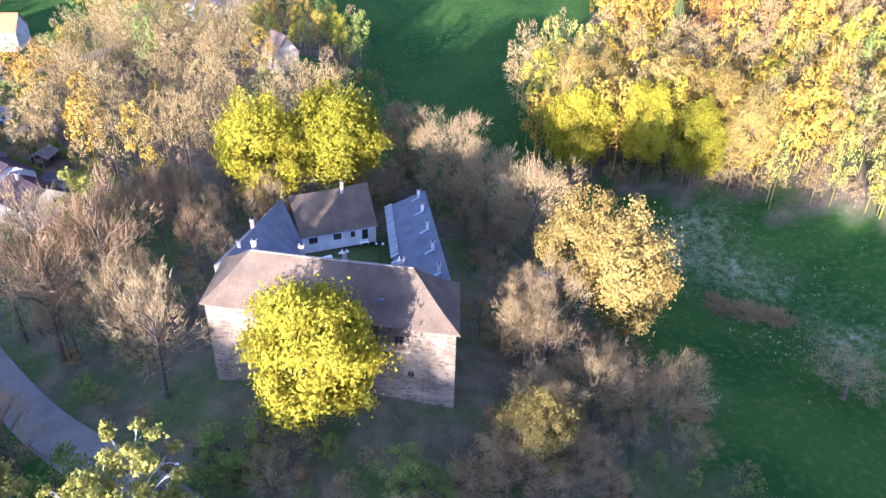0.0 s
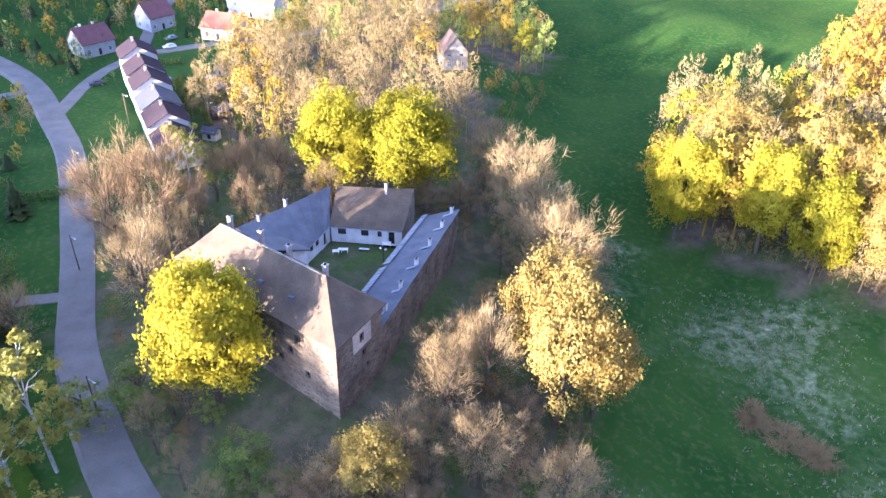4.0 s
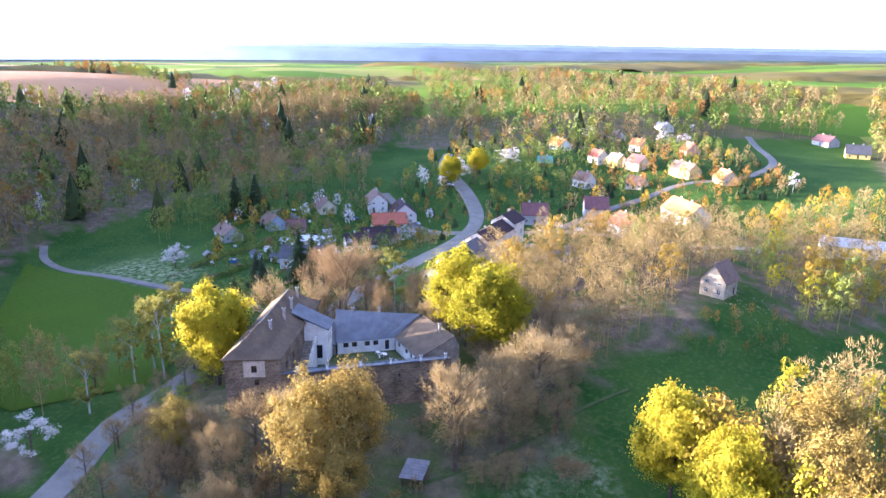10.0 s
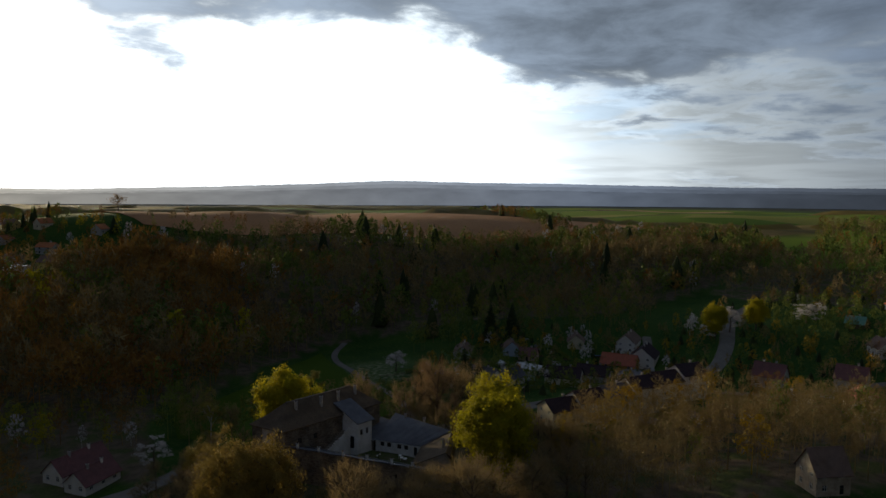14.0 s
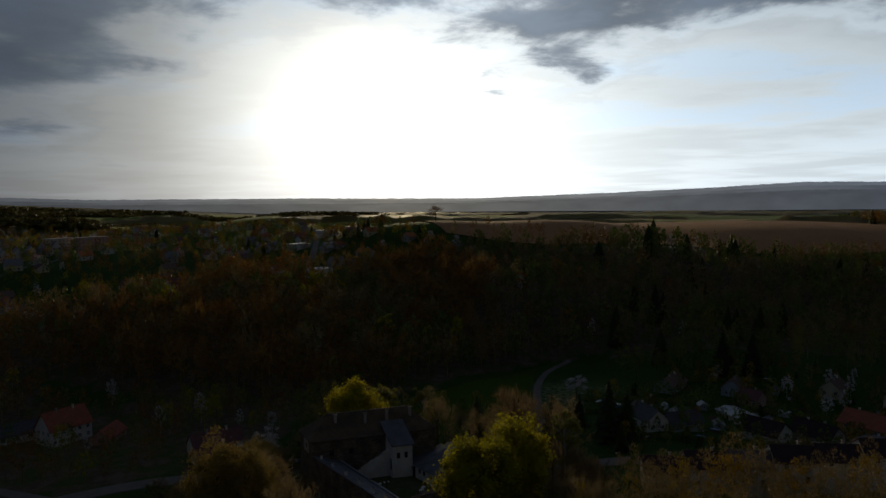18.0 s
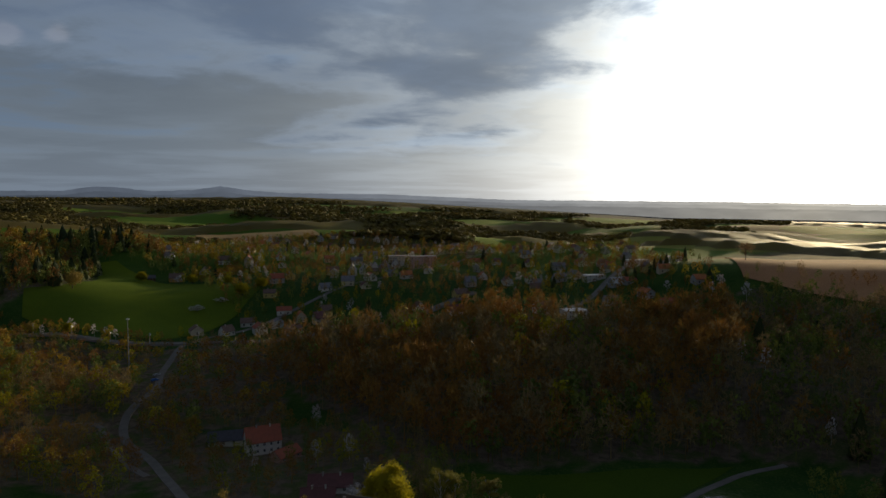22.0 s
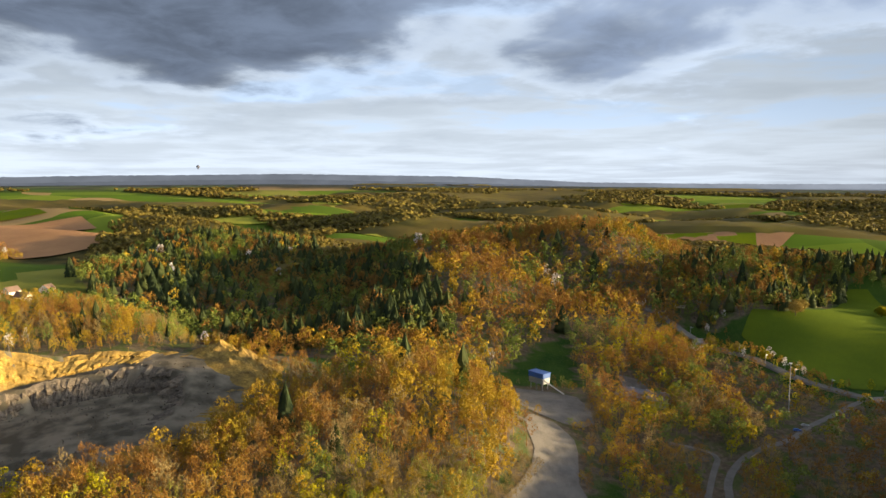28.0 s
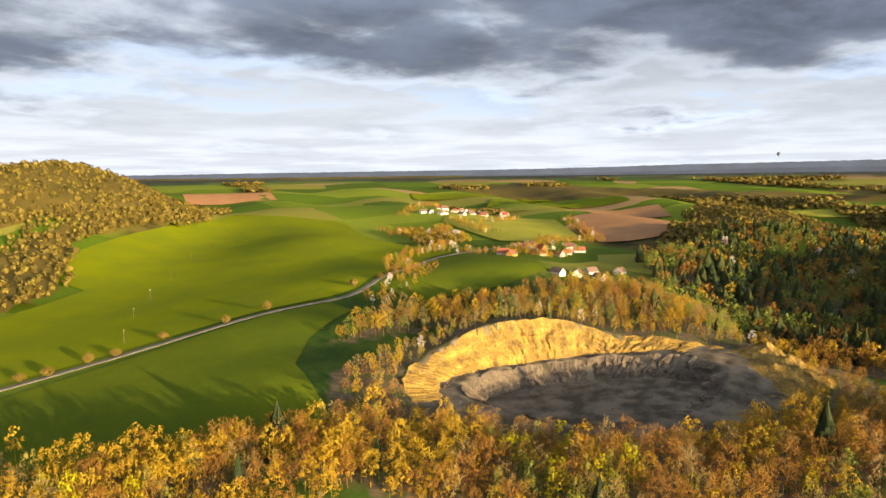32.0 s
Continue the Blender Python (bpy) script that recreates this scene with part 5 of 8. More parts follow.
def house(x, y, turn, length, width, eave, rise, paint, roof, label, name="house", windows=(3, 2), chim=1, detail=True, group="", flat=False, z=None, doors=True, dormers=0):
    """A gabled house: walls with real openings, roof slabs with eaves, chimney, windows and door. Ridge runs along its length."""
    base = float(min(gz(x + dx, y + dy) for dx in (-width / 3, 0, width / 3) for dy in (-width / 3, 0, width / 3))) if z is None else z
    h = thing(name, (x, y, base), label, "house" if name == "house" else name.replace("_", " "), turn, group)
    lx, wy = length / 2, width / 2
    storeys = max(1, int(round(eave / 2.8)))
    c = [(-lx, -wy), (lx, -wy), (lx, wy), (-lx, wy)]
    made = []
    walls = bmesh.new()
    for k, (p, q) in enumerate(zip(c, c[1:] + c[:1])):
        run = (Vector(q) - Vector(p)).length
        cols = windows[0] if k % 2 == 0 else windows[1]
        holes = []
        for s in range(storeys if detail else min(storeys, 2)):
            for i in range(cols):
                m = run * (i + 0.5) / cols
                z0 = 0.9 + s * 2.8 + (0.2 if detail else 0)
                if s == 0 and i == cols // 2 and k == 0 and doors:
                    holes.append((m - 0.5, 0.25, m + 0.5, 2.3))
                else:
                    holes.append((m - 0.55, z0, m + 0.55, min(z0 + 1.35, eave - 0.15)))
        wall_panel(walls, p, q, -3.0, eave, holes, 0.22)
        made += [(p, q, o) for o in holes]
        if k % 2 == 1 and not flat:
            mid = (Vector(p) + Vector(q)) / 2
            walls.faces.new([walls.verts.new((*p, eave)), walls.verts.new((*q, eave)), walls.verts.new((mid.x, mid.y, eave + rise))])
    body = part("wall", walls, PAINT[paint], h)
    for p, q, o in made:
        if detail:
            pane_set(h, p, q, o, 0.16, TIMBER if o[1] < 0.5 else WHITE, 0 if o[1] < 0.5 else 1, "door" if o[1] < 0.5 else "window")
    if detail is False:
        for p, q, o in made:
            p, q = Vector(p), Vector(q)
            u = (q - p).normalized(); n = Vector((-u.y, u.x))
            part("window", ([(*(p + u * s + n * 0.2), zz) for s, zz in ((o[0], o[1]), (o[2], o[1]), (o[2], o[3]), (o[0], o[3]))], [(0, 1, 2, 3)]), glass, h)
    if flat:
        part("roof", boxed(-lx - .2, -wy - .2, eave, lx + .2, wy + .2, eave + 0.3, bevel=0.05), ROOFS[roof], h)
    else:
        o, g = 0.5, 0.4
        k = rise / wy
        v = [(-lx - g, -wy - o, eave - o * k), (lx + g, -wy - o, eave - o * k), (lx + g, 0, eave + rise), (-lx - g, 0, eave + rise), (lx + g, wy + o, eave - o * k), (-lx - g, wy + o, eave - o * k)]
        part("roof", roof_sheet(v, [(0, 1, 2, 3), (3, 2, 4, 5)], 0.16), ROOFS[roof], h)
        if detail:
            part("ridge_cap", boxed(-lx - g, -0.14, eave + rise + 0.1, lx + g, 0.14, eave + rise + 0.24, bevel=0.04), ROOFS[roof], h)
        for i in range(chim):
            cx = lx * (0.35 - 0.8 * i)
            chimney(h, cx, 0.35, eave + rise - 1.0, eave + rise + 0.9, 0.6, PAINT["white"] if i else BRICK)
        for i in range(dormers):
            dx = -lx + length * (i + 0.5) / dormers
            bm = boxed(dx - 0.6, -wy * 0.75, eave + rise * 0.2, dx + 0.6, -wy * 0.2, eave + rise * 0.62)
            d = part("dormer", bm, PAINT[paint], h)
            part("pane", boxed(dx - 0.4, -wy * 0.75 - 0.03, eave + rise * 0.28, dx + 0.4, -wy * 0.75 - 0.005, eave + rise * 0.55), glass, d)
    return h


def build_village():
    V = "village houses"
    # x, y, turn, length, width, eave, rise, walls, roof, words
    rows = [
        (-290, 217, 20, 12, 8, 3.4, 3.6, "white", "orange", "white gabled house with an orange tiled roof"),
        (-255, 199, 80, 8, 6, 2.6, 2.8, "wood", "green", "dark timber cabin with a green sheet roof"),
        (-213, 209, 30, 9, 7.5, 4.4, 3.4, "white", "brown", "white house with a brown tiled roof"),
        (-253, 229, 20, 9, 7.5, 4.6, 3.2, "white", "red", "white row house with a red tiled roof"),
        (-242, 236, 20, 9, 7.5, 4.2, 3.2, "yellow", "grey", "yellow row house with a grey roof"),
        (-229, 243, 20, 10, 8, 4.4, 3.6, "cream", "maroon", "cream row house with a dark red roof"),
        (-201, 232, 40, 9, 7, 3.0, 3.2, "cream", "brown", "small cream house with a brown roof"),
        (-205, 258, 20, 14, 8, 4.6, 3.0, "yellow", "brown", "long yellow house with a brown roof"),
        (-186, 270, 0, 10, 8, 3.2, 3.6, "cream", "orange", "house with a bright orange roof"),
        (-288, 266, 30, 9, 7.5, 4.2, 3.4, "white", "orange", "white house with an orange roof"),
        (-260, 286, 0, 10, 8, 3.4, 4.0, "pink", "red", "house with a steep bright red roof"),
        (-348, 307, 10, 12, 8, 3.2, 3, "white", "grey", "low white house with a grey roof"),
        (-330, 267, 15, 9, 8, 3.4, 3.2, "cream", "brown", "cream house half hidden by blossom"),
        (-164, 172, 80, 11, 9, 4.6, 4.2, "grey", "maroon", "two-storey grey house with a maroon roof"),
        (-163, 199, 80, 10, 9, 5.0, 4.2, "grey", "maroon", "two-storey house with a steep maroon roof"),
        (-134, 203, 10, 13, 11, 4.2, 3.8, "white", "red", "white house with a low red hipped roof"),
        (-143, 231, 8, 20, 11, 6.4, 4.4, "white", "orange", "long two-storey white house with an orange roof"),
        (-181, 109, 95, 15, 11, 5.4, 3.6, "ochre", "red", "orange-painted house with a red roof"),
        (-196, 116, 5, 15, 11, 5.2, 4.4, "white", "plum", "white gabled house with a dark grey roof"),
        (-212, 104, 5, 16, 9, 5.0, 3.8, "white", "brown", "white house with a brown roof behind the orange one"),
        (-207, 79, 20, 11, 8, 3.2, 3.4, "cream", "brown", "cream bungalow with a brown roof"),
        (-176, 58, 30, 10, 8, 3.2, 3.6, "blue", "brown", "pale blue house with a brown roof"),
        (-174, 68, 100, 8, 7, 3.0, 2.8, "pink", "maroon", "small pinkish house with a maroon roof"),
        (-158, 42, 25, 15, 8, 2.8, 3.0, "grey", "brown", "long low house with a brown roof"),
        (-114, 75, 80, 13, 8, 4.2, 3.2, "white", "dark", "white garden house with a dark blue-grey roof"),
        (-123, 82, 170, 12, 7, 3.2, 3.0, "grey", "dark", "low grey wing with a dark roof behind the garden house"),
        (-144, 97, 100, 14, 10, 4.8, 3.4, "white", "plum", "white two-storey house with a plum-grey roof"),
        (-161, 104, 95, 14, 9, 4.2, 3.4, "grey", "plum", "grey house with a plum-grey hipped roof"),
        (-172, 116, 5, 12, 8, 3.0, 1.0, "white", "grey", "low white garage row with a grey roof"),
        (-155, 77, 80, 12, 8, 3.0, 0.8, "cream", "white", "low garden pavilion with a pale sheet roof"),
        (-302, 398, 10, 14, 9, 3.4, 3.6, "grey", "maroon", "house with a maroon roof by the upper meadow"),
        (-262, 392, 60, 13, 9, 3.2, 4.6, "yellow", "dark", "yellow timber house with a dark gabled roof"),
        (18, 27, 12, 12, 7, 2.8, 3.0, "white", "maroon", "low white cottage with a dark red roof beside the road"),
        (16, 17, 10, 16, 7, 3.0, 3.4, "white", "maroon", "long white cottage with a dark red roof"),
    ]
    for x, y, turn, a, b, e, r, paint, roof, words in rows:
        house(x, y, turn, a, b, e, r, paint, roof, words, group=V, chim=1 + (a > 10))
    # terraced row stepping down the lane
    for i in range(6):
        k = i / 5
        house(-76 - 42 * k, 121 + 29.5 * k, 145, 9.9, 9.0, 5.2 + (i % 2) * .5, 2.7, "cream" if i == 0 else "white", ("plum", "plum", "dark", "plum", "plum", "plum")[i], "white terraced house with a shallow pitched roof", "terraced_house", (2, 2), 1, group="terraced row", z=float(gz(-76, 121)) + 1.1 * i)
    house(-43.0, 194.8, 128.5, 8.0, 7.0, 4.9, 4.5, "old", "brown", "derelict plastered gabled house with empty windows", "ruined_house", (2, 2), 0)
    # farm works beyond the chapel-like ruin
    house(-73, 272, 60, 46, 9, 2.8, 1.8, "white", "white", "long white shed with a pale sheet roof", "farm_shed", (8, 2), 0, doors=False)
    house(-98, 312, 60, 28, 15, 4.4, 3.6, "white", "grey", "works hall with a grey pitched roof", "works_hall", (6, 3), 0, doors=False)
    # open field shed on posts
    sh = thing("field_shed", (19.2, 106.2, float(gz(19.2, 106.2))), "low wooden field shelter with a flat grey boarded roof", "shed", -18)
    for px in (-3.0, 0, 3.0):
        for py in (-1.7, 1.7):
            part("post", boxed(px - .07, py - .07, -0.3, px + .07, py + .07, 1.9), TIMBER, sh)
    for i in range(15):
        bx = -3.3 + i * 0.44
        part("roof_board", boxed(bx, -2.2, 1.9 + (i % 2) * 0.02, bx + 0.42, 2.2, 1.96 + (i % 2) * 0.02), ROOFS["grey"], sh)
    # greenhouses, sheds and pool in the gardens
    rnd = random.Random(11)
    for x, y in ((-132, 70), (-126, 58), (-150, 66), (-138, 84), (-120, 66), (-162, 84), (-190, 66), (-128, 40), (-86, 146), (-98, 158), (-78, 134), (-108, 172), (-92, 164)):
        house(x, y, rnd.uniform(0, 90), rnd.uniform(3, 5), rnd.uniform(2.4, 3.4), 2.1, 0.9, rnd.choice(["white", "grey", "wood", "blue"]), rnd.choice(["white", "grey", "dark"]), "small garden shed with a shallow roof", "garden_shed", (1, 1), 0, group="garden sheds")


def build_town():
    """The town on the southern slope, single landmarks first."""
    T = "town houses"
    house(60, -32, 30, 15, 10, 6.0, 5.4, "white", "red", "white manor house with a tall red roof and dormers", "manor_house", (5, 3), 2, dormers=4)
    house(78, -38, 20, 18, 8, 3.0, 3.2, "white", "dark", "low white barn with a dark roof beside the manor", "barn", (4, 2), 0)
    house(46, -22, 60, 12, 7, 2.8, 2.6, "pink", "red", "small outbuilding with a red roof", "barn", (3, 1), 0)
    house(-92, -214, 20, 16, 12, 5.4, 0, "white", "white", "white flat-roofed modern house", group=T, flat=True, chim=0)
    house(-70, -236, 20, 9, 7, 5.0, 3.0, "white", "brown", "white gabled house above the wood", group=T)
    house(52, -226, 100, 8, 6, 4.4, 4.4, "white", "brown", "white gabled cottage at the wood's edge", group=T)
    house(40, -440, 15, 26, 11, 12, 0, "pink", "grey", "four-storey apartment block with a flat roof", "apartment_block", (8, 3), 0, flat=True, doors=False)
    house(66, -452, 15, 22, 11, 12, 0, "cream", "grey", "pale apartment block with a flat roof", "apartment_block", (7, 3), 0, flat=True, doors=False)
    for i in range(5):
        house(104 - i * 9, -404 - i * 9, 100, 12, 8, 5.4, 5.0, "white", "grey", "white gabled terraced house with a steep grey roof", "terraced_house", (2, 2), 1, group="gabled terrace", detail=i < 2)
    house(263, -366, 20, 13, 9, 4.0, 3.6, "ochre", "brown", "sunlit ochre farmhouse in the meadow", group=T)
    house(284, -356, 30, 9, 6, 2.8, 2.4, "wood", "dark", "timber barn in the meadow", "barn", (2, 1), 0)
    house(303, -163, 80, 8, 7, 5.0, 4.2, "white", "grey", "tall white railway cottage under the hill", group=T)
    house(392, -171, 30, 10, 8, 4.0, 3.8, "white", "maroon", "white house in the wooded valley", group=T)
    house(366, -196, 40, 9, 7, 3.4, 3.0, "cream", "brown", "small house in the wooded valley", group=T)
    house(154, -219, 60, 9, 7, 3.6, 3.8, "white", "brown", "white gabled house beside the road fork", group=T)
    house(-121, -361, 20, 18, 10, 5.4, 0, "white", "white", "long white flat-roofed building", group=T, flat=True, chim=0)
    house(-136, -322, 30, 14, 8, 3.4, 4.2, "grey", "white", "house with a pale reflecting roof", group=T, chim=0)
    house(-170, -430, 20, 20, 11, 7.0, 0, "white", "white", "white flat-roofed school building", "school", (6, 3), 0, flat=True, doors=False)
    house(-205, -450, 20, 24, 11, 7.0, 0, "white", "white", "pale flat-roofed school hall building", "school", (7, 3), 0, flat=True, doors=False)
    house(420, -440, 10, 12, 9, 5, 4, "white", "grey", "white house among dark conifers on the hill", group=T)
    house(480, -560, 10, 16, 9, 4, 3, "white", "grey", "long white house on the far hill", group=T)
    rnd = random.Random(21)
    taken, tries = [], 0
    while len(taken) < 165 and tries < 6000:
        tries += 1
        x, y = rnd.uniform(-190, 320), rnd.uniform(-760, -215)
        if y > -330 and not (60 < x < 190 or -190 < x < -110 or (-20 < x < 60 and y < -262)):
            continue
        if within(WOOD_SOUTH, x, y) or (180 < x and y > -400) or any((x - a) ** 2 + (y - b) ** 2 < 17 ** 2 for a, b in taken):
            continue
        taken.append((x, y))
        roof = rnd.choice(["red", "brown", "maroon", "grey", "brown", "grey", "orange"])
        paint = rnd.choice(["white", "white", "cream", "grey", "yellow"])
        house(x, y, rnd.choice([20, 110]) + rnd.uniform(-15, 15), rnd.uniform(8, 13), rnd.uniform(7, 9), rnd.uniform(3, 5.2), rnd.uniform(2.6, 4.2), paint, roof,
              f"{paint} town house with a {roof} roof", group=T, windows=(2, 1), detail=False, chim=int(rnd.random() < 0.5))
    # hamlet on the plateau
    taken = []
    for i in range(26):
        x, y = 640 + rnd.uniform(-70, 90), 440 + rnd.uniform(-40, 36)
        if any((x - a) ** 2 + (y - b) ** 2 < 15 ** 2 for a, b in taken):
            continue
        taken.append((x, y))
        roof = rnd.choice(["red", "red", "brown", "maroon", "orange"])
        house(x, y, rnd.uniform(0, 180), rnd.uniform(7, 14), rnd.uniform(6, 8), rnd.uniform(2.6, 3.6), rnd.uniform(3, 4.2), rnd.choice(["white", "cream", "grey", "ochre"]), roof, f"farmhouse with a {roof} roof in the hamlet", "farmhouse", (3, 1), 0, detail=None, group="hamlet farms")
    for x, y in ((488, 358), (500, 340), (470, 372), (520, 352), (548, 330)):
        house(x, y, rnd.uniform(0, 180), 12, 8, 3.4, 3.6, "white", "brown", "white farmhouse above the quarry wood", "farmhouse", (3, 1), 0, detail=None, group="hamlet farms")
    for i in range(22):
        x, y = 1190 + rnd.uniform(-160, 160), 740 + rnd.uniform(-50, 50)
        house(x, y, rnd.uniform(0, 180), rnd.uniform(10, 18), 9, 4, 4, "white", rnd.choice(["red", "brown"]), "distant white farmhouse with a tiled roof", "farmhouse", (3, 1), 0, detail=None, group="far hamlet farms")


# ---- trees ----
def tube(bm, a, b, r0, r1, sides=5):
    a, b = Vector(a), Vector(b)
    d = (b - a).normalized()
    side = d.orthogonal().normalized()
    up = d.cross(side)
    rings = []
    for p, r in ((a, r0), (b, r1)):
        rings.append([bm.verts.new(p + (side * math.cos(2 * math.pi * i / sides) + up * math.sin(2 * math.pi * i / sides)) * r) for i in range(sides)])
    for i in range(sides):
        j = (i + 1) % sides
        bm.faces.new([rings[0][i], rings[0][j], rings[1][j], rings[1][i]])


def skeleton(seed, height, spread, bole, limbs, sub, lean=0.0, girth=1.0):
    """Trunk and limbs of a broadleaf tree: a bmesh and the limb tips."""
    rnd = random.Random(seed)
    bm = bmesh.new()
    r = (height * 0.018 + 0.06) * girth
    top = Vector((lean * height, rnd.uniform(-.04, .04) * height, height * 0.82))
    mid = Vector((top.x * .4, top.y * .6, height * bole))
    tube(bm, (0, 0, -0.8), mid, r * 1.25, r * 0.85, 7)
    tube(bm, mid, top, r * 0.85, r * 0.15, 6)
    tips = [top]
    for i in range(limbs):
        k = (i + 0.5) / limbs
        start = mid.lerp(top, k * 0.75)
        ang = i * 2.4 + rnd.uniform(-.4, .4)
        reach = spread * (1.0 - 0.55 * k) * rnd.uniform(.75, 1.0)
        end = start + Vector((math.cos(ang) * reach, math.sin(ang) * reach, height * rnd.uniform(.12, .3)))
        knee = start.lerp(end, .5) + Vector((0, 0, height * 0.03))
        tube(bm, start, knee, r * .45, r * .3, 5)
        tube(bm, knee, end, r * .3, r * .08, 4)
        tips.append(end); tips.append(knee)
        for j in range(sub):
            a = ang + rnd.uniform(-1.1, 1.1)
            s = knee.lerp(end, rnd.uniform(0, .8))
            e = s + Vector((math.cos(a), math.sin(a), rnd.uniform(.2, 1.2))) * reach * rnd.uniform(.3, .55)
            tube(bm, s, e, r * .16, r * .04, 3)
            tips.append(e)
    return bm, tips


def leaf_cloud(seed, height, spread, low, tips, count, size, clump, round_=1.0, slim=1.0):
    """Leaves or fine twigs as small blades, gathered in clumps round limb tips and over an uneven crown; returns verts and faces."""
    rs = np.random.RandomState(seed)
    zc, zr = height * (1 + low) / 2, height * (1 - low) / 2
    n_cl = max(10, count // 85)
    d = rs.normal(size=(n_cl, 3)); d /= np.linalg.norm(d, axis=1)[:, None]
    rad = rs.uniform(0.45, 1.0, (n_cl, 1)) ** 0.5
    lump = 1 + 0.16 * np.sin(d[:, :1] * 5 + seed) + 0.12 * np.sin(d[:, 1:2] * 7 + seed * 2)
    cen = d * rad * lump * [spread, spread, zr] + [0, 0, zc]
    cen[:, :2] *= (1 - 0.35 * np.clip((cen[:, 2:] - zc) / zr, 0, 1) ** 2 * round_)
    if tips:
        t = np.array([tuple(v) for v in tips])
        pick = rs.randint(0, len(t), n_cl // 3)
        cen[:n_cl // 3] = t[pick] + rs.normal(0, spread * .08, (n_cl // 3, 3))
    who = rs.randint(0, n_cl, count)
    off = rs.normal(size=(count, 3)) * clump * rs.uniform(.5, 1.2, (n_cl, 1))[who] * [1, 1, .75]
    c = cen[who] + off
    c[:, 2] = np.maximum(c[:, 2], height * low * .8)
    out = c - [0, 0, zc]
    out /= np.linalg.norm(out, axis=1)[:, None] + 1e-6
    nrm = out + rs.normal(size=(count, 3)) * .55
    nrm /= np.linalg.norm(nrm, axis=1)[:, None]
    a = np.cross(nrm, rs.normal(size=(count, 3))); a /= np.linalg.norm(a, axis=1)[:, None] + 1e-9
    b = np.cross(nrm, a)
    s = size * rs.uniform(.6, 1.35, (count, 1))
    q = np.stack([c - a * s * 1.15, c + a * s * .85 - b * s * slim * .75, c + a * s * .5 + b * s * slim * 1.25], 1).reshape(-1, 3)
    return q, np.arange(count * 3).reshape(-1, 3)


def twig_cloud(seed, height, spread, low, tips, count, length, width):
    """Fine bare twigs: thin blades that point outwards and up from a crown's limbs."""
    rs = np.random.RandomState(seed)
    zc, zr = height * (1 + low) / 2, height * (1 - low) / 2
    n_cl = max(12, count // 30)
    d = rs.normal(size=(n_cl, 3)); d /= np.linalg.norm(d, axis=1)[:, None]
    lump = 1 + 0.2 * np.sin(d[:, :1] * 4 + seed) + .15 * np.sin(d[:, 2:3] * 6)
    cen = d * rs.uniform(.35, .95, (n_cl, 1)) * lump * [spread, spread, zr] + [0, 0, zc]
    if tips:
        t = np.array([tuple(v) for v in tips])
        cen[:n_cl // 2] = t[rs.randint(0, len(t), n_cl // 2)]
    who = rs.randint(0, n_cl, count)
    c = cen[who] + rs.normal(0, spread * .1, (count, 3))
    out = (c - [0, 0, zc * .72]) / [spread, spread, zr]
    out = out / (np.linalg.norm(out, axis=1)[:, None] + 1e-6) + rs.normal(0, .55, (count, 3)) + [0, 0, .25]
    out /= np.linalg.norm(out, axis=1)[:, None]
    side = np.cross(out, rs.normal(size=(count, 3))); side /= np.linalg.norm(side, axis=1)[:, None] + 1e-9
    ln = length * rs.uniform(.5, 1.3, (count, 1))
    q = np.stack([c - side * width, c + side * width, c + out * ln], 1).reshape(-1, 3)
    return q, np.arange(count * 3).reshape(-1, 3)


def spruce_parts(seed, height, spread, rows, per):
    """A conifer: whorls of drooping boughs."""
    rs = np.random.RandomState(seed)
    v, f = [], []
    for i in range(rows):
        k = i / rows
        z = height * (0.1 + 0.88 * k)
        r = spread * (1 - k) ** .85 + .15
        for j in range(per):
            a = 2 * math.pi * (j + rs.uniform(-.3, .3)) / per + i * 1.3
            l = r * rs.uniform(.5, 1.2)
            w = l * .34 + .1
            ca, sa = math.cos(a), math.sin(a)
            d = -l * rs.uniform(.25, .5)
            b = len(v)
            v += [(0, 0, z + .5), (ca * l * .6 - sa * w, sa * l * .6 + ca * w, z + d * .5), (ca * l, sa * l, z + d), (ca * l * .6 + sa * w, sa * l * .6 - ca * w, z + d * .5)]
            f += [(b, b + 1, b + 2), (b, b + 2, b + 3)]
    return np.array(v), np.array(f)


KINDS = {}


def grow(kind, seed, height, spread, n, detail=1.0):
    """Trunk and crown meshes of a model tree, shared by all trees of its kind."""
    bark = BARK
    if kind == "spruce":
        bm = bmesh.new()
        tube(bm, (0, 0, -.8), (0, 0, height * .97), .28, .04, 6)
        crown = spruce_parts(seed, height, spread * 1.15, int(17 * detail), int(10 * detail))
    elif kind in ("bare", "brown"):
        bm, tips = skeleton(seed, height, spread, .3, 9, 5, .03)
        crown = twig_cloud(seed, height, spread, .28, tips, n, height * .075, .034 * height / 14)
    else:
        bm, tips = skeleton(seed, height, spread, .26 if kind != "birch" else .5, 8, 3, .02, .5 if kind == "birch" else 1.0)
        low = {"maple": .22, "budding": .22, "green": .18, "birch": .2, "blossom": .2}[kind]
        size = {"maple": .175, "budding": .145, "green": .22, "birch": .17, "blossom": .2}[kind] * height / 17
        crown = leaf_cloud(seed, height, spread, low, tips, n, size, spread * (.12 if kind != "birch" else .1))
        bark = BIRCH_BARK if kind == "birch" else BARK
    me = bpy.data.meshes.new("trunk")
    bm.to_mesh(me); bm.free(); me.materials.append(bark)
    cm = mesh_from("crown", *crown, LEAVES[kind])
    return me, cm


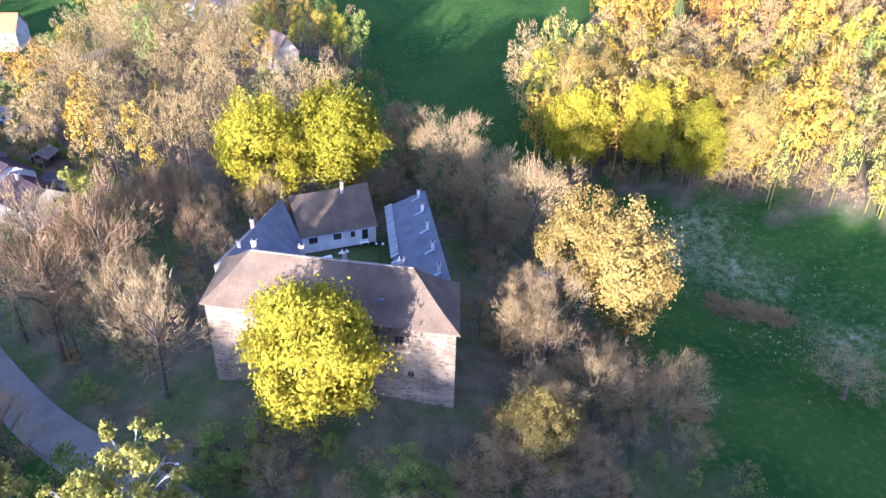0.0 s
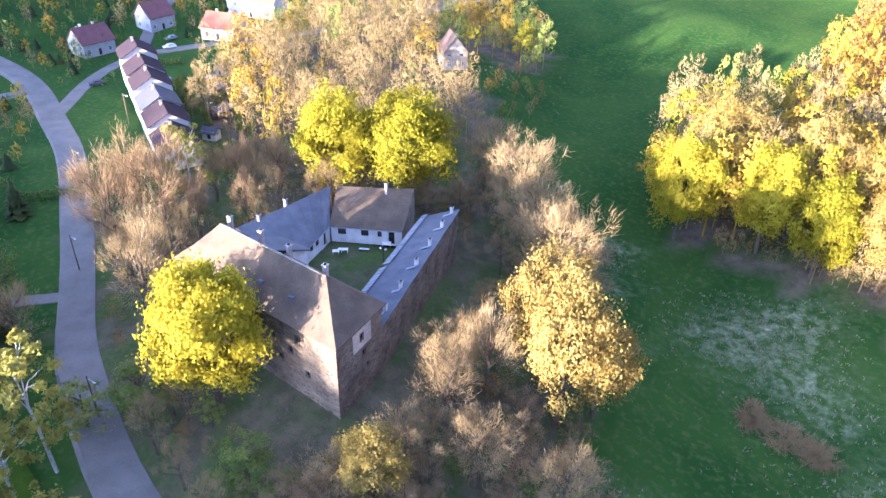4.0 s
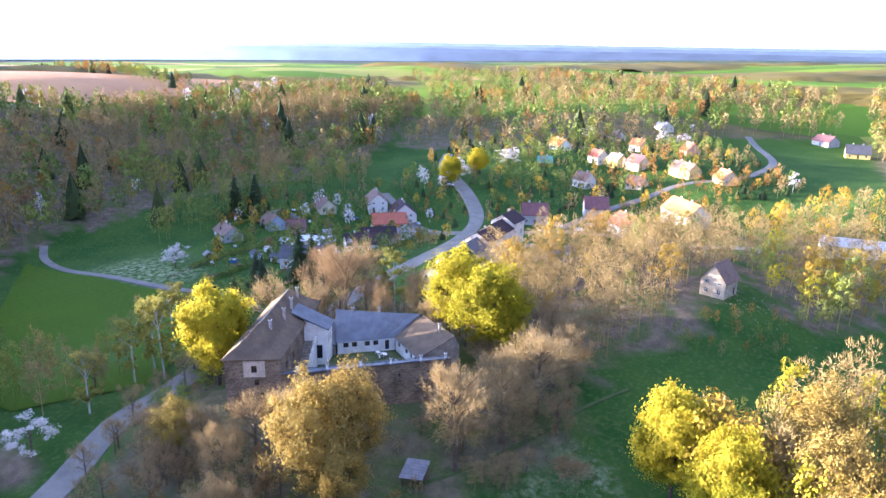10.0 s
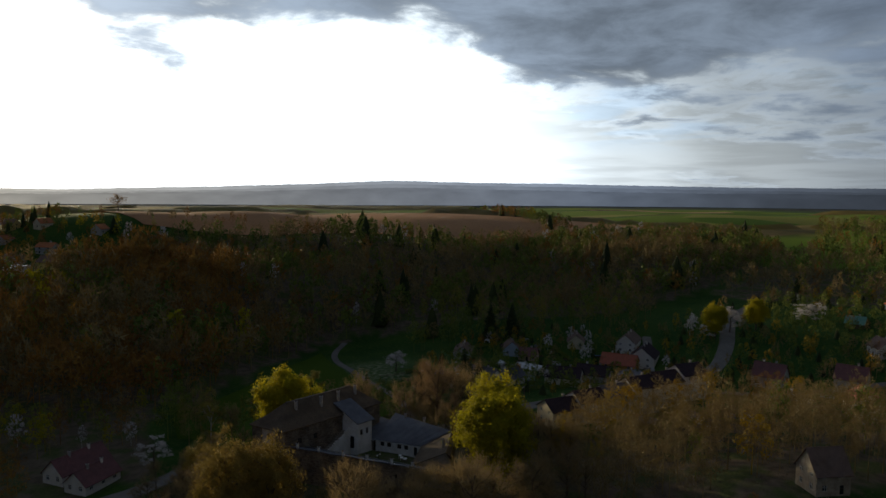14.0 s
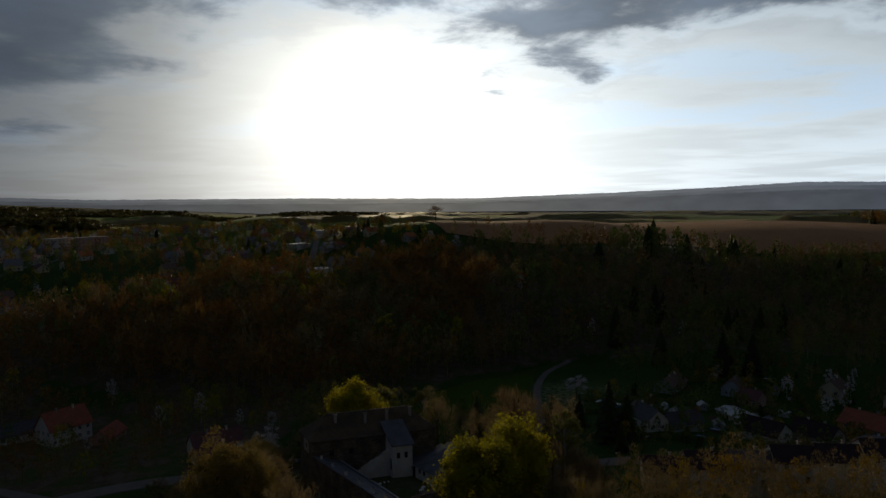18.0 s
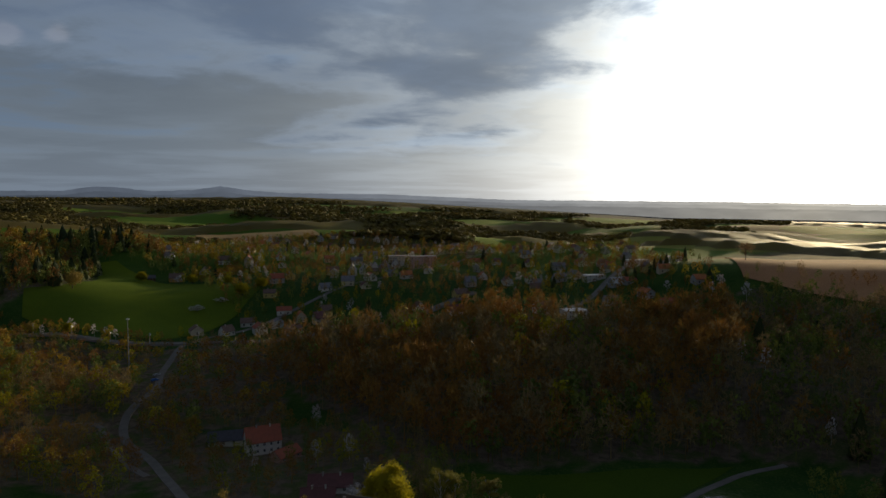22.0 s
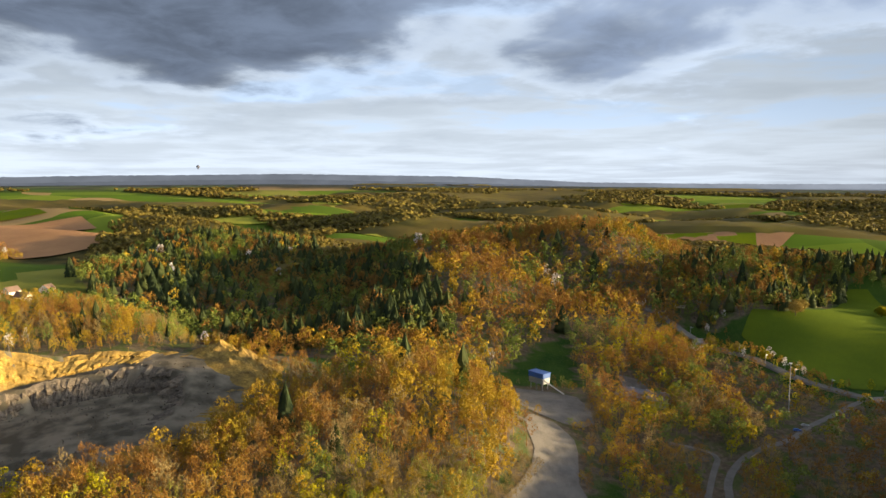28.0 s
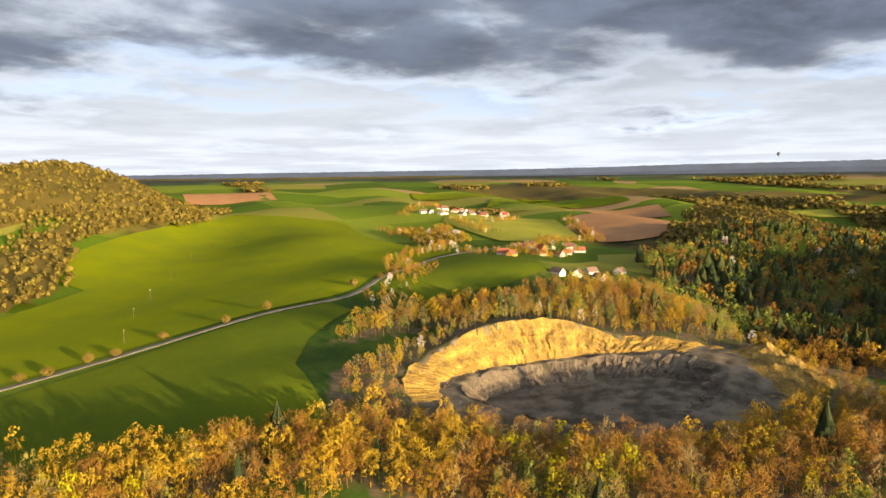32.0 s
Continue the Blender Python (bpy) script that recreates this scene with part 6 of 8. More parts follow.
MEADOW_TREES = [(176, -306, "maple", 11, 6), (168, -330, "maple", 10, 5.5), (196, -262, "blossom", 6, 6), (186, -286, "blossom", 5, 5), (292, -252, "budding", 13, 6), (296, -262, "budding", 12, 5.5), (298, -172, "budding", 11, 4.5), (274, -176, "budding", 9, 4.5),
                (246, -176, "maple", 8, 3.6), (254, -352, "blossom", 8, 5), (240, -349, "maple", 9, 4.4), (214, -352, "blossom", 7, 4.4), (205, -346, "maple", 8, 4.2), (282, -338, "maple", 10, 4.6)]
PLATEAU_TREES = [(107, 592), (118, 583), (141, 577), (156, 571), (226, 544), (345, 512), (366, 498), (404, 506), (262, 536), (190, 566)]
WORDS = {
    "maple": "broad maple in fresh bright yellow-green leaf", "budding": "tall tree with golden-beige opening buds", "bare": "leafless tree with a haze of pale tan twigs",
    "green": "young green broadleaf tree", "spruce": "dark green spruce with drooping boughs", "birch": "slender white-barked birch in pale leaf", "blossom": "fruit tree in white blossom", "brown": "bare tree with reddish-brown twigs",
}


def tree(kind, x, y, height, spread, variant=0, n=None, words=""):
    """A tree of its own, from the shared model of its kind."""
    key = (kind, variant)
    if key not in KINDS:
        KINDS[key] = grow(kind, 100 + variant * 7 + len(kind), 16, 6 if kind not in ("spruce", "birch") else 3.4, n or {"maple": 22000, "budding": 17000, "green": 3000, "bare": 2200, "brown": 3000, "spruce": 0, "birch": 5000, "blossom": 3000}[kind])
    trunk, crown = KINDS[key]
    name = {"maple": "maple_tree", "spruce": "spruce_tree", "birch": "birch_tree", "blossom": "blossom_tree", "bare": "bare_tree", "brown": "bare_tree", "budding": "budding_tree", "green": "broadleaf_tree"}[kind]
    t = new(name, trunk)
    wide = spread / (6 if kind not in ("spruce", "birch") else 3.4)
    t.matrix_world = pose(x, y, float(gz(x, y)), 0, 0, (x * 37 + y * 91) % 360) @ Matrix.Diagonal((wide, wide, height / 16, 1))
    tagged(t, words or WORDS[kind], "tree", "trees")
    c = new("crown", crown)
    c.parent = t
    return t


def low_tree(kind, seed, fine):
    """A light model for woods: verts and faces of a 1 m high tree with its stem; fine gives more and smaller blades."""
    rs = np.random.RandomState(seed)
    if kind == "spruce":
        return spruce_parts(seed, 1.0, .25, 16 if fine else 10, 9 if fine else 7)
    if fine is None:
        d = rs.normal(size=(18, 3)); d /= np.linalg.norm(d, axis=1)[:, None]
        c = d * [.34, .34, .3] * rs.uniform(.5, 1, (18, 1)) + [0, 0, .55]
        a = np.cross(d, rs.normal(size=(18, 3))); a /= np.linalg.norm(a, axis=1)[:, None]
        b = np.cross(d, a)
        s = rs.uniform(.11, .19, (18, 1))
        return np.stack([c - a * s - b * s * .5, c + a * s - b * s * .5, c + b * s], 1).reshape(-1, 3), np.arange(54).reshape(-1, 3)
    twigs = kind in ("bare", "brown")
    count = {2: 860, 1: 400, 0: 100}[int(fine)]
    nl = 15
    lz = np.linspace(.36, .93, nl) + rs.uniform(-.03, .03, nl)
    la = np.arange(nl) * 2.4 + rs.uniform(-.5, .5, nl)
    lr = .33 * np.sin(np.clip((lz - .26) / .74, 0, 1) ** .75 * math.pi) ** .7 * rs.uniform(.55, 1.05, nl)
    lobes = np.stack([np.cos(la) * lr, np.sin(la) * lr, lz], 1)
    who = rs.randint(0, nl, count)
    d = rs.normal(size=(count, 3)); d /= np.linalg.norm(d, axis=1)[:, None]
    c = lobes[who] + d * (rs.uniform(.07, .13, nl)[who] * rs.uniform(.75, 1.1, count))[:, None] * [1, 1, .8]
    out = c - [0, 0, .5]; out /= np.linalg.norm(out, axis=1)[:, None]
    out = out * .5 + d
    s = rs.uniform(.6, 1.2, (count, 1)) * {2: .018, 1: .026, 0: .058}[int(fine)]
    if twigs:
        a = out + rs.normal(size=(count, 3)) * .45 + [0, 0, .25]; a /= np.linalg.norm(a, axis=1)[:, None]
        b = np.cross(a, rs.normal(size=(count, 3))); b /= np.linalg.norm(b, axis=1)[:, None]
        w = {2: .005, 1: .0085, 0: .02}[int(fine)]
        q = np.stack([c - b * w - a * s * 1.2, c + b * w - a * s * 1.2, c + a * s * 2.2], 1).reshape(-1, 3)
        f = np.arange(count * 3).reshape(-1, 3)
    else:
        nrm = out + rs.normal(size=(count, 3)) * .4
        a = np.cross(nrm, rs.normal(size=(count, 3))); a /= np.linalg.norm(a, axis=1)[:, None]
        b = np.cross(nrm, a); b /= np.linalg.norm(b, axis=1)[:, None]
        q = np.stack([c - a * s * 1.2, c + a * s * .9 - b * s * .5, c + b * s * 1.3], 1).reshape(-1, 3)
        f = np.arange(count * 3).reshape(-1, 3)
    stems = [np.array([(-.014, -.01, -.05), (.014, -.01, -.05), (0, .014, -.05), (0, 0, .8)])]
    sf = [np.array([(0, 1, 3), (1, 2, 3), (2, 0, 3)])]
    if fine:
        for k in range(7):
            a0 = k * .9; base = np.array([0, 0, .34 + .04 * k]); tip = lobes[k]
            side = np.array([-math.sin(a0), math.cos(a0), 0]) * .006
            stems.append(np.array([base - side, base + side, tip])); sf.append(np.array([(0, 1, 2)]))
    n0 = len(q)
    for v, g in zip(stems, sf):
        f = np.concatenate([f, g + len(q)]); q = np.concatenate([q, v])
    return q, f


LOW = {}


def wood(name, poly, spacing, mixture, height, label, seed, clear=(), fine=False, broad=1.0, outside=None):
    """A wood inside an outline: one mesh per kind of tree, each tree with its own size, turn and tint."""
    rs = np.random.RandomState(seed)
    xs = np.arange(min(p[0] for p in poly), max(p[0] for p in poly), spacing)
    ys = np.arange(min(p[1] for p in poly), max(p[1] for p in poly), spacing)
    x, y = [g.ravel() for g in np.meshgrid(xs, ys)]
    x, y = x + rs.uniform(-.48, .48, len(x)) * spacing, y + rs.uniform(-.48, .48, len(y)) * spacing
    ok = within(poly, x, y)
    if outside:
        ok &= ~within(outside, x, y)
    for cx, cy, r in clear:
        ok &= (x - cx) ** 2 + (y - cy) ** 2 > r * r
    for cx, cy in ROAD_POINTS:
        ok &= (x - cx) ** 2 + (y - cy) ** 2 > 5.0 ** 2
    qa, qc = quarry_place(x, y)
    ok &= np.hypot(qa, qc) > 1.03
    x, y = x[ok], y[ok]
    kinds = list(mixture)
    p = np.array([mixture[k] for k in kinds], float)
    base = rs.choice(len(kinds), len(x), p=p / p.sum())
    # kinds gather in groves
    grove = np.sin(x / 23 + seed) + np.sin(y / 19 + seed * 2) + np.sin((x + y) / 41)
    order = np.argsort(np.argsort(grove + rs.normal(0, .8, len(x)))) / max(1, len(x))
    cum = np.cumsum(p / p.sum())
    groved = np.searchsorted(cum, np.clip(order, 0, .9999))
    pick = np.where(rs.uniform(size=len(x)) < .6, groved, base)
    z = gz(x, y)
    for k, kind in enumerate(kinds):
        sel = np.where(pick == k)[0]
        if not len(sel):
            continue
        V, F, T, nv = [], [], [], 0
        for var in range(5):
            if (kind, var, fine) not in LOW:
                LOW[kind, var, fine] = low_tree(kind, var * 13 + len(kind), fine)
            bv, bf = LOW[kind, var, fine]
            who = sel[var::5]
            if not len(who):
                continue
            m = len(who)
            h = height * rs.uniform(.66, 1.3, m) * (.88 if kind == "spruce" else 1)
            w = h * rs.uniform(.55, .85, m) * (1.25 if kind == "spruce" else 1) * broad
            if kind == "birch":
                w *= .65
            a = rs.uniform(0, 6.28, m)
            X = bv[None, :, 0] * w[:, None]; Y = bv[None, :, 1] * w[:, None]; Zz = bv[None, :, 2] * h[:, None]
            ca, sa = np.cos(a)[:, None], np.sin(a)[:, None]
            pts = np.stack([X * ca - Y * sa + x[who][:, None], X * sa + Y * ca + y[who][:, None], Zz + z[who][:, None]], -1)
            V.append(pts.reshape(-1, 3)); F.append((bf[None] + (np.arange(m) * len(bv))[:, None, None] + nv).reshape(-1, 3))
            T.append(np.repeat(rs.uniform(0, 1, m), len(bv))); nv += m * len(bv)
        V, F, T = np.concatenate(V), np.concatenate(F), np.concatenate(T)
        me = mesh_from(name, V, F, WOODS["canopy" if fine is None else kind])
        me.attributes.new("tint", "FLOAT", "POINT").data.foreach_set("value", T.astype(np.float32))
        tagged(new(name, me), f"{label}, its {kind_word(kind)}", "wood", kind="stuff")


def kind_word(kind):
    return {"maple": "yellow-green maples", "budding": "golden budding trees", "bare": "leafless tan trees", "green": "fresh green trees", "spruce": "dark spruces", "birch": "pale birches", "blossom": "white blossom trees", "brown": "reddish-brown bare trees"}[kind]


ROAD_POINTS = []
SHED_CLEARING = [(17.8, 107, 6.5), (22, 101, 6), (26, 95, 5)]
for ob in list(scene.objects):
    if ob.name.startswith(("road_", "path_")):
        me = ob.data
        step = 6 if len(me.vertices) < 3000 else 12
        ROAD_POINTS += [tuple((me.vertices[i + 1].co + me.vertices[i + 4].co).xy / 2) for i in range(0, len(me.vertices) - 5, step)]


def build_trees():
    # the trees round the castle, one by one
    tree("maple", -14.0, 65.2, 23.0, 6.9, 0, 32000, "large round maple in glowing yellow-green leaf before the keep")
    tree("maple", -18.6, 127.0, 23.5, 8.4, 1, 28000, "tall maple in bright yellow-green leaf behind the courtyard")
    tree("maple", -32.0, 121.0, 23.5, 7.6, 2, 26000)
    tree("budding", 22.0, 94.5, 24.5, 6.0, 0, 19000, "tall many-stemmed tree with golden-beige buds by the meadow")
    tree("budding", 27.0, 88.0, 25.0, 6.6, 1, 19000)
    tree("budding", 31.0, 92.5, 18.0, 5.0, 0)
    tree("bare", 2.6, 133.0, 20.0, 8.0, 2, 5000)
    tree("bare", 10.0, 124.0, 18.5, 7.0, 3, 5000)
    tree("bare", 17.5, 114.0, 22.0, 6.8, 2)
    tree("bare", -6.0, 142.0, 16.5, 6.0, 3)
    tree("bare", 14.7, 77.0, 14.5, 4.6, 1)
    tree("bare", 17.6, 85.0, 17.0, 4.6, 0)
    tree("budding", 12.0, 62.6, 12.0, 4.4, 1, words="small tree with golden-yellow leaf buds below the keep")
    tree("bare", 21.5, 72.5, 13.5, 4.6, 2)
    tree("bare", 32.5, 73.5, 13.0, 4.4, 3)
    tree("bare", 14.0, 68.0, 11.0, 4.0, 3)
    tree("bare", 9.0, 60.0, 9.0, 3.4, 2)
    tree("bare", 13.0, 81.5, 13.0, 4.2, 2)
    tree("bare", 12.5, 89.5, 12.0, 3.6, 3)
    tree("birch", -28.5, 49.5, 22.0, 4.4, 0)
    tree("birch", -33.0, 46.0, 19.0, 4.0, 1)
    tree("spruce", -56.0, 62.0, 18.0, 4.4, 0)
    tree("spruce", -60.0, 56.0, 14.0, 3.6, 0)
    for x, y, h, s in ((-56.5, 86, 24, 6.6), (-50, 92, 26, 7.0), (-64, 90, 22, 6.0), (-44, 84, 18, 5.0), (-36, 74, 20, 5.2), (-62, 98, 22, 6)):
        tree("brown" if h > 23 else "bare", x, y, h, s, int(h) % 2)
    tree("birch", -57, 106, 19, 4.6, 1)
    for x, y, h, r, v, kind in ((31, 150, 23, 6.6, 0, "maple"), (46.7, 152, 23, 6.0, 1, "maple"), (57, 147, 21, 5.4, 2, "maple"), (38, 158, 20, 5.0, 0, "budding"), (40, 168, 22, 6.2, 1, "budding"), (53, 164, 25, 6.2, 0, "budding"), (34, 174, 22, 5.8, 1, "budding"), (68, 147, 22, 5.6, 0, "budding"), (64, 158, 24, 5.8, 1, "budding")):
        tree(kind, x, y, h, r, v)
    for k, (x, y, kind, h, r) in enumerate(MEADOW_TREES):
        tree(kind, x, y, h, r, 1)
    for k, (x, y) in enumerate(PLATEAU_TREES):
        tree("budding", x, y, 6 + k % 3, 3.2 + .4 * (k % 2), 1, words="small round tree beside the country road")
    wood("hamlet_copse", [(735, 555), (800, 612), (835, 700), (805, 745), (765, 690), (720, 600)], 9, {"brown": 4, "budding": 3, "blossom": .4}, 12, "brown copse beside the hamlet", 45, broad=1.2)
    tree("bare", 62.5, 83, 7.5, 5.4, 1, words="broad leafless bush standing alone on the meadow")
    # shrubs and thin bare trees on the castle slope
    rnd = random.Random(8)
    keep_out = [(KEEP_A + KU * s + KN * d) for s in (0, 8, 16, 24, 32) for d in (0, 6)] + [Vector(p) for p in ((-12, 95), (-15, 104), (-5, 92), (-4, 104), (-20, 98), (-26, 96), (-26, 105), (-18, 112), (-8, 110), (-30, 90), (-14, 86), (-5, 84), (0, 96), (-3, 112))]
    made = 0
    while made < 150:
        x, y = rnd.uniform(-75, 46), rnd.uniform(44, 150)
        if not within(WOOD_CASTLE, x, y) or any((Vector((x, y)) - p).length < 9 for p in keep_out) or any((x - a) ** 2 + (y - b) ** 2 < 25 for a, b in ROAD_POINTS):
            continue
        made += 1
        low = y < 72
        kind, h, r, v = rnd.choice(["bare", "bare", "brown", "green" if low else "bare"]), rnd.uniform(4, 10) if low or x > -20 else rnd.uniform(7, 15), rnd.uniform(1.8, 3.6), rnd.randint(0, 1)
        if not any(math.hypot(x - a, y - b) < c + r for a, b, c in SHED_CLEARING):
            tree(kind, x, y, h, r, v)
    for x, y, h in ((-97, 76, 19), (-101, 80, 16), (-94, 80, 15), (-82, 66, 15), (-90, 90, 9), (-96, 62, 12), (-190, 40, 20), (-199, 48, 18)):
        tree("spruce", x, y, h, h * .27, 0)
    for x, y in ((-262, 182), (-310, 292), (-338, 250), (-300, 300), (-222, 140), (-120, 30)):
        tree("blossom", x, y, 9, 5, 0)
    # woods
    wood("wood_castle_edge", WOOD_CHAPEL, 6.2, {"bare": 9, "budding": 1.2, "brown": .3, "maple": .3, "green": .3}, 15, "spring wood between castle and ruined house", 1, [(-43, 195, 10), (-37, 187, 8), (-32, 180, 6)], fine=2)
    castle = [(-12 + dx, 92 + dy, 9) for dx in (-16, -8, 0, 8, 14) for dy in (-18, -9, 0, 9, 18)] + [(-30, 80, 9), (-27, 92, 9), (-26, 104, 8), (-18, 116, 9), (0, 76, 9)] + SHED_CLEARING
    wood("castle_brush", WOOD_CASTLE, 5.4, {"bare": 6, "brown": 1.4, "green": 1.6}, 4.2, "leafless brush covering the castle slope", 43, castle, fine=True, broad=1.3)
    wood("wood_north", WOOD_NORTH, 6.0, {"bare": 5, "budding": 2, "maple": 1, "green": 2}, 12, "scrubby wood behind the ruined house", 2, [(-43, 195, 10), (-37, 187, 8), (-32, 180, 6)], fine=2)
    east = {"budding": 4.4, "brown": 5, "bare": 1.6, "spruce": .12, "birch": .8, "maple": .5, "green": .12}
    edge = [(20, 140), (85, 125), (118, 98), (140, 110), (120, 190), (40, 215), (20, 190)]
    wood("wood_east_edge", [p for p in edge], 5.4, {"birch": 1.6, "bare": 4, "budding": 2.4, "maple": 1.2, "green": .3}, 18, "sunlit edge of the mixed wood by the meadow", 31, [(118, 72, 18), (122, 90, 14)], fine=2, outside=[(20, 140), (20, 152), (30, 152), (49, 150), (85, 131), (112, 104), (118, 98), (85, 125)])
    wood("wood_east", WOOD_EAST, 6.2, east, 17.5, "sunlit mixed wood on the hill before the quarry", 3, [(170, 46, 18), (140, 62, 20), (118, 76, 18), (195, 42, 8), (120, 92, 10)], fine=True, outside=edge)
    wood("wood_west", WOOD_WEST, 7.2, {"bare": 5, "brown": 1, "green": 4.2, "spruce": .25, "birch": .8, "blossom": .12}, 14, "dim mixed wood on the western slope", 4)
    wood("wood_south", WOOD_SOUTH, 7.0, {"brown": 5, "bare": 3, "green": 1, "maple": .25}, 18, "shaded wood below the town", 5, [(-92, -214, 17), (-94, -196, 13), (-70, -236, 12), (52, -226, 9), (50, -214, 8)])
    wood("wood_valley", WOOD_VALLEY, 7.4, {"brown": 4, "budding": 2, "maple": 1.5, "green": 2, "bare": 1, "blossom": .1}, 13, "wooded valley by the quarry road", 6, [(232, 12, 27), (205, 18, 18), (170, 44, 20), (140, 58, 20), (118, 72, 18), (236, -60, 18), (215, -57, 10), (146, -44, 9)], fine=True, broad=1.2)
    north_slope = [(330, 30), (420, 10), (520, 0), (640, 0), (660, 60), (520, 110), (470, 170), (430, 230), (380, 215), (340, 150)]
    wood("wood_hill", WOOD_HILL, 8.8, {"brown": 6.4, "spruce": .12, "budding": 2.6, "green": 1.6, "birch": .5, "blossom": .04}, 15, "wooded hill beyond the valley", 7, broad=1.25, outside=north_slope)
    wood("wood_hill_north", north_slope, 8.2, {"spruce": 3, "brown": 2, "green": 3}, 15, "dark mixed wood on the hill's shaded slope", 39, broad=1.25)
    wood("wood_conifer", WOOD_CONIFER, 7.0, {"spruce": 1.6, "green": 4.4, "brown": 2, "budding": .5}, 14, "dark conifer hill above the sunlit meadow", 41, broad=1.05)
    wood("wood_vale", WOOD_VALE, 11, {"green": 3, "brown": 2, "spruce": 3, "budding": .5, "blossom": .06}, 14, "shaded mixed wood in the vale behind the quarry", 42, broad=1.35)
    wood("wood_rim", WOOD_RIM, 6.2, {"brown": 3.4, "spruce": .25, "budding": 3, "bare": 2, "green": 1, "blossom": .05}, 14, "wood along the quarry's far rim", 8, fine=True)
    rim = [(QUARRY[0] + (a * .511 + c * .86), QUARRY[1] + (-a * .86 + c * .511)) for a, c in ((math.cos(t) * (118 if math.cos(t) > 0 else 96), math.sin(t) * 62) for t in np.arange(0, 6.28, .2))]
    grown = lambda k: [(QUARRY[0] + (x - QUARRY[0]) * k, QUARRY[1] + (y - QUARRY[1]) * k) for x, y in rim]
    wood("quarry_rim_scrub", grown(1.34), 6.4, {"brown": 3, "budding": 3, "bare": 2, "birch": 1, "blossom": .08}, 9, "golden scrub round the quarry's rim", 36, fine=True, outside=grown(1.05))
    wood("wood_plateau", WOOD_PLATEAU, 12.5, {"brown": 1, "spruce": .2, "green": 3.5, "bare": 4, "birch": 1}, 14, "wood on the western plateau", 9)
    wood("wood_behind_village", [(-300, 425), (-160, 340), (-120, 350), (-30, 345), (10, 420), (-30, 470), (40, 500), (20, 640), (-120, 760), (-320, 720), (-480, 560)], 11, {"brown": 1, "spruce": .15, "green": 4, "bare": 4, "budding": 1.5}, 13, "mixed wood behind the farm works", 32)
    wood("wood_rail", WOOD_RAIL, 7.4, {"brown": 5, "bare": 2, "green": 2, "budding": 1, "maple": .5}, 9, "shaded scrub below the railway", 14, [(146, -104, 9), (173, -122, 7)], broad=1.4)
    wood("yard_scrub", WOOD_YARD, 5.2, {"bare": 3, "budding": 3, "green": 2, "brown": 2}, 6, "scrub between the gravel yards", 40, [(232, 14, 26), (205, 18, 18), (216, 30, 12), (252, 10, 14), (170, 44, 18), (185, 40, 14), (150, 54, 16), (125, 70, 22)], fine=True, broad=1.2)
    wood("meadow_scrub", [(37, 155), (62, 154), (80, 146), (100, 128), (122, 102), (152, 68), (146, 60), (112, 99), (90, 129), (73, 142), (60, 147), (48, 149), (36, 150)], 2.5, {"bare": 1}, 4.4, "belt of leafless brush along the meadow", 38, fine=True, broad=1.2)
    wood("wood_gap", [(30, 350), (90, 350), (96, 400), (60, 440), (10, 450), (-10, 420)], 6.4, east, 15, "mixed wood closing the gap above the meadow", 37, fine=True)
    wood("wood_manor", [(-30, -6), (0, -34), (24, -58), (60, -62), (96, -44), (104, -10), (92, 14), (70, 28), (44, 30), (4, 34), (-6, 18), (-20, 2)], 7.0, {"brown": 4, "bare": 3, "green": 3, "maple": 1.2, "blossom": .2}, 10, "trees and scrub round the manor", 33, [(60, -32, 17), (78, -38, 15), (46, -22, 12), (18, 27, 12), (16, 17, 13), (28, 22, 8)], fine=True)
    wood("wood_field_edge", [(-36, 44), (-18, 40), (-8, 20), (-26, 4), (-34, 8), (-24, 24), (-46, 50), (-66, 68), (-74, 64), (-58, 52)], 4.6, {"green": 3.4, "birch": 1.2, "bare": 4}, 14, "belt of young trees between field and road", 15, fine=2)
    wood("wood_field_scrub", [(-28, 178), (-12, 164), (-16, 200), (-30, 236), (-60, 262), (-70, 250), (-44, 226), (-30, 206)], 4.6, {"brown": 2, "green": 3, "bare": 3}, 4.5, "low scrub along the green field", 16, [(-43, 195, 10), (-37, 187, 8), (-32, 180, 6)], fine=True)
    wood("wood_willow", [(-170, 34), (-150, 8), (-200, 4), (-230, 40), (-262, 78), (-274, 100), (-236, 100), (-216, 60)], 8.4, {"green": 7, "birch": 3, "spruce": .5, "bare": 2}, 14, "pale green willows below the slope", 17, fine=True, broad=1.1)
    wood("works_belt", [(-130, 262), (-96, 246), (-60, 300), (-40, 330), (-70, 345), (-120, 335)], 6.5, {"bare": 4, "budding": 3, "green": 2, "maple": 1}, 11, "belt of trees round the farm works", 34, [(-73, 272, 14), (-85, 258, 10), (-62, 290, 10), (-98, 312, 20)], fine=True)
    # gardens and town trees
    gardens = [(-215, 30), (-110, 40), (-92, 90), (-130, 126), (-160, 300), (-340, 330), (-330, 160), (-240, 120)]
    wood("garden_trees_village", gardens, 8.2, {"green": 6, "blossom": .5, "bare": 3, "budding": 2, "brown": 2}, 7.5, "garden trees among village houses", 10)
    wood("garden_shrubs", gardens, 6.4, {"green": 6, "spruce": 1.6, "brown": 1}, 3.2, "garden shrubs and bushes among village houses", 35, broad=1.4)
    town = [(-200, -230), (-110, -250), (40, -250), (130, -225), (200, -300), (330, -420), (330, -760), (-200, -760)]
    wood("garden_trees_town", town, 10.5, {"brown": 4, "green": 4, "budding": 2, "maple": .8, "blossom": .5, "spruce": .25}, 9.5, "garden trees among town houses", 11)
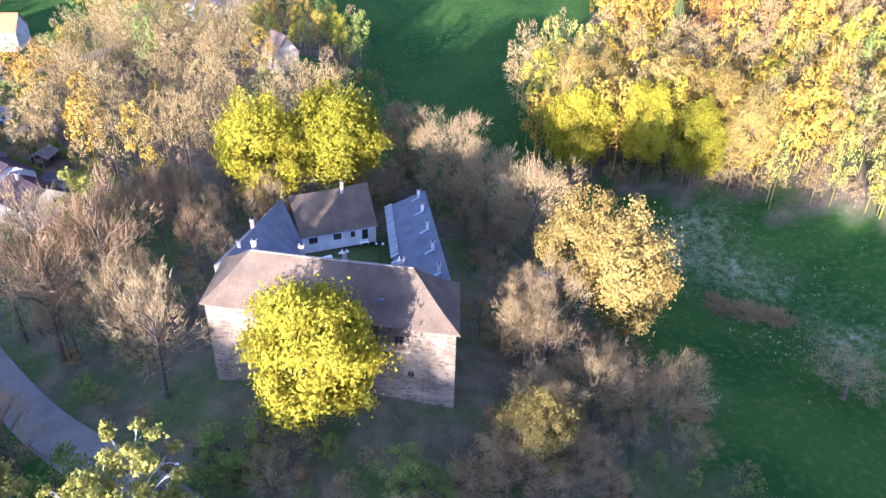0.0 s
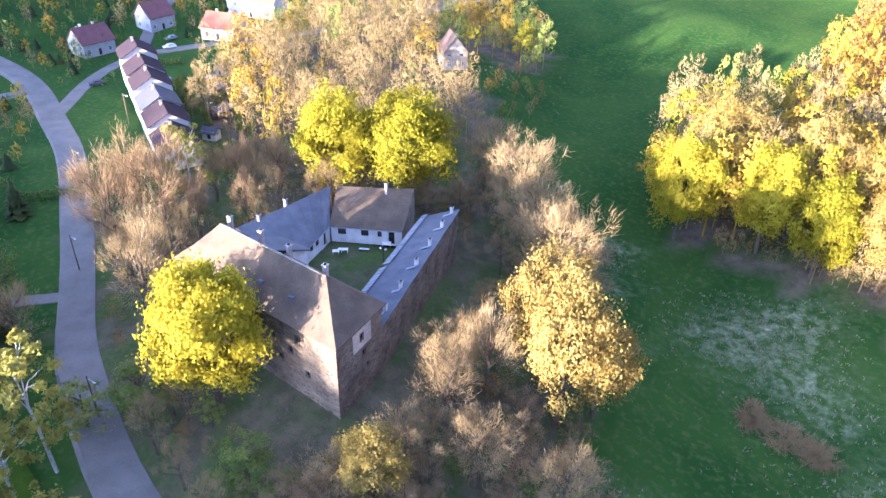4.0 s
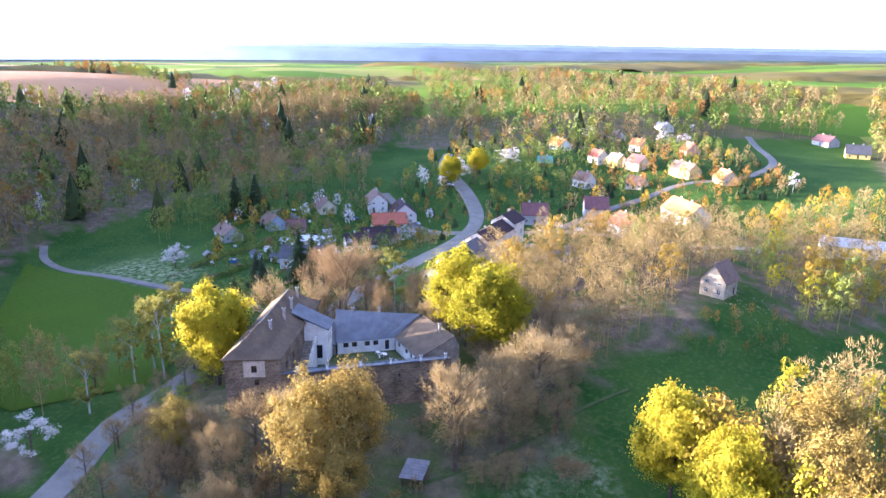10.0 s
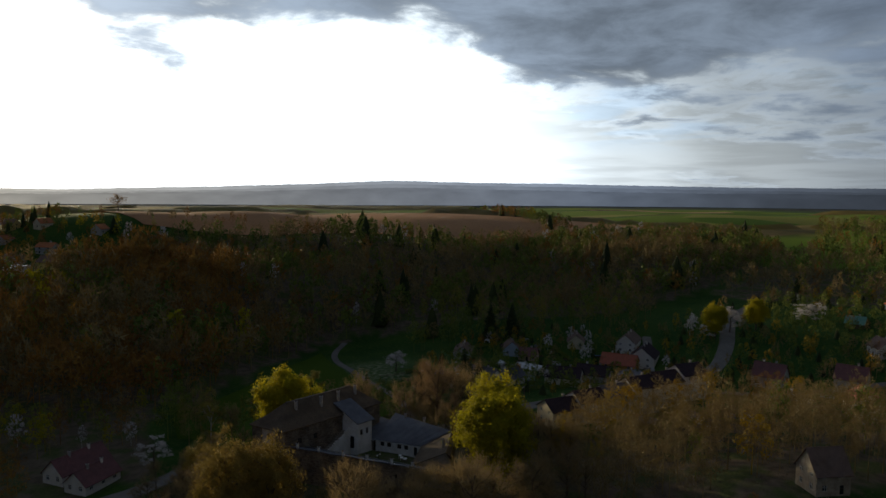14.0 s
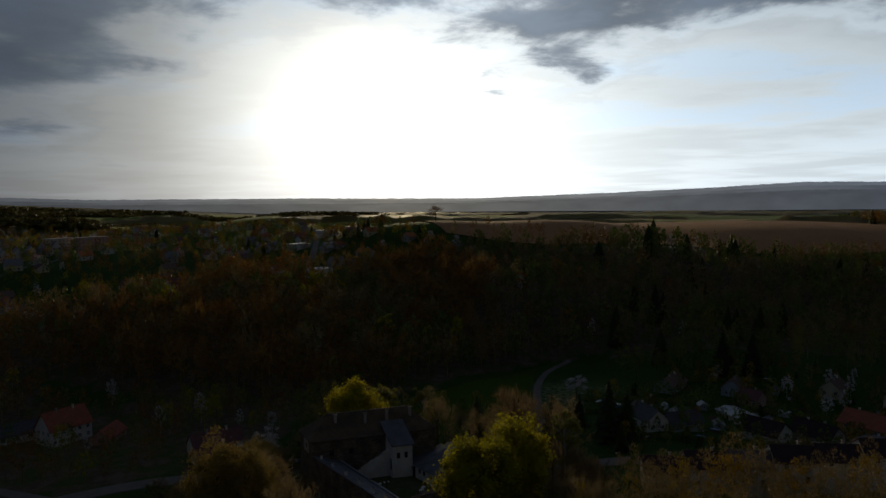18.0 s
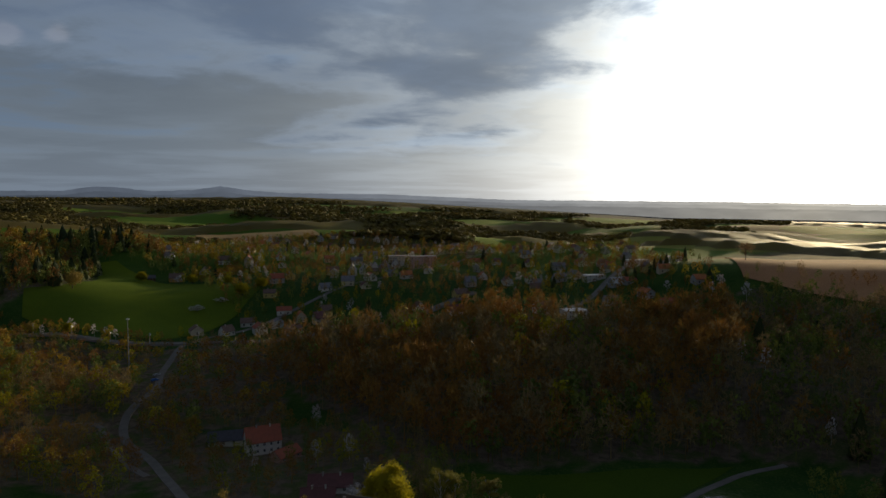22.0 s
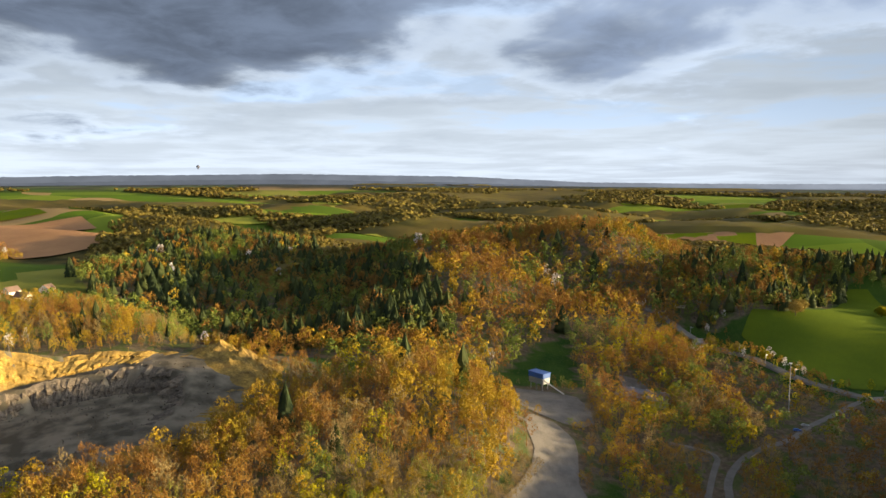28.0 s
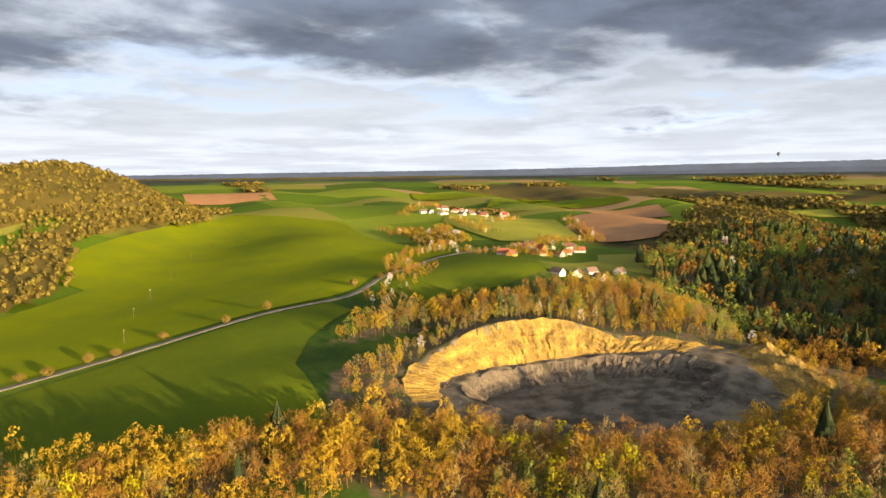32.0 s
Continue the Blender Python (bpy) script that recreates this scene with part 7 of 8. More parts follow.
    wood("hedge_meadow", [(176, -196), (196, -184), (300, -190), (352, -230), (352, -204), (300, -168), (190, -166)], 7, {"maple": 2, "budding": 2, "blossom": .7, "brown": 2}, 8, "line of shrubs along the railway", 12)
    wood("upper_meadow_trees", [(190, -352), (330, -388), (420, -430), (420, -560), (330, -640), (210, -470), (176, -380)], 12, {"green": 4, "brown": 3, "budding": 2, "maple": .8, "blossom": .5}, 11, "scattered trees and orchards above the meadow", 44, [(263, -366, 16), (284, -356, 10)], broad=1.2)
    wood("meadow_wood", [(335, -250), (380, -300), (400, -420), (330, -470), (300, -420), (346, -360)], 8, {"spruce": 2.6, "budding": 1.5, "brown": 3, "green": 2}, 15, "mixed trees at the meadow's edge", 13)


def canopy(name, poly, cell, height, label, seed):
    """The closed roof of a far wood: a bumpy sheet that falls to the ground at its edges."""
    rs = np.random.RandomState(seed)
    xs = np.arange(min(p[0] for p in poly), max(p[0] for p in poly) + cell, cell)
    ys = np.arange(min(p[1] for p in poly), max(p[1] for p in poly) + cell, cell)
    X, Y = np.meshgrid(xs, ys, indexing="ij")
    X, Y = X + rs.uniform(-.3, .3, X.shape) * cell, Y + rs.uniform(-.3, .3, Y.shape) * cell
    ok = within(poly, X, Y)
    inner = ok.copy()
    inner[1:-1, 1:-1] = ok[1:-1, 1:-1] & ok[2:, 1:-1] & ok[:-2, 1:-1] & ok[1:-1, 2:] & ok[1:-1, :-2]
    Z = gz(X, Y) + np.where(inner, height * rs.uniform(.45, 1.0, X.shape), -1.5)
    use = ok[:-1, :-1] | ok[1:, :-1] | ok[:-1, 1:] | ok[1:, 1:]
    i, j = np.where(use)
    n = X.shape[1]
    a = i * n + j
    me = mesh_from(name, np.stack([X, Y, Z], -1).reshape(-1, 3), np.stack([a, a + n, a + n + 1, a + 1], 1), WOODS["canopy"])
    tint = np.clip(.5 + .35 * np.sin(X / 90 + seed) * np.cos(Y / 70) + rs.normal(0, .15, X.shape), 0, 1).ravel()
    me.attributes.new("tint", "FLOAT", "POINT").data.foreach_set("value", tint.astype(np.float32))
    return tagged(new(name, me), label, "wood", kind="stuff")


def far_forest():
    """The woods of the open country, tree by tree as small clumps, in rings of growing size."""
    rs = np.random.RandomState(88)
    bv = [low_tree("brown", 7 + v, None)[0] for v in range(6)]
    for r0, r1, gap, high, word in ((600, 1050, 10, 13, "near"), (1050, 1650, 13, 15, "middle"), (1650, 2900, 20, 18, "outer")):
        g = np.arange(-r1, r1, gap)
        x, y = [v.ravel() for v in np.meshgrid(g + 100, g + 50)]
        x, y = x + rs.uniform(-.5, .5, len(x)) * gap, y + rs.uniform(-.5, .5, len(y)) * gap
        r, a = np.hypot(x - 100, y - 50), np.arctan2(y - 50, x - 100)
        ok = (r > r0) & (r < r1) & (a > -2.0) & (a < 1.5) & (far_cover(x, y) > rs.uniform(.15, .6, len(x)))
        ok &= ~((x > 40) & (x < 1330) & (y > 330) & (y < 1110)) & ~((np.abs(x - 80) < 270) & (y > -780) & (y < -200))
        for w in (WOOD_HILL, WOOD_VALE, WOOD_CONIFER):
            ok &= ~within(w, x, y)
        x, y = x[ok], y[ok]
        n = len(x)
        h, w = high * rs.uniform(.7, 1.4, n), high * rs.uniform(1.3, 2.3, n)
        pts = np.stack([bv[i % 6] for i in range(n)]) * np.stack([w, w, h], 1)[:, None, :] + np.stack([x, y, gz(x, y) - .15 * h], 1)[:, None, :]
        me = mesh_from("far_wood_trees", pts.reshape(-1, 3), np.arange(n * 54).reshape(-1, 3), WOODS["canopy"])
        me.attributes.new("tint", "FLOAT", "POINT").data.foreach_set("value", np.repeat(rs.uniform(0, 1, n), 54).astype(np.float32))
        tagged(new("far_wood_trees", me), f"brown and golden woods of the {word} hills", "wood", kind="stuff")


def build_far_woods():
    far_forest()
    hamlet = [(575, 408), (640, 392), (730, 410), (740, 470), (660, 486), (580, 476)]
    wood("hamlet_trees", hamlet, 11, {"brown": 3, "budding": 2, "green": 2, "blossom": .5}, 8, "garden trees among the hamlet farms", 210)
    _far_woods()


def _far_woods():
    """Copses and hedges over the open country, out to the horizon."""
    rs = np.random.RandomState(77)
    made = 0
    strips = []
    while made < 46:
        a, r = rs.uniform(-math.pi, math.pi), 760 + 3500 * rs.uniform() ** 1.2
        if made > 30:
            a, r = rs.uniform(-1.15, .25), 640 + 2000 * rs.uniform()
        cx, cy = 100 + r * math.cos(a), 50 + r * math.sin(a)
        if 200 < cx < 1750 and 120 < cy < 1250 or (r < 1700 and -.1 < a < .9):
            continue
        made += 1
        grow_ = 1 + r / 2200
        turn, l, w = a + 1.57 + rs.uniform(-.6, .6), rs.uniform(130, 420) * grow_, rs.uniform(40, 130) * grow_
        c, s = math.cos(turn), math.sin(turn)
        strips.append(([(cx + l * c * i - w * s * j, cy + l * s * i + w * c * j) for i, j in ((-1, -.6), (-.2, -1), (.8, -.9), (1, .2), (.3, 1), (-.7, .8))], r))
    hill = [(600 + 330 * math.cos(t) * (1 + .15 * math.sin(3 * t)), 1290 + 300 * math.sin(t)) for t in np.arange(0, 6.28, .35)]
    strips.append((hill, 1250))
    strips.append(([(318, 800), (420, 925), (640, 1010), (900, 1100), (960, 1160), (760, 1130), (480, 1040), (300, 940), (180, 800), (240, 770)], 1000))
    strips.append(([(640, 600), (700, 560), (800, 600), (760, 660)], 800))
    strips.append(([(880, 200), (1400, 60), (1700, 300), (1500, 360), (1000, 262), (860, 240)], 1200))
    strips.append(([(660, 60), (860, -40), (1200, 60), (1100, 80), (860, 120), (700, 180), (520, 120)], 900))
    for k, (poly, r) in enumerate(strips):
        if k >= len(strips) - 5:
            wood("far_wood_trees", poly, 11, {"brown": 1}, 13, "far wood's taller trees", 100 + k, fine=None, broad=1.3)
        canopy("far_wood", poly, 12 + r / 110, 9, "dense far wood in brown spring colours", 100 + k)
    for k, (x0, y0, x1, y1) in enumerate(((610, 540, 700, 600), (300, 470, 420, 480), (640, 470, 760, 440), (820, 560, 1000, 700), (1000, 800, 1300, 860), (960, 620, 1180, 640), (560, 470, 600, 560), (700, 560, 900, 680), (500, 545, 610, 560), (760, 470, 900, 430), (900, 420, 1180, 540), (360, 470, 480, 545))):
        d = Vector((x1 - x0, y1 - y0)).normalized() * 14
        wood("hedge", [(x0 - d.y, y0 + d.x), (x1 - d.y, y1 + d.x), (x1 + d.y, y1 - d.x), (x0 + d.y, y0 - d.x)], 9, {"brown": 3, "budding": 2, "blossom": .6, "green": 1}, 9, "hedge with blossom along the fields", 200 + k)


build_village()
build_town()
build_trees()
build_far_woods()


# ---- quarry ----
def build_quarry():
    q = thing("quarry_cliff", (0, 0, 0), "stepped granite quarry face with two benches, low sun in its ochre upper colour", "cliff")

    def spot(theta, e):
        a, c = math.cos(theta) * e * (118 if math.cos(theta) > 0 else 96), math.sin(theta) * e * 62
        return QUARRY[0] + a * 0.511 + c * 0.86, QUARRY[1] - a * 0.86 + c * 0.511
    steps = 520
    for tier, (e0, e1, rows, stone) in enumerate(((0.80, 1.015, 18, ROCK), (0.585, 0.69, 13, SHADED_ROCK))):
        verts, faces = [], []
        for i in range(steps + 1):
            th = 2 * math.pi * i / steps
            x1, y1 = spot(th, e1 + 0.03)
            along = th * 90
            top = float(land(x1, y1)) + 0.4 if tier == 0 else float(ground_at(*spot(th, 0.74))) + 0.3
            top += noise.noise(Vector((along * .05, 3.1, tier))) * 2.2 + noise.noise(Vector((along * .21, 7.7, tier))) * 1.1
            foot = float(ground_at(*spot(th, e0 - 0.03))) - 0.6
            for j in range(rows + 1):
                k = j / rows
                ledge = 0.10 * math.sin(k * 14 + 3 * noise.noise(Vector((along * .03, 0, 1))))
                e = e0 + (e1 - e0) * min(1, max(0, k ** 1.25 + ledge * (1 - k) * k * 4))
                p = Vector((along * .12, k * 2.2 + tier * 9, .5))
                # upright blocks split by joints, gullies between buttresses, fine breakage
                push = 3.2 * noise.noise(Vector((along * .045, k * .5, 2 + tier)))
                push += 1.5 * noise.cell(Vector((along * .16 + .6 * noise.noise(p), k * 1.6, tier))) + .9 * noise.cell(Vector((along * .42, k * 4.1, 5 + tier)))
                push += 1.1 * noise.noise(Vector((along * .5, k * 6, tier)))
                fade = math.sin(math.pi * min(1, .08 + k * .9)) ** .5
                x, y = spot(th, e + push * fade / 75)
                verts.append((x, y, foot + (top - foot) * k + .8 * fade * noise.noise(Vector((along * .6, k * 5, 11)))))
        n = rows + 1
        for i in range(steps):
            for j in range(rows):
                faces.append((i * n + j, (i + 1) * n + j, (i + 1) * n + j + 1, i * n + j + 1))
        part("rock_face", (verts, faces), stone, q, "sheer blocky granite face")
    # rubble mounds and boulders
    rnd = random.Random(5)
    for th, e, r, h in ((-0.02, 1.02, 24, 8), (0.3, 1.06, 20, 7), (-0.35, 1.0, 14, 4)):
        x, y = spot(th, e)
        bm = bmesh.new()
        bmesh.ops.create_grid(bm, x_segments=26, y_segments=26, size=r)
        for v in bm.verts:
            rr = v.co.xy.length / r
            bump = noise.noise(v.co * .22 + Vector((th, e, 0))) * .35 + noise.noise(v.co * .7) * .12
            v.co.z = float(gz(x + v.co.x, y + v.co.y)) + h * max(0, (1 - rr)) ** 1.25 * (1 + 1.6 * bump) + bump * 1.2 * max(0, 1 - rr) - .3
            v.co.x += x; v.co.y += y
        me = bpy.data.meshes.new("spoil_heap"); bm.to_mesh(me); bm.free(); me.materials.append(ROCK)
        tagged(new("spoil_heap", me), "ochre heap of quarry spoil on the rim", "heap", kind="stuff")
    verts, faces = [], []
    for i in range(700):
        th, e = rnd.uniform(0, 6.28), rnd.choice([.56, .58, .5, .4, .3, .77, .78])
        x, y = spot(th, e + rnd.uniform(-.03, .03))
        z = float(ground_at(x, y))
        s = rnd.uniform(.3, 1.0)
        b = len(verts)
        verts += [(x + rnd.uniform(-s, s), y + rnd.uniform(-s, s), z - .2) for _ in range(4)] + [(x + rnd.uniform(-s, s) * .5, y + rnd.uniform(-s, s) * .5, z + s * rnd.uniform(.5, 1)) for _ in range(2)]
        faces += [(b, b + 1, b + 4), (b + 1, b + 2, b + 5), (b + 2, b + 3, b + 5), (b + 3, b, b + 4), (b + 1, b + 5, b + 4), (b + 3, b + 4, b + 5)]
    tagged(new("boulders", mesh_from("boulders", verts, faces, SHADED_ROCK)), "scattered blasted boulders on the quarry benches", "boulders", kind="stuff")


build_quarry()


# ---- valley works, railway, masts ----
BLUE = surface("blue_paint", (0.05, 0.14, 0.42), (0.04, 0.11, 0.34), 0.4, 5, 0.5, 0.1, stain=0.1)
STEEL = surface("galvanised_steel", (0.42, 0.43, 0.44), (0.32, 0.33, 0.34), 1, 6, 0.5, 0.1, 0.6)
CONCRETE = surface("concrete", (0.38, 0.37, 0.35), (0.30, 0.29, 0.27), 0.4, 4, 0.9, 0.3)


def build_works():
    z = float(gz(258, 3))
    h = thing("stone_hopper", (258, 3, z), "blue-clad steel crushing hopper on legs in the quarry yard", "hopper", 20)
    for x in (-5, 0, 5):
        for y in (-2.6, 2.6):
            part("leg", boxed(x - .25, y - .25, -.5, x + .25, y + .25, 4.2), STEEL, h)
    part("bin", boxed(-6.2, -3.4, 4.2, 6.2, 3.4, 8.0, bevel=.15), STEEL, h)
    part("housing", boxed(-6.4, -3.6, 8.0, 6.4, 3.6, 11.2, bevel=.2), BLUE, h, "blue sheet cladding")
    part("roof", boxed(-6.7, -3.9, 11.2, 6.7, 3.9, 11.5, bevel=.08), BLUE, h)
    for i in range(9):
        part("cladding_rib", boxed(-6 + i * 1.5 - .06, -3.68, 8.1, -6 + i * 1.5 + .06, -3.6, 11.1), BLUE, h)
    belt = boxed(-9, -.6, -.2, 9, .6, .2)
    belt.transform(pose(-13, 2, 4.6, 0, -24, 12))
    part("conveyor", belt, STEEL, h, "sloping conveyor belt")
    z = float(gz(226, -56))
    hall = thing("storage_hall", (226, -56, z), "grey single-slope storage hall among the trees", "hall", 35)
    part("wall", wall_panel(wall_panel(wall_panel(wall_panel(bmesh.new(), (-16, -8), (16, -8), -3, 4), (16, -8), (16, 8), -3, 4), (16, 8), (-16, 8), -3, 4), (-16, 8), (-16, -8), -3, 4), CONCRETE, hall)
    part("roof", roof_sheet([(-17, -9, 3.4), (17, -9, 3.4), (17, 0, 7), (-17, 0, 7), (17, 9, 3.4), (-17, 9, 3.4)], [(0, 1, 2, 3), (3, 2, 4, 5)], .2), ROOFS["grey"], hall)
    for i in range(3):
        part("skylight", boxed(-12 + i * 10, -5.6, 5.2, -9 + i * 10, -3.2, 5.75), ROOFS["white"], hall)
    m = thing("floodlight_mast", (173.5, -122.5, float(gz(173.5, -122.5))), "tall slim steel mast with a small lamp head", "mast")
    bm = bmesh.new(); tube(bm, (0, 0, -1), (0, 0, 30), .34, .16, 8)
    part("pole", bm, STEEL, m)
    part("lamp_head", boxed(-.9, -.35, 29.8, .9, .35, 30.6, bevel=.08), WHITE, m)
    part("footing", boxed(-1, -1, -.5, 1, 1, .4, bevel=.05), CONCRETE, m)
    # railway on its bank, with catenary posts
    line = [(420, -150), (340, -178), (280, -176), (220, -168), (176, -180), (140, -196), (90, -190), (30, -250), (-20, -330)]
    ribbon("railway_bed", line, 7.0, GRAVEL, 1.0, "gravel railway bank crossing the valley", "railway", 6)
    for i, (x, y) in enumerate(((330, -182), (300, -180), (270, -178), (240, -174), (212, -172), (188, -178), (160, -190), (132, -198))):
        p = thing("catenary_post", (x, y + 4, float(gz(x, y + 4))), "grey steel railway catenary post with a bracket", "post", 10, "catenary posts")
        part("pole", boxed(-.16, -.16, -.5, .16, .16, 8.5), STEEL, p)
        part("bracket", boxed(-.08, -3.6, 7.0, .08, 0, 7.2), STEEL, p)
        part("stay", boxed(-.05, -2.0, 7.2, .05, 0, 7.9), STEEL, p)
    # wooden field poles
    for x, y in ((180, 590), (235, 640), (300, 690), (380, 745), (470, 800), (560, 850)):
        p = thing("power_pole", (x, y, float(gz(x, y))), "wooden power pole standing in the green field", "pole", 30, "field power poles")
        bm = bmesh.new(); tube(bm, (0, 0, -.5), (0, 0, 10), .2, .14, 6)
        part("pole", bm, TIMBER, p)
        part("crossarm", boxed(-1.1, -.08, 9.2, 1.1, .08, 9.4), TIMBER, p)
        for k in (-1, 0, 1):
            part("insulator", boxed(k - .06, -.06, 9.4, k + .06, .06, 9.65), WHITE, p)
    for x, y in ((-66, 84), (-88, 104), (-30, 58), (-70, 112), (-104, 132)):
        p = thing("street_pole", (x, y, float(gz(x, y))), "slim wooden pole beside the village road", "pole", 0, "roadside poles")
        bm = bmesh.new(); tube(bm, (0, 0, -.5), (0, 0, 8), .14, .1, 6)
        part("pole", bm, TIMBER, p)
        part("lamp_arm", boxed(0, -.04, 7.6, 1.2, .04, 7.7), STEEL, p)
        part("lamp", boxed(1.0, -.12, 7.45, 1.5, .12, 7.6, bevel=.03), WHITE, p)


TYRE = surface("tyre_rubber", (0.02, 0.02, 0.02), (0.03, 0.03, 0.03), 2, 9, 0.9, 0.1)


def car(x, y, turn, paint, words, van=False):
    """A parked car: shaped body, cabin glass, four wheels with rims, lamps."""
    c = thing("van" if van else "car", (x, y, float(gz(x, y)) + .18), words, "van" if van else "car", turn, "parked cars")
    side = [(-2.1, .35), (-2.15, .75), (-1.7, .92), (-1.0, 1.0), (-.55, 1.45), (1.2, 1.48), (1.85, .98), (2.1, .9), (2.15, .4)] if not van else [(-2.5, .35), (-2.55, .95), (-1.9, 1.15), (-1.35, 2.0), (2.5, 2.05), (2.55, .4)]
    bm = bmesh.new()
    rows = []
    for yy in (-.82, .82):
        rows.append([bm.verts.new((px, yy * (1 if pz < 1 else .86), pz)) for px, pz in side])
    n = len(side)
    bm.faces.new(rows[0]); bm.faces.new(rows[1][::-1])
    for i in range(n):
        bm.faces.new([rows[0][i], rows[0][(i + 1) % n], rows[1][(i + 1) % n], rows[1][i]])
    bmesh.ops.bevel(bm, geom=bm.edges[:], offset=.06, segments=1, affect="EDGES")
    part("body", bm, paint, c)
    if van:
        part("windscreen", boxed(-1.75, -.66, 1.3, -1.5, .66, 1.9), glass, c)
    else:
        part("cabin_glass", boxed(-.5, -.745, 1.05, 1.15, .745, 1.38, bevel=.05), glass, c)
    for wx in (-1.35, 1.35):
        for wy in (-.8, .8):
            bm = bmesh.new(); tube(bm, (wx, wy - .1, .14), (wx, wy + .1, .14), .32, .32, 12)
            bmesh.ops.holes_fill(bm, edges=bm.edges[:])
            w = part("wheel", bm, TYRE, c)
            bm = bmesh.new(); tube(bm, (wx, wy - .12, .14), (wx, wy + .12, .14), .19, .19, 8)
            bmesh.ops.holes_fill(bm, edges=bm.edges[:])
            part("rim", bm, STEEL, w)
    for wy in (-.6, .6):
        part("headlight", boxed(-2.2, wy - .15, .68, -2.1, wy + .15, .82), WHITE, c)


def build_cars():
    colours = {"white": WHITE, "silver": STEEL, "blue": BLUE, "dark": ROOFS["dark"], "red": ROOFS["red"]}
    for x, y, t, k, van in ((-154, 180, 20, "white", True), (-144, 186, 60, "white", False), (-149, 192, 70, "silver", False), (-137, 150, 60, "dark", False), (-120, 160, 55, "silver", False), (-108, 166, 55, "blue", False), (-112, 150, 60, "dark", False),
                            (-186, 122, 30, "silver", False), (-198, 119, 30, "dark", False), (-192, 40, 10, "white", False), (-86, 132, 60, "dark", False), (-94, 140, 60, "red", False), (-92, 290, 20, "blue", False), (-88, 286, 20, "white", False), (-97, 293, 20, "silver", False),
                            (146, -100, 60, "blue", False), (150, -110, 60, "silver", False)):
        car(x, y, t, colours[k], f"{k} parked {'van' if van else 'car'} beside the village lane", van)


def hedge_line(x0, y0, x1, y1, height, seed, kind="green"):
    """A clipped or wild hedge: leaves over a long mound."""
    rs = np.random.RandomState(seed)
    run = math.hypot(x1 - x0, y1 - y0)
    n = int(run * 55)
    k = rs.uniform(0, 1, n)
    u = np.array([(y0 - y1) / run, (x1 - x0) / run])
    off = rs.normal(0, .45, n)
    x, y = x0 + (x1 - x0) * k + u[0] * off, y0 + (y1 - y0) * k + u[1] * off
    c = np.stack([x, y, gz(x, y) + height * rs.uniform(0, 1, n) ** .6 * (1 - np.abs(off) / 2.4)], 1)
    a = rs.normal(size=(n, 3)); a /= np.linalg.norm(a, axis=1)[:, None]
    b = np.cross(a, rs.normal(size=(n, 3))); b /= np.linalg.norm(b, axis=1)[:, None]
    s = rs.uniform(.12, .26, (n, 1))
    q = np.stack([c - a * s, c + b * s, c + a * s, c - b * s], 1).reshape(-1, 3)
    tagged(new("hedge_row", mesh_from("hedge_row", q, np.arange(n * 4).reshape(-1, 4), LEAVES[kind])), "dark leafy garden hedge between plots", "hedge", kind="stuff")


def fence(x0, y0, x1, y1):
    run = math.hypot(x1 - x0, y1 - y0)
    f = thing("garden_fence", (x0, y0, 0), "low weathered garden fence of posts and rails", "fence", math.degrees(math.atan2(y1 - y0, x1 - x0)), "garden fences")
    n = int(run / 3)
    for i in range(n + 1):
        k = i / n
        z = float(gz(x0 + (x1 - x0) * k, y0 + (y1 - y0) * k))
        part("post", boxed(run * k - .06, -.06, z - .4, run * k + .06, .06, z + 1.2), TIMBER, f)
        if i < n:
            z2 = float(gz(x0 + (x1 - x0) * (i + 1) / n, y0 + (y1 - y0) * (i + 1) / n))
            for h in (.5, 1.0):
                bm = bmesh.new(); tube(bm, (run * k, 0, z + h), (run * (i + 1) / n, 0, z2 + h), .05, .05, 4)
                part("rail", bm, TIMBER, f)


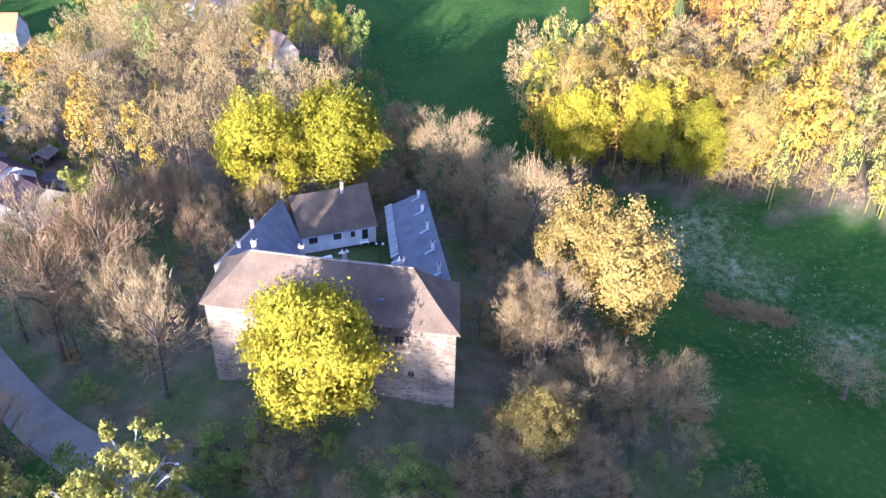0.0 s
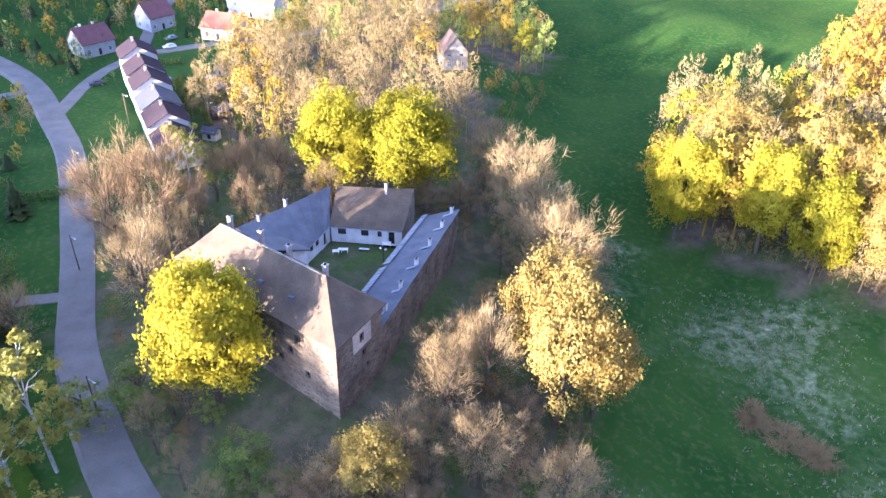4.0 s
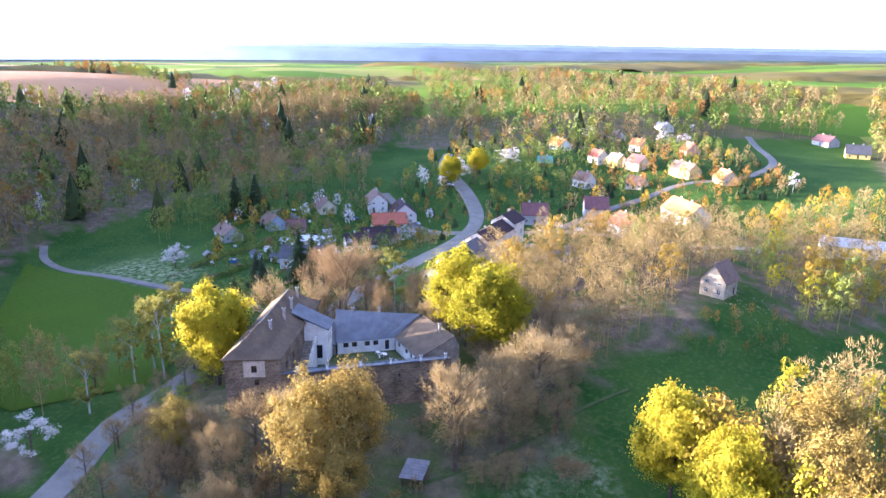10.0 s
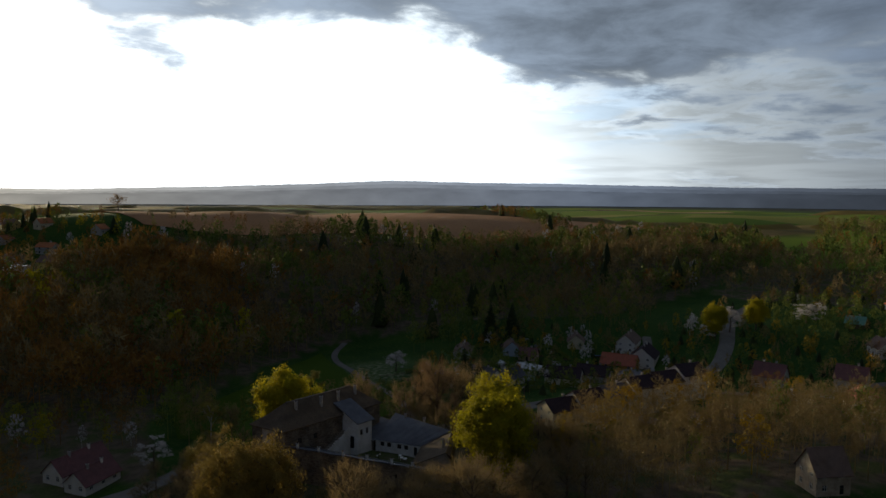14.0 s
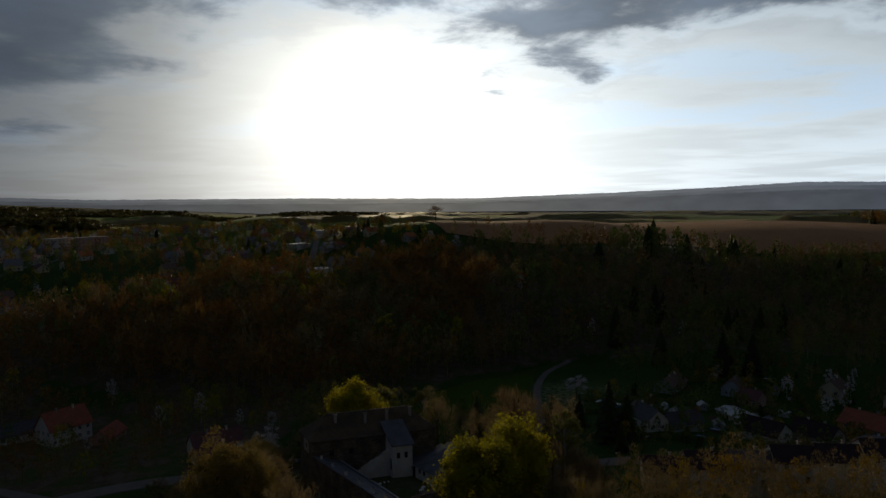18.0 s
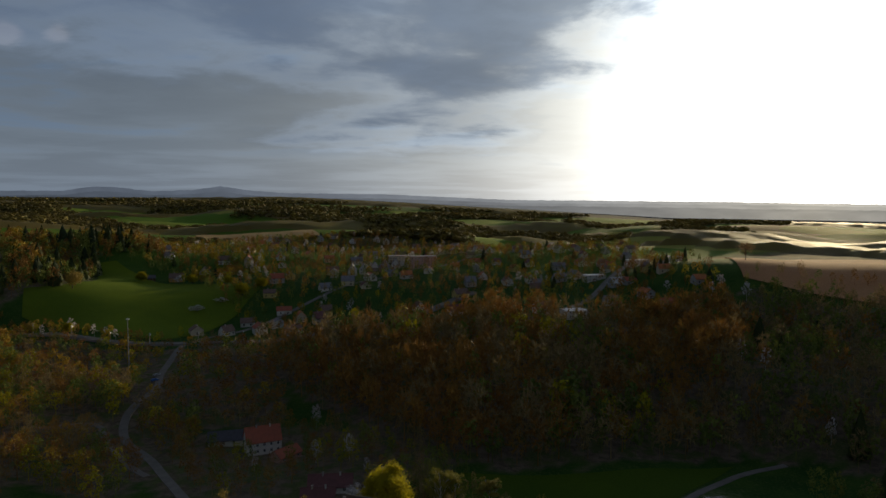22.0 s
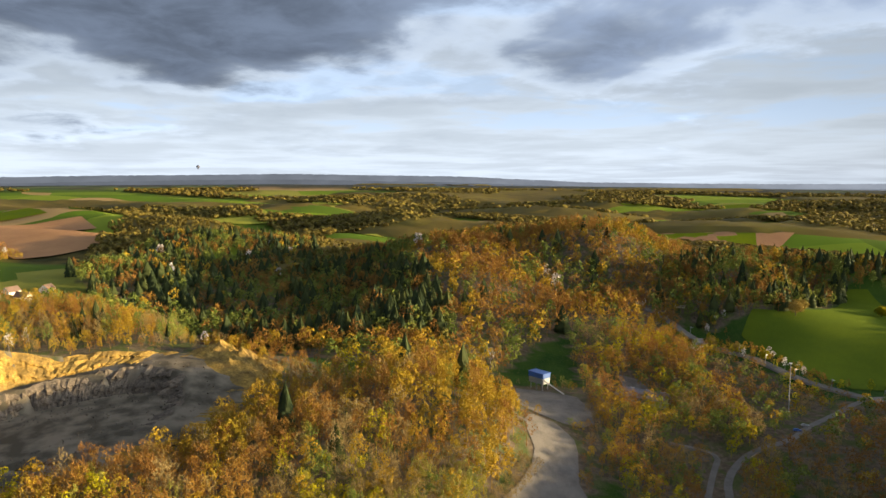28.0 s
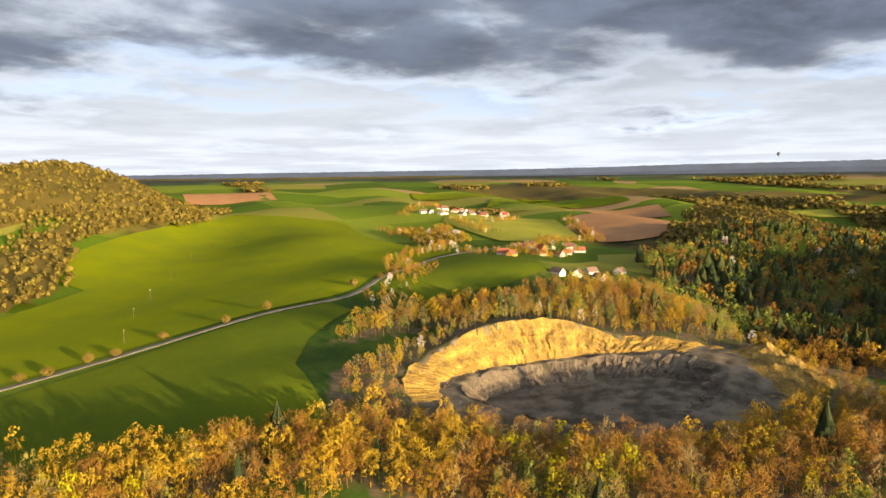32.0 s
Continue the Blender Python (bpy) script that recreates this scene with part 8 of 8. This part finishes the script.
def build_gardens():
    for i, l in enumerate(((-100, 44, -136, 74), (-118, 36, -150, 62), (-132, 100, -166, 120), (-150, 80, -170, 96), (-165, 70, -186, 92), (-186, 84, -200, 66), (-196, 56, -170, 38), (-104, 84, -128, 104), (-78, 106, -96, 92), (-84, 140, -118, 164), (-92, 152, -120, 172), (-128, 176, -142, 168), (-88, 148, -104, 168), (-96, 146, -116, 160), (-72, 138, -92, 158), (-100, 170, -122, 184), (-62, 130, -76, 146))):
        hedge_line(*l, 1.6 + (i % 3) * .3, 300 + i)
    for l in ((-92, 58, -124, 84), (-124, 84, -160, 108), (-108, 30, -140, 56), (-78, 122, -120, 152), (-64, 108, -80, 96), (-200, 126, -224, 118)):
        fence(*l)
    # beds, boxes, tanks, wood stacks and greenhouses in the plots
    rnd = random.Random(44)
    SOIL = surface("garden_soil", (0.10, 0.07, 0.05), (0.07, 0.05, 0.035), 1.0, 8, 0.95, 0.5)
    spots = []
    while len(spots) < 34:
        x, y = rnd.uniform(-205, -104), rnd.uniform(40, 104)
        if within([(-215, 30), (-110, 40), (-92, 90), (-130, 110), (-240, 110)], x, y) and all((x - a) ** 2 + (y - b) ** 2 > 36 for a, b in spots):
            spots.append((x, y))
    for i, (x, y) in enumerate(spots):
        z, a = float(gz(x, y)), rnd.choice([25, 115]) + rnd.uniform(-8, 8)
        if i % 5 < 2:
            t = thing("garden_bed", (x, y, z), "dug vegetable bed edged with weathered boards", "garden bed", a, "garden beds")
            w, d = rnd.uniform(2, 3.4), rnd.uniform(.8, 1.3)
            part("soil", boxed(-w, -d, -.2, w, d, .16), SOIL, t)
            for s in (-1, 1):
                part("board", boxed(-w - .06, s * d - .05, -.2, w + .06, s * d + .05, .26), TIMBER, t)
                part("board", boxed(s * w - .05, -d + .06, -.2, s * w + .05, d - .06, .26), TIMBER, t)
        elif i % 5 == 2:
            t = thing("greenhouse", (x, y, z), "small greenhouse of pale panes in a white frame", "greenhouse", a, "greenhouses")
            for k in range(5):
                for s in (-1, 1):
                    bm = bmesh.new(); tube(bm, (-2 + k, s * 1.2, -.1), (-2 + k, s * 1.2, 1.6), .04, .04, 4); tube(bm, (-2 + k, s * 1.2, 1.6), (-2 + k, 0, 2.3), .04, .04, 4)
                    part("rib", bm, WHITE, t)
            for s in (-1, 1):
                part("pane", ([(-2, s * 1.2, 0), (2, s * 1.2, 0), (2, s * 1.2, 1.6), (-2, s * 1.2, 1.6)], [(0, 1, 2, 3)]), ROOFS["white"], t)
                part("pane", ([(-2, s * 1.2, 1.6), (2, s * 1.2, 1.6), (2, 0, 2.3), (-2, 0, 2.3)], [(0, 1, 2, 3)]), ROOFS["white"], t)
        elif i % 5 == 3:
            t = thing("wood_stack", (x, y, z), "stack of split firewood under a pale sheet", "firewood", a, "wood stacks")
            for k in range(12):
                bm = bmesh.new(); tube(bm, (-1.3 + (k % 6) * .5, -.45, .2 + (k // 6) * .42), (-1.3 + (k % 6) * .5, .45, .2 + (k // 6) * .42), .22, .22, 6)
                part("log", bm, TIMBER, t)
            part("cover_sheet", boxed(-1.7, -.6, .88, 1.6, .6, .94, bevel=.02), ROOFS["white"] if i % 2 else BLUE, t)
        else:
            t = thing("water_tank", (x, y, z), "white plastic water tank in a wire cage", "tank", a, "water tanks")
            part("tank", boxed(-.5, -.5, .15, .5, .5, 1.1, bevel=.08), WHITE, t)
            part("pallet", boxed(-.55, -.55, 0, .55, .55, .14), TIMBER, t)
            for s in (-.52, .52):
                part("cage_bar", boxed(s - .02, -.54, .14, s + .02, -.5, 1.12), STEEL, t)
    # a round garden pool
    x, y = -123, 50
    p = thing("garden_pool", (x, y, float(gz(x, y))), "small blue garden pool with a pale rim", "pool")
    bm = bmesh.new(); tube(bm, (0, 0, -.2), (0, 0, .9), 2.0, 2.0, 24)
    part("pool_wall", bm, BLUE, p)
    bm = bmesh.new(); bmesh.ops.create_circle(bm, cap_ends=True, segments=24, radius=1.95, matrix=Matrix.Translation((0, 0, .75)))
    part("water", bm, glass, p)
    # brush heaps on the meadow, log and old stump on the slope
    for k, (x, y, r) in enumerate(((52.5, 110, 3.6), (57.5, 108, 4.2), (62, 106.5, 3.0), (18, 136, 3.6), (37, 78, 2.4))):
        q, f = twig_cloud(40 + k, 2.2, r, .0, [], 2000, 1.5, .045)
        q[:, 2] = np.abs(q[:, 2]) * .4
        ob = new("brushwood", mesh_from("brushwood", q, f, LEAVES["bare"]))
        ob.location = (x, y, float(gz(x, y)))
        tagged(ob, "grey heap of cut brushwood lying on the meadow", "brushwood", kind="stuff")
    # yard bench and pole lamp
    b = thing("courtyard_bench", (-15.5, 104.6, float(gz(-15.5, 104.6))), "pale wooden bench before the white range", "bench", 20)
    for i in range(3):
        part("slat", boxed(-.9, -.25 + i * .18, .42, .9, -.1 + i * .18, .47), WHITE, b)
    for x in (-.7, .7):
        part("leg", boxed(x - .05, -.22, -.1, x + .05, .22, .42), TIMBER, b)
    for x, y in ((-18.5, 102.0), (-10.5, 92.0)):
        t = thing("courtyard_table", (x, y, float(gz(x, y))), "small pale garden table on the courtyard grass", "table", 15)
        part("tabletop", boxed(-.7, -.4, .7, .7, .4, .76, bevel=.02), WHITE, t)
        for dx in (-.6, .6):
            for dy in (-.3, .3):
                part("leg", boxed(dx - .04, dy - .04, -.1, dx + .04, dy + .04, .7), TIMBER, t)


build_works()
build_cars()
build_gardens()


# ---- ridge with the lone tree ----
def build_ridge():
    tree("brown", -237, -323, 15, 6.5, 0, words="lone spreading tree on the ploughed ridge")
    wood("ridge_hedge", [(-224, -268), (-300, -232), (-304, -242), (-228, -280)], 8, {"brown": 3, "bare": 2, "spruce": .4, "green": 1}, 10, "hedge along the rim of the ploughed field", 31)
    wood("ridge_copse", [(-520, -60), (-560, -52), (-650, -130), (-760, -250), (-800, -330), (-770, -340), (-690, -230), (-590, -130)], 9, {"spruce": .5, "brown": 3, "green": 3, "maple": .3}, 12, "copse behind the ploughed field", 32)
    wood("ridge_bushes", [(-190, -340), (-150, -350), (-120, -330), (-160, -318)], 8, {"brown": 3, "spruce": 1}, 8, "bushes at the town's upper edge", 33)


build_ridge()


# ---- meadow tracks, roadside trees, balloon ----
STRAW = surface("dry_straw", (0.27, 0.25, 0.15), (0.19, 0.19, 0.10), 1.0, 6, 0.9, 0.0)
TRODDEN = surface("trodden_grass", (0.085, 0.10, 0.04), (0.055, 0.085, 0.03), 0.5, 5, 0.95, 0.3)


MEADOW_PATH = [(14, 46), (22, 54), (26, 66), (29, 80), (28, 92), (23, 103), (16, 118), (8, 133), (1, 144), (-4, 156)]
ROADSIDE = [(3.5, 32.5, "blossom", 9, 4.5), (-231, 147, "blossom", 13, 6), (-256, 178, "blossom", 9, 7), (13, 46, "bare", 9, 2.4), (6, 49, "bare", 8, 2.2), (-2, 50.5, "bare", 10, 2.6), (-10, 54, "bare", 9, 2.4),
            (-18, 57, "bare", 11, 2.8), (19, 51, "bare", 8, 3), (-27, 43, "birch", 16, 4), (-12, 38, "birch", 15, 3.6), (-44, 48, "birch", 18, 4.6), (-41, 55, "green", 12, 4.5), (-50, 62, "bare", 15, 4),
            (-22, 36, "bare", 12, 3.4), (-66, 70, "green", 14, 4.6), (-222, 142, "maple", 17, 5.5), (-236, 158, "maple", 15, 5), (-30, 56, "green", 8, 4.2), (-24, 61, "green", 9, 4.6), (-3, 58, "green", 6, 3.4)]


def build_meadow():
    ribbon("path_meadow", MEADOW_PATH, 0.9, TRODDEN, 0.04, "faint trodden path across the meadow", "path", 2)
    for k, (x, y, kind, h, s) in enumerate(ROADSIDE):
        tree(kind, x, y, h, s, k % 2)
    rs = np.random.RandomState(9)
    # tussocks of dry grass on the meadow's pale patches
    x, y = [], []
    for cx, cy, r, n in ((47, 127, 9, 420), (56, 134, 7, 220), (62, 118, 8, 200), (19, 137, 5, 160), (66, 98, 10, 240), (36, 80, 4, 90), (-35, 200, 14, 160)):
        x.append(rs.normal(cx, r * .8, n)); y.append(rs.normal(cy, r * .6, n))
    x, y = np.concatenate(x), np.concatenate(y)
    n = len(x) * 3
    x, y = np.repeat(x, 3) + rs.normal(0, .25, n), np.repeat(y, 3) + rs.normal(0, .25, n)
    c = np.stack([x, y, gz(x, y) + .02], 1)
    a = np.stack([rs.normal(0, .5, n), rs.normal(0, .5, n), np.ones(n)], 1) * rs.uniform(.2, .45, (n, 1))
    b = np.stack([rs.normal(size=n), rs.normal(size=n), np.zeros(n)], 1); b /= np.linalg.norm(b, axis=1)[:, None] * 8
    q = np.stack([c - b, c + b, c + a], 1).reshape(-1, 3)
    tagged(new("dry_grass", mesh_from("dry_grass", q, np.arange(n * 3).reshape(-1, 3), STRAW)), "pale tussocks of last year's grass", "grass", kind="stuff")
    # far hot-air balloon
    bl = thing("hot_air_balloon", (4400, 90, 236), "tiny dark hot-air balloon far off in the sky", "balloon")
    bm = bmesh.new()
    bmesh.ops.create_uvsphere(bm, u_segments=20, v_segments=14, radius=10)
    for v in bm.verts:
        if v.co.z < 0:
            v.co.x *= 1 + v.co.z * .045; v.co.y *= 1 + v.co.z * .045; v.co.z *= 1.35
    part("envelope", bm, ROOFS["dark"], bl)
    part("basket", boxed(-1.2, -1.2, -20, 1.2, 1.2, -18, bevel=.1), TIMBER, bl)
    for dx in (-1, 1):
        for dy in (-1, 1):
            bm = bmesh.new(); tube(bm, (dx, dy, -18), (dx * 2.5, dy * 2.5, -12), .06, .06, 4)
            part("rope", bm, TIMBER, bl)


build_meadow()
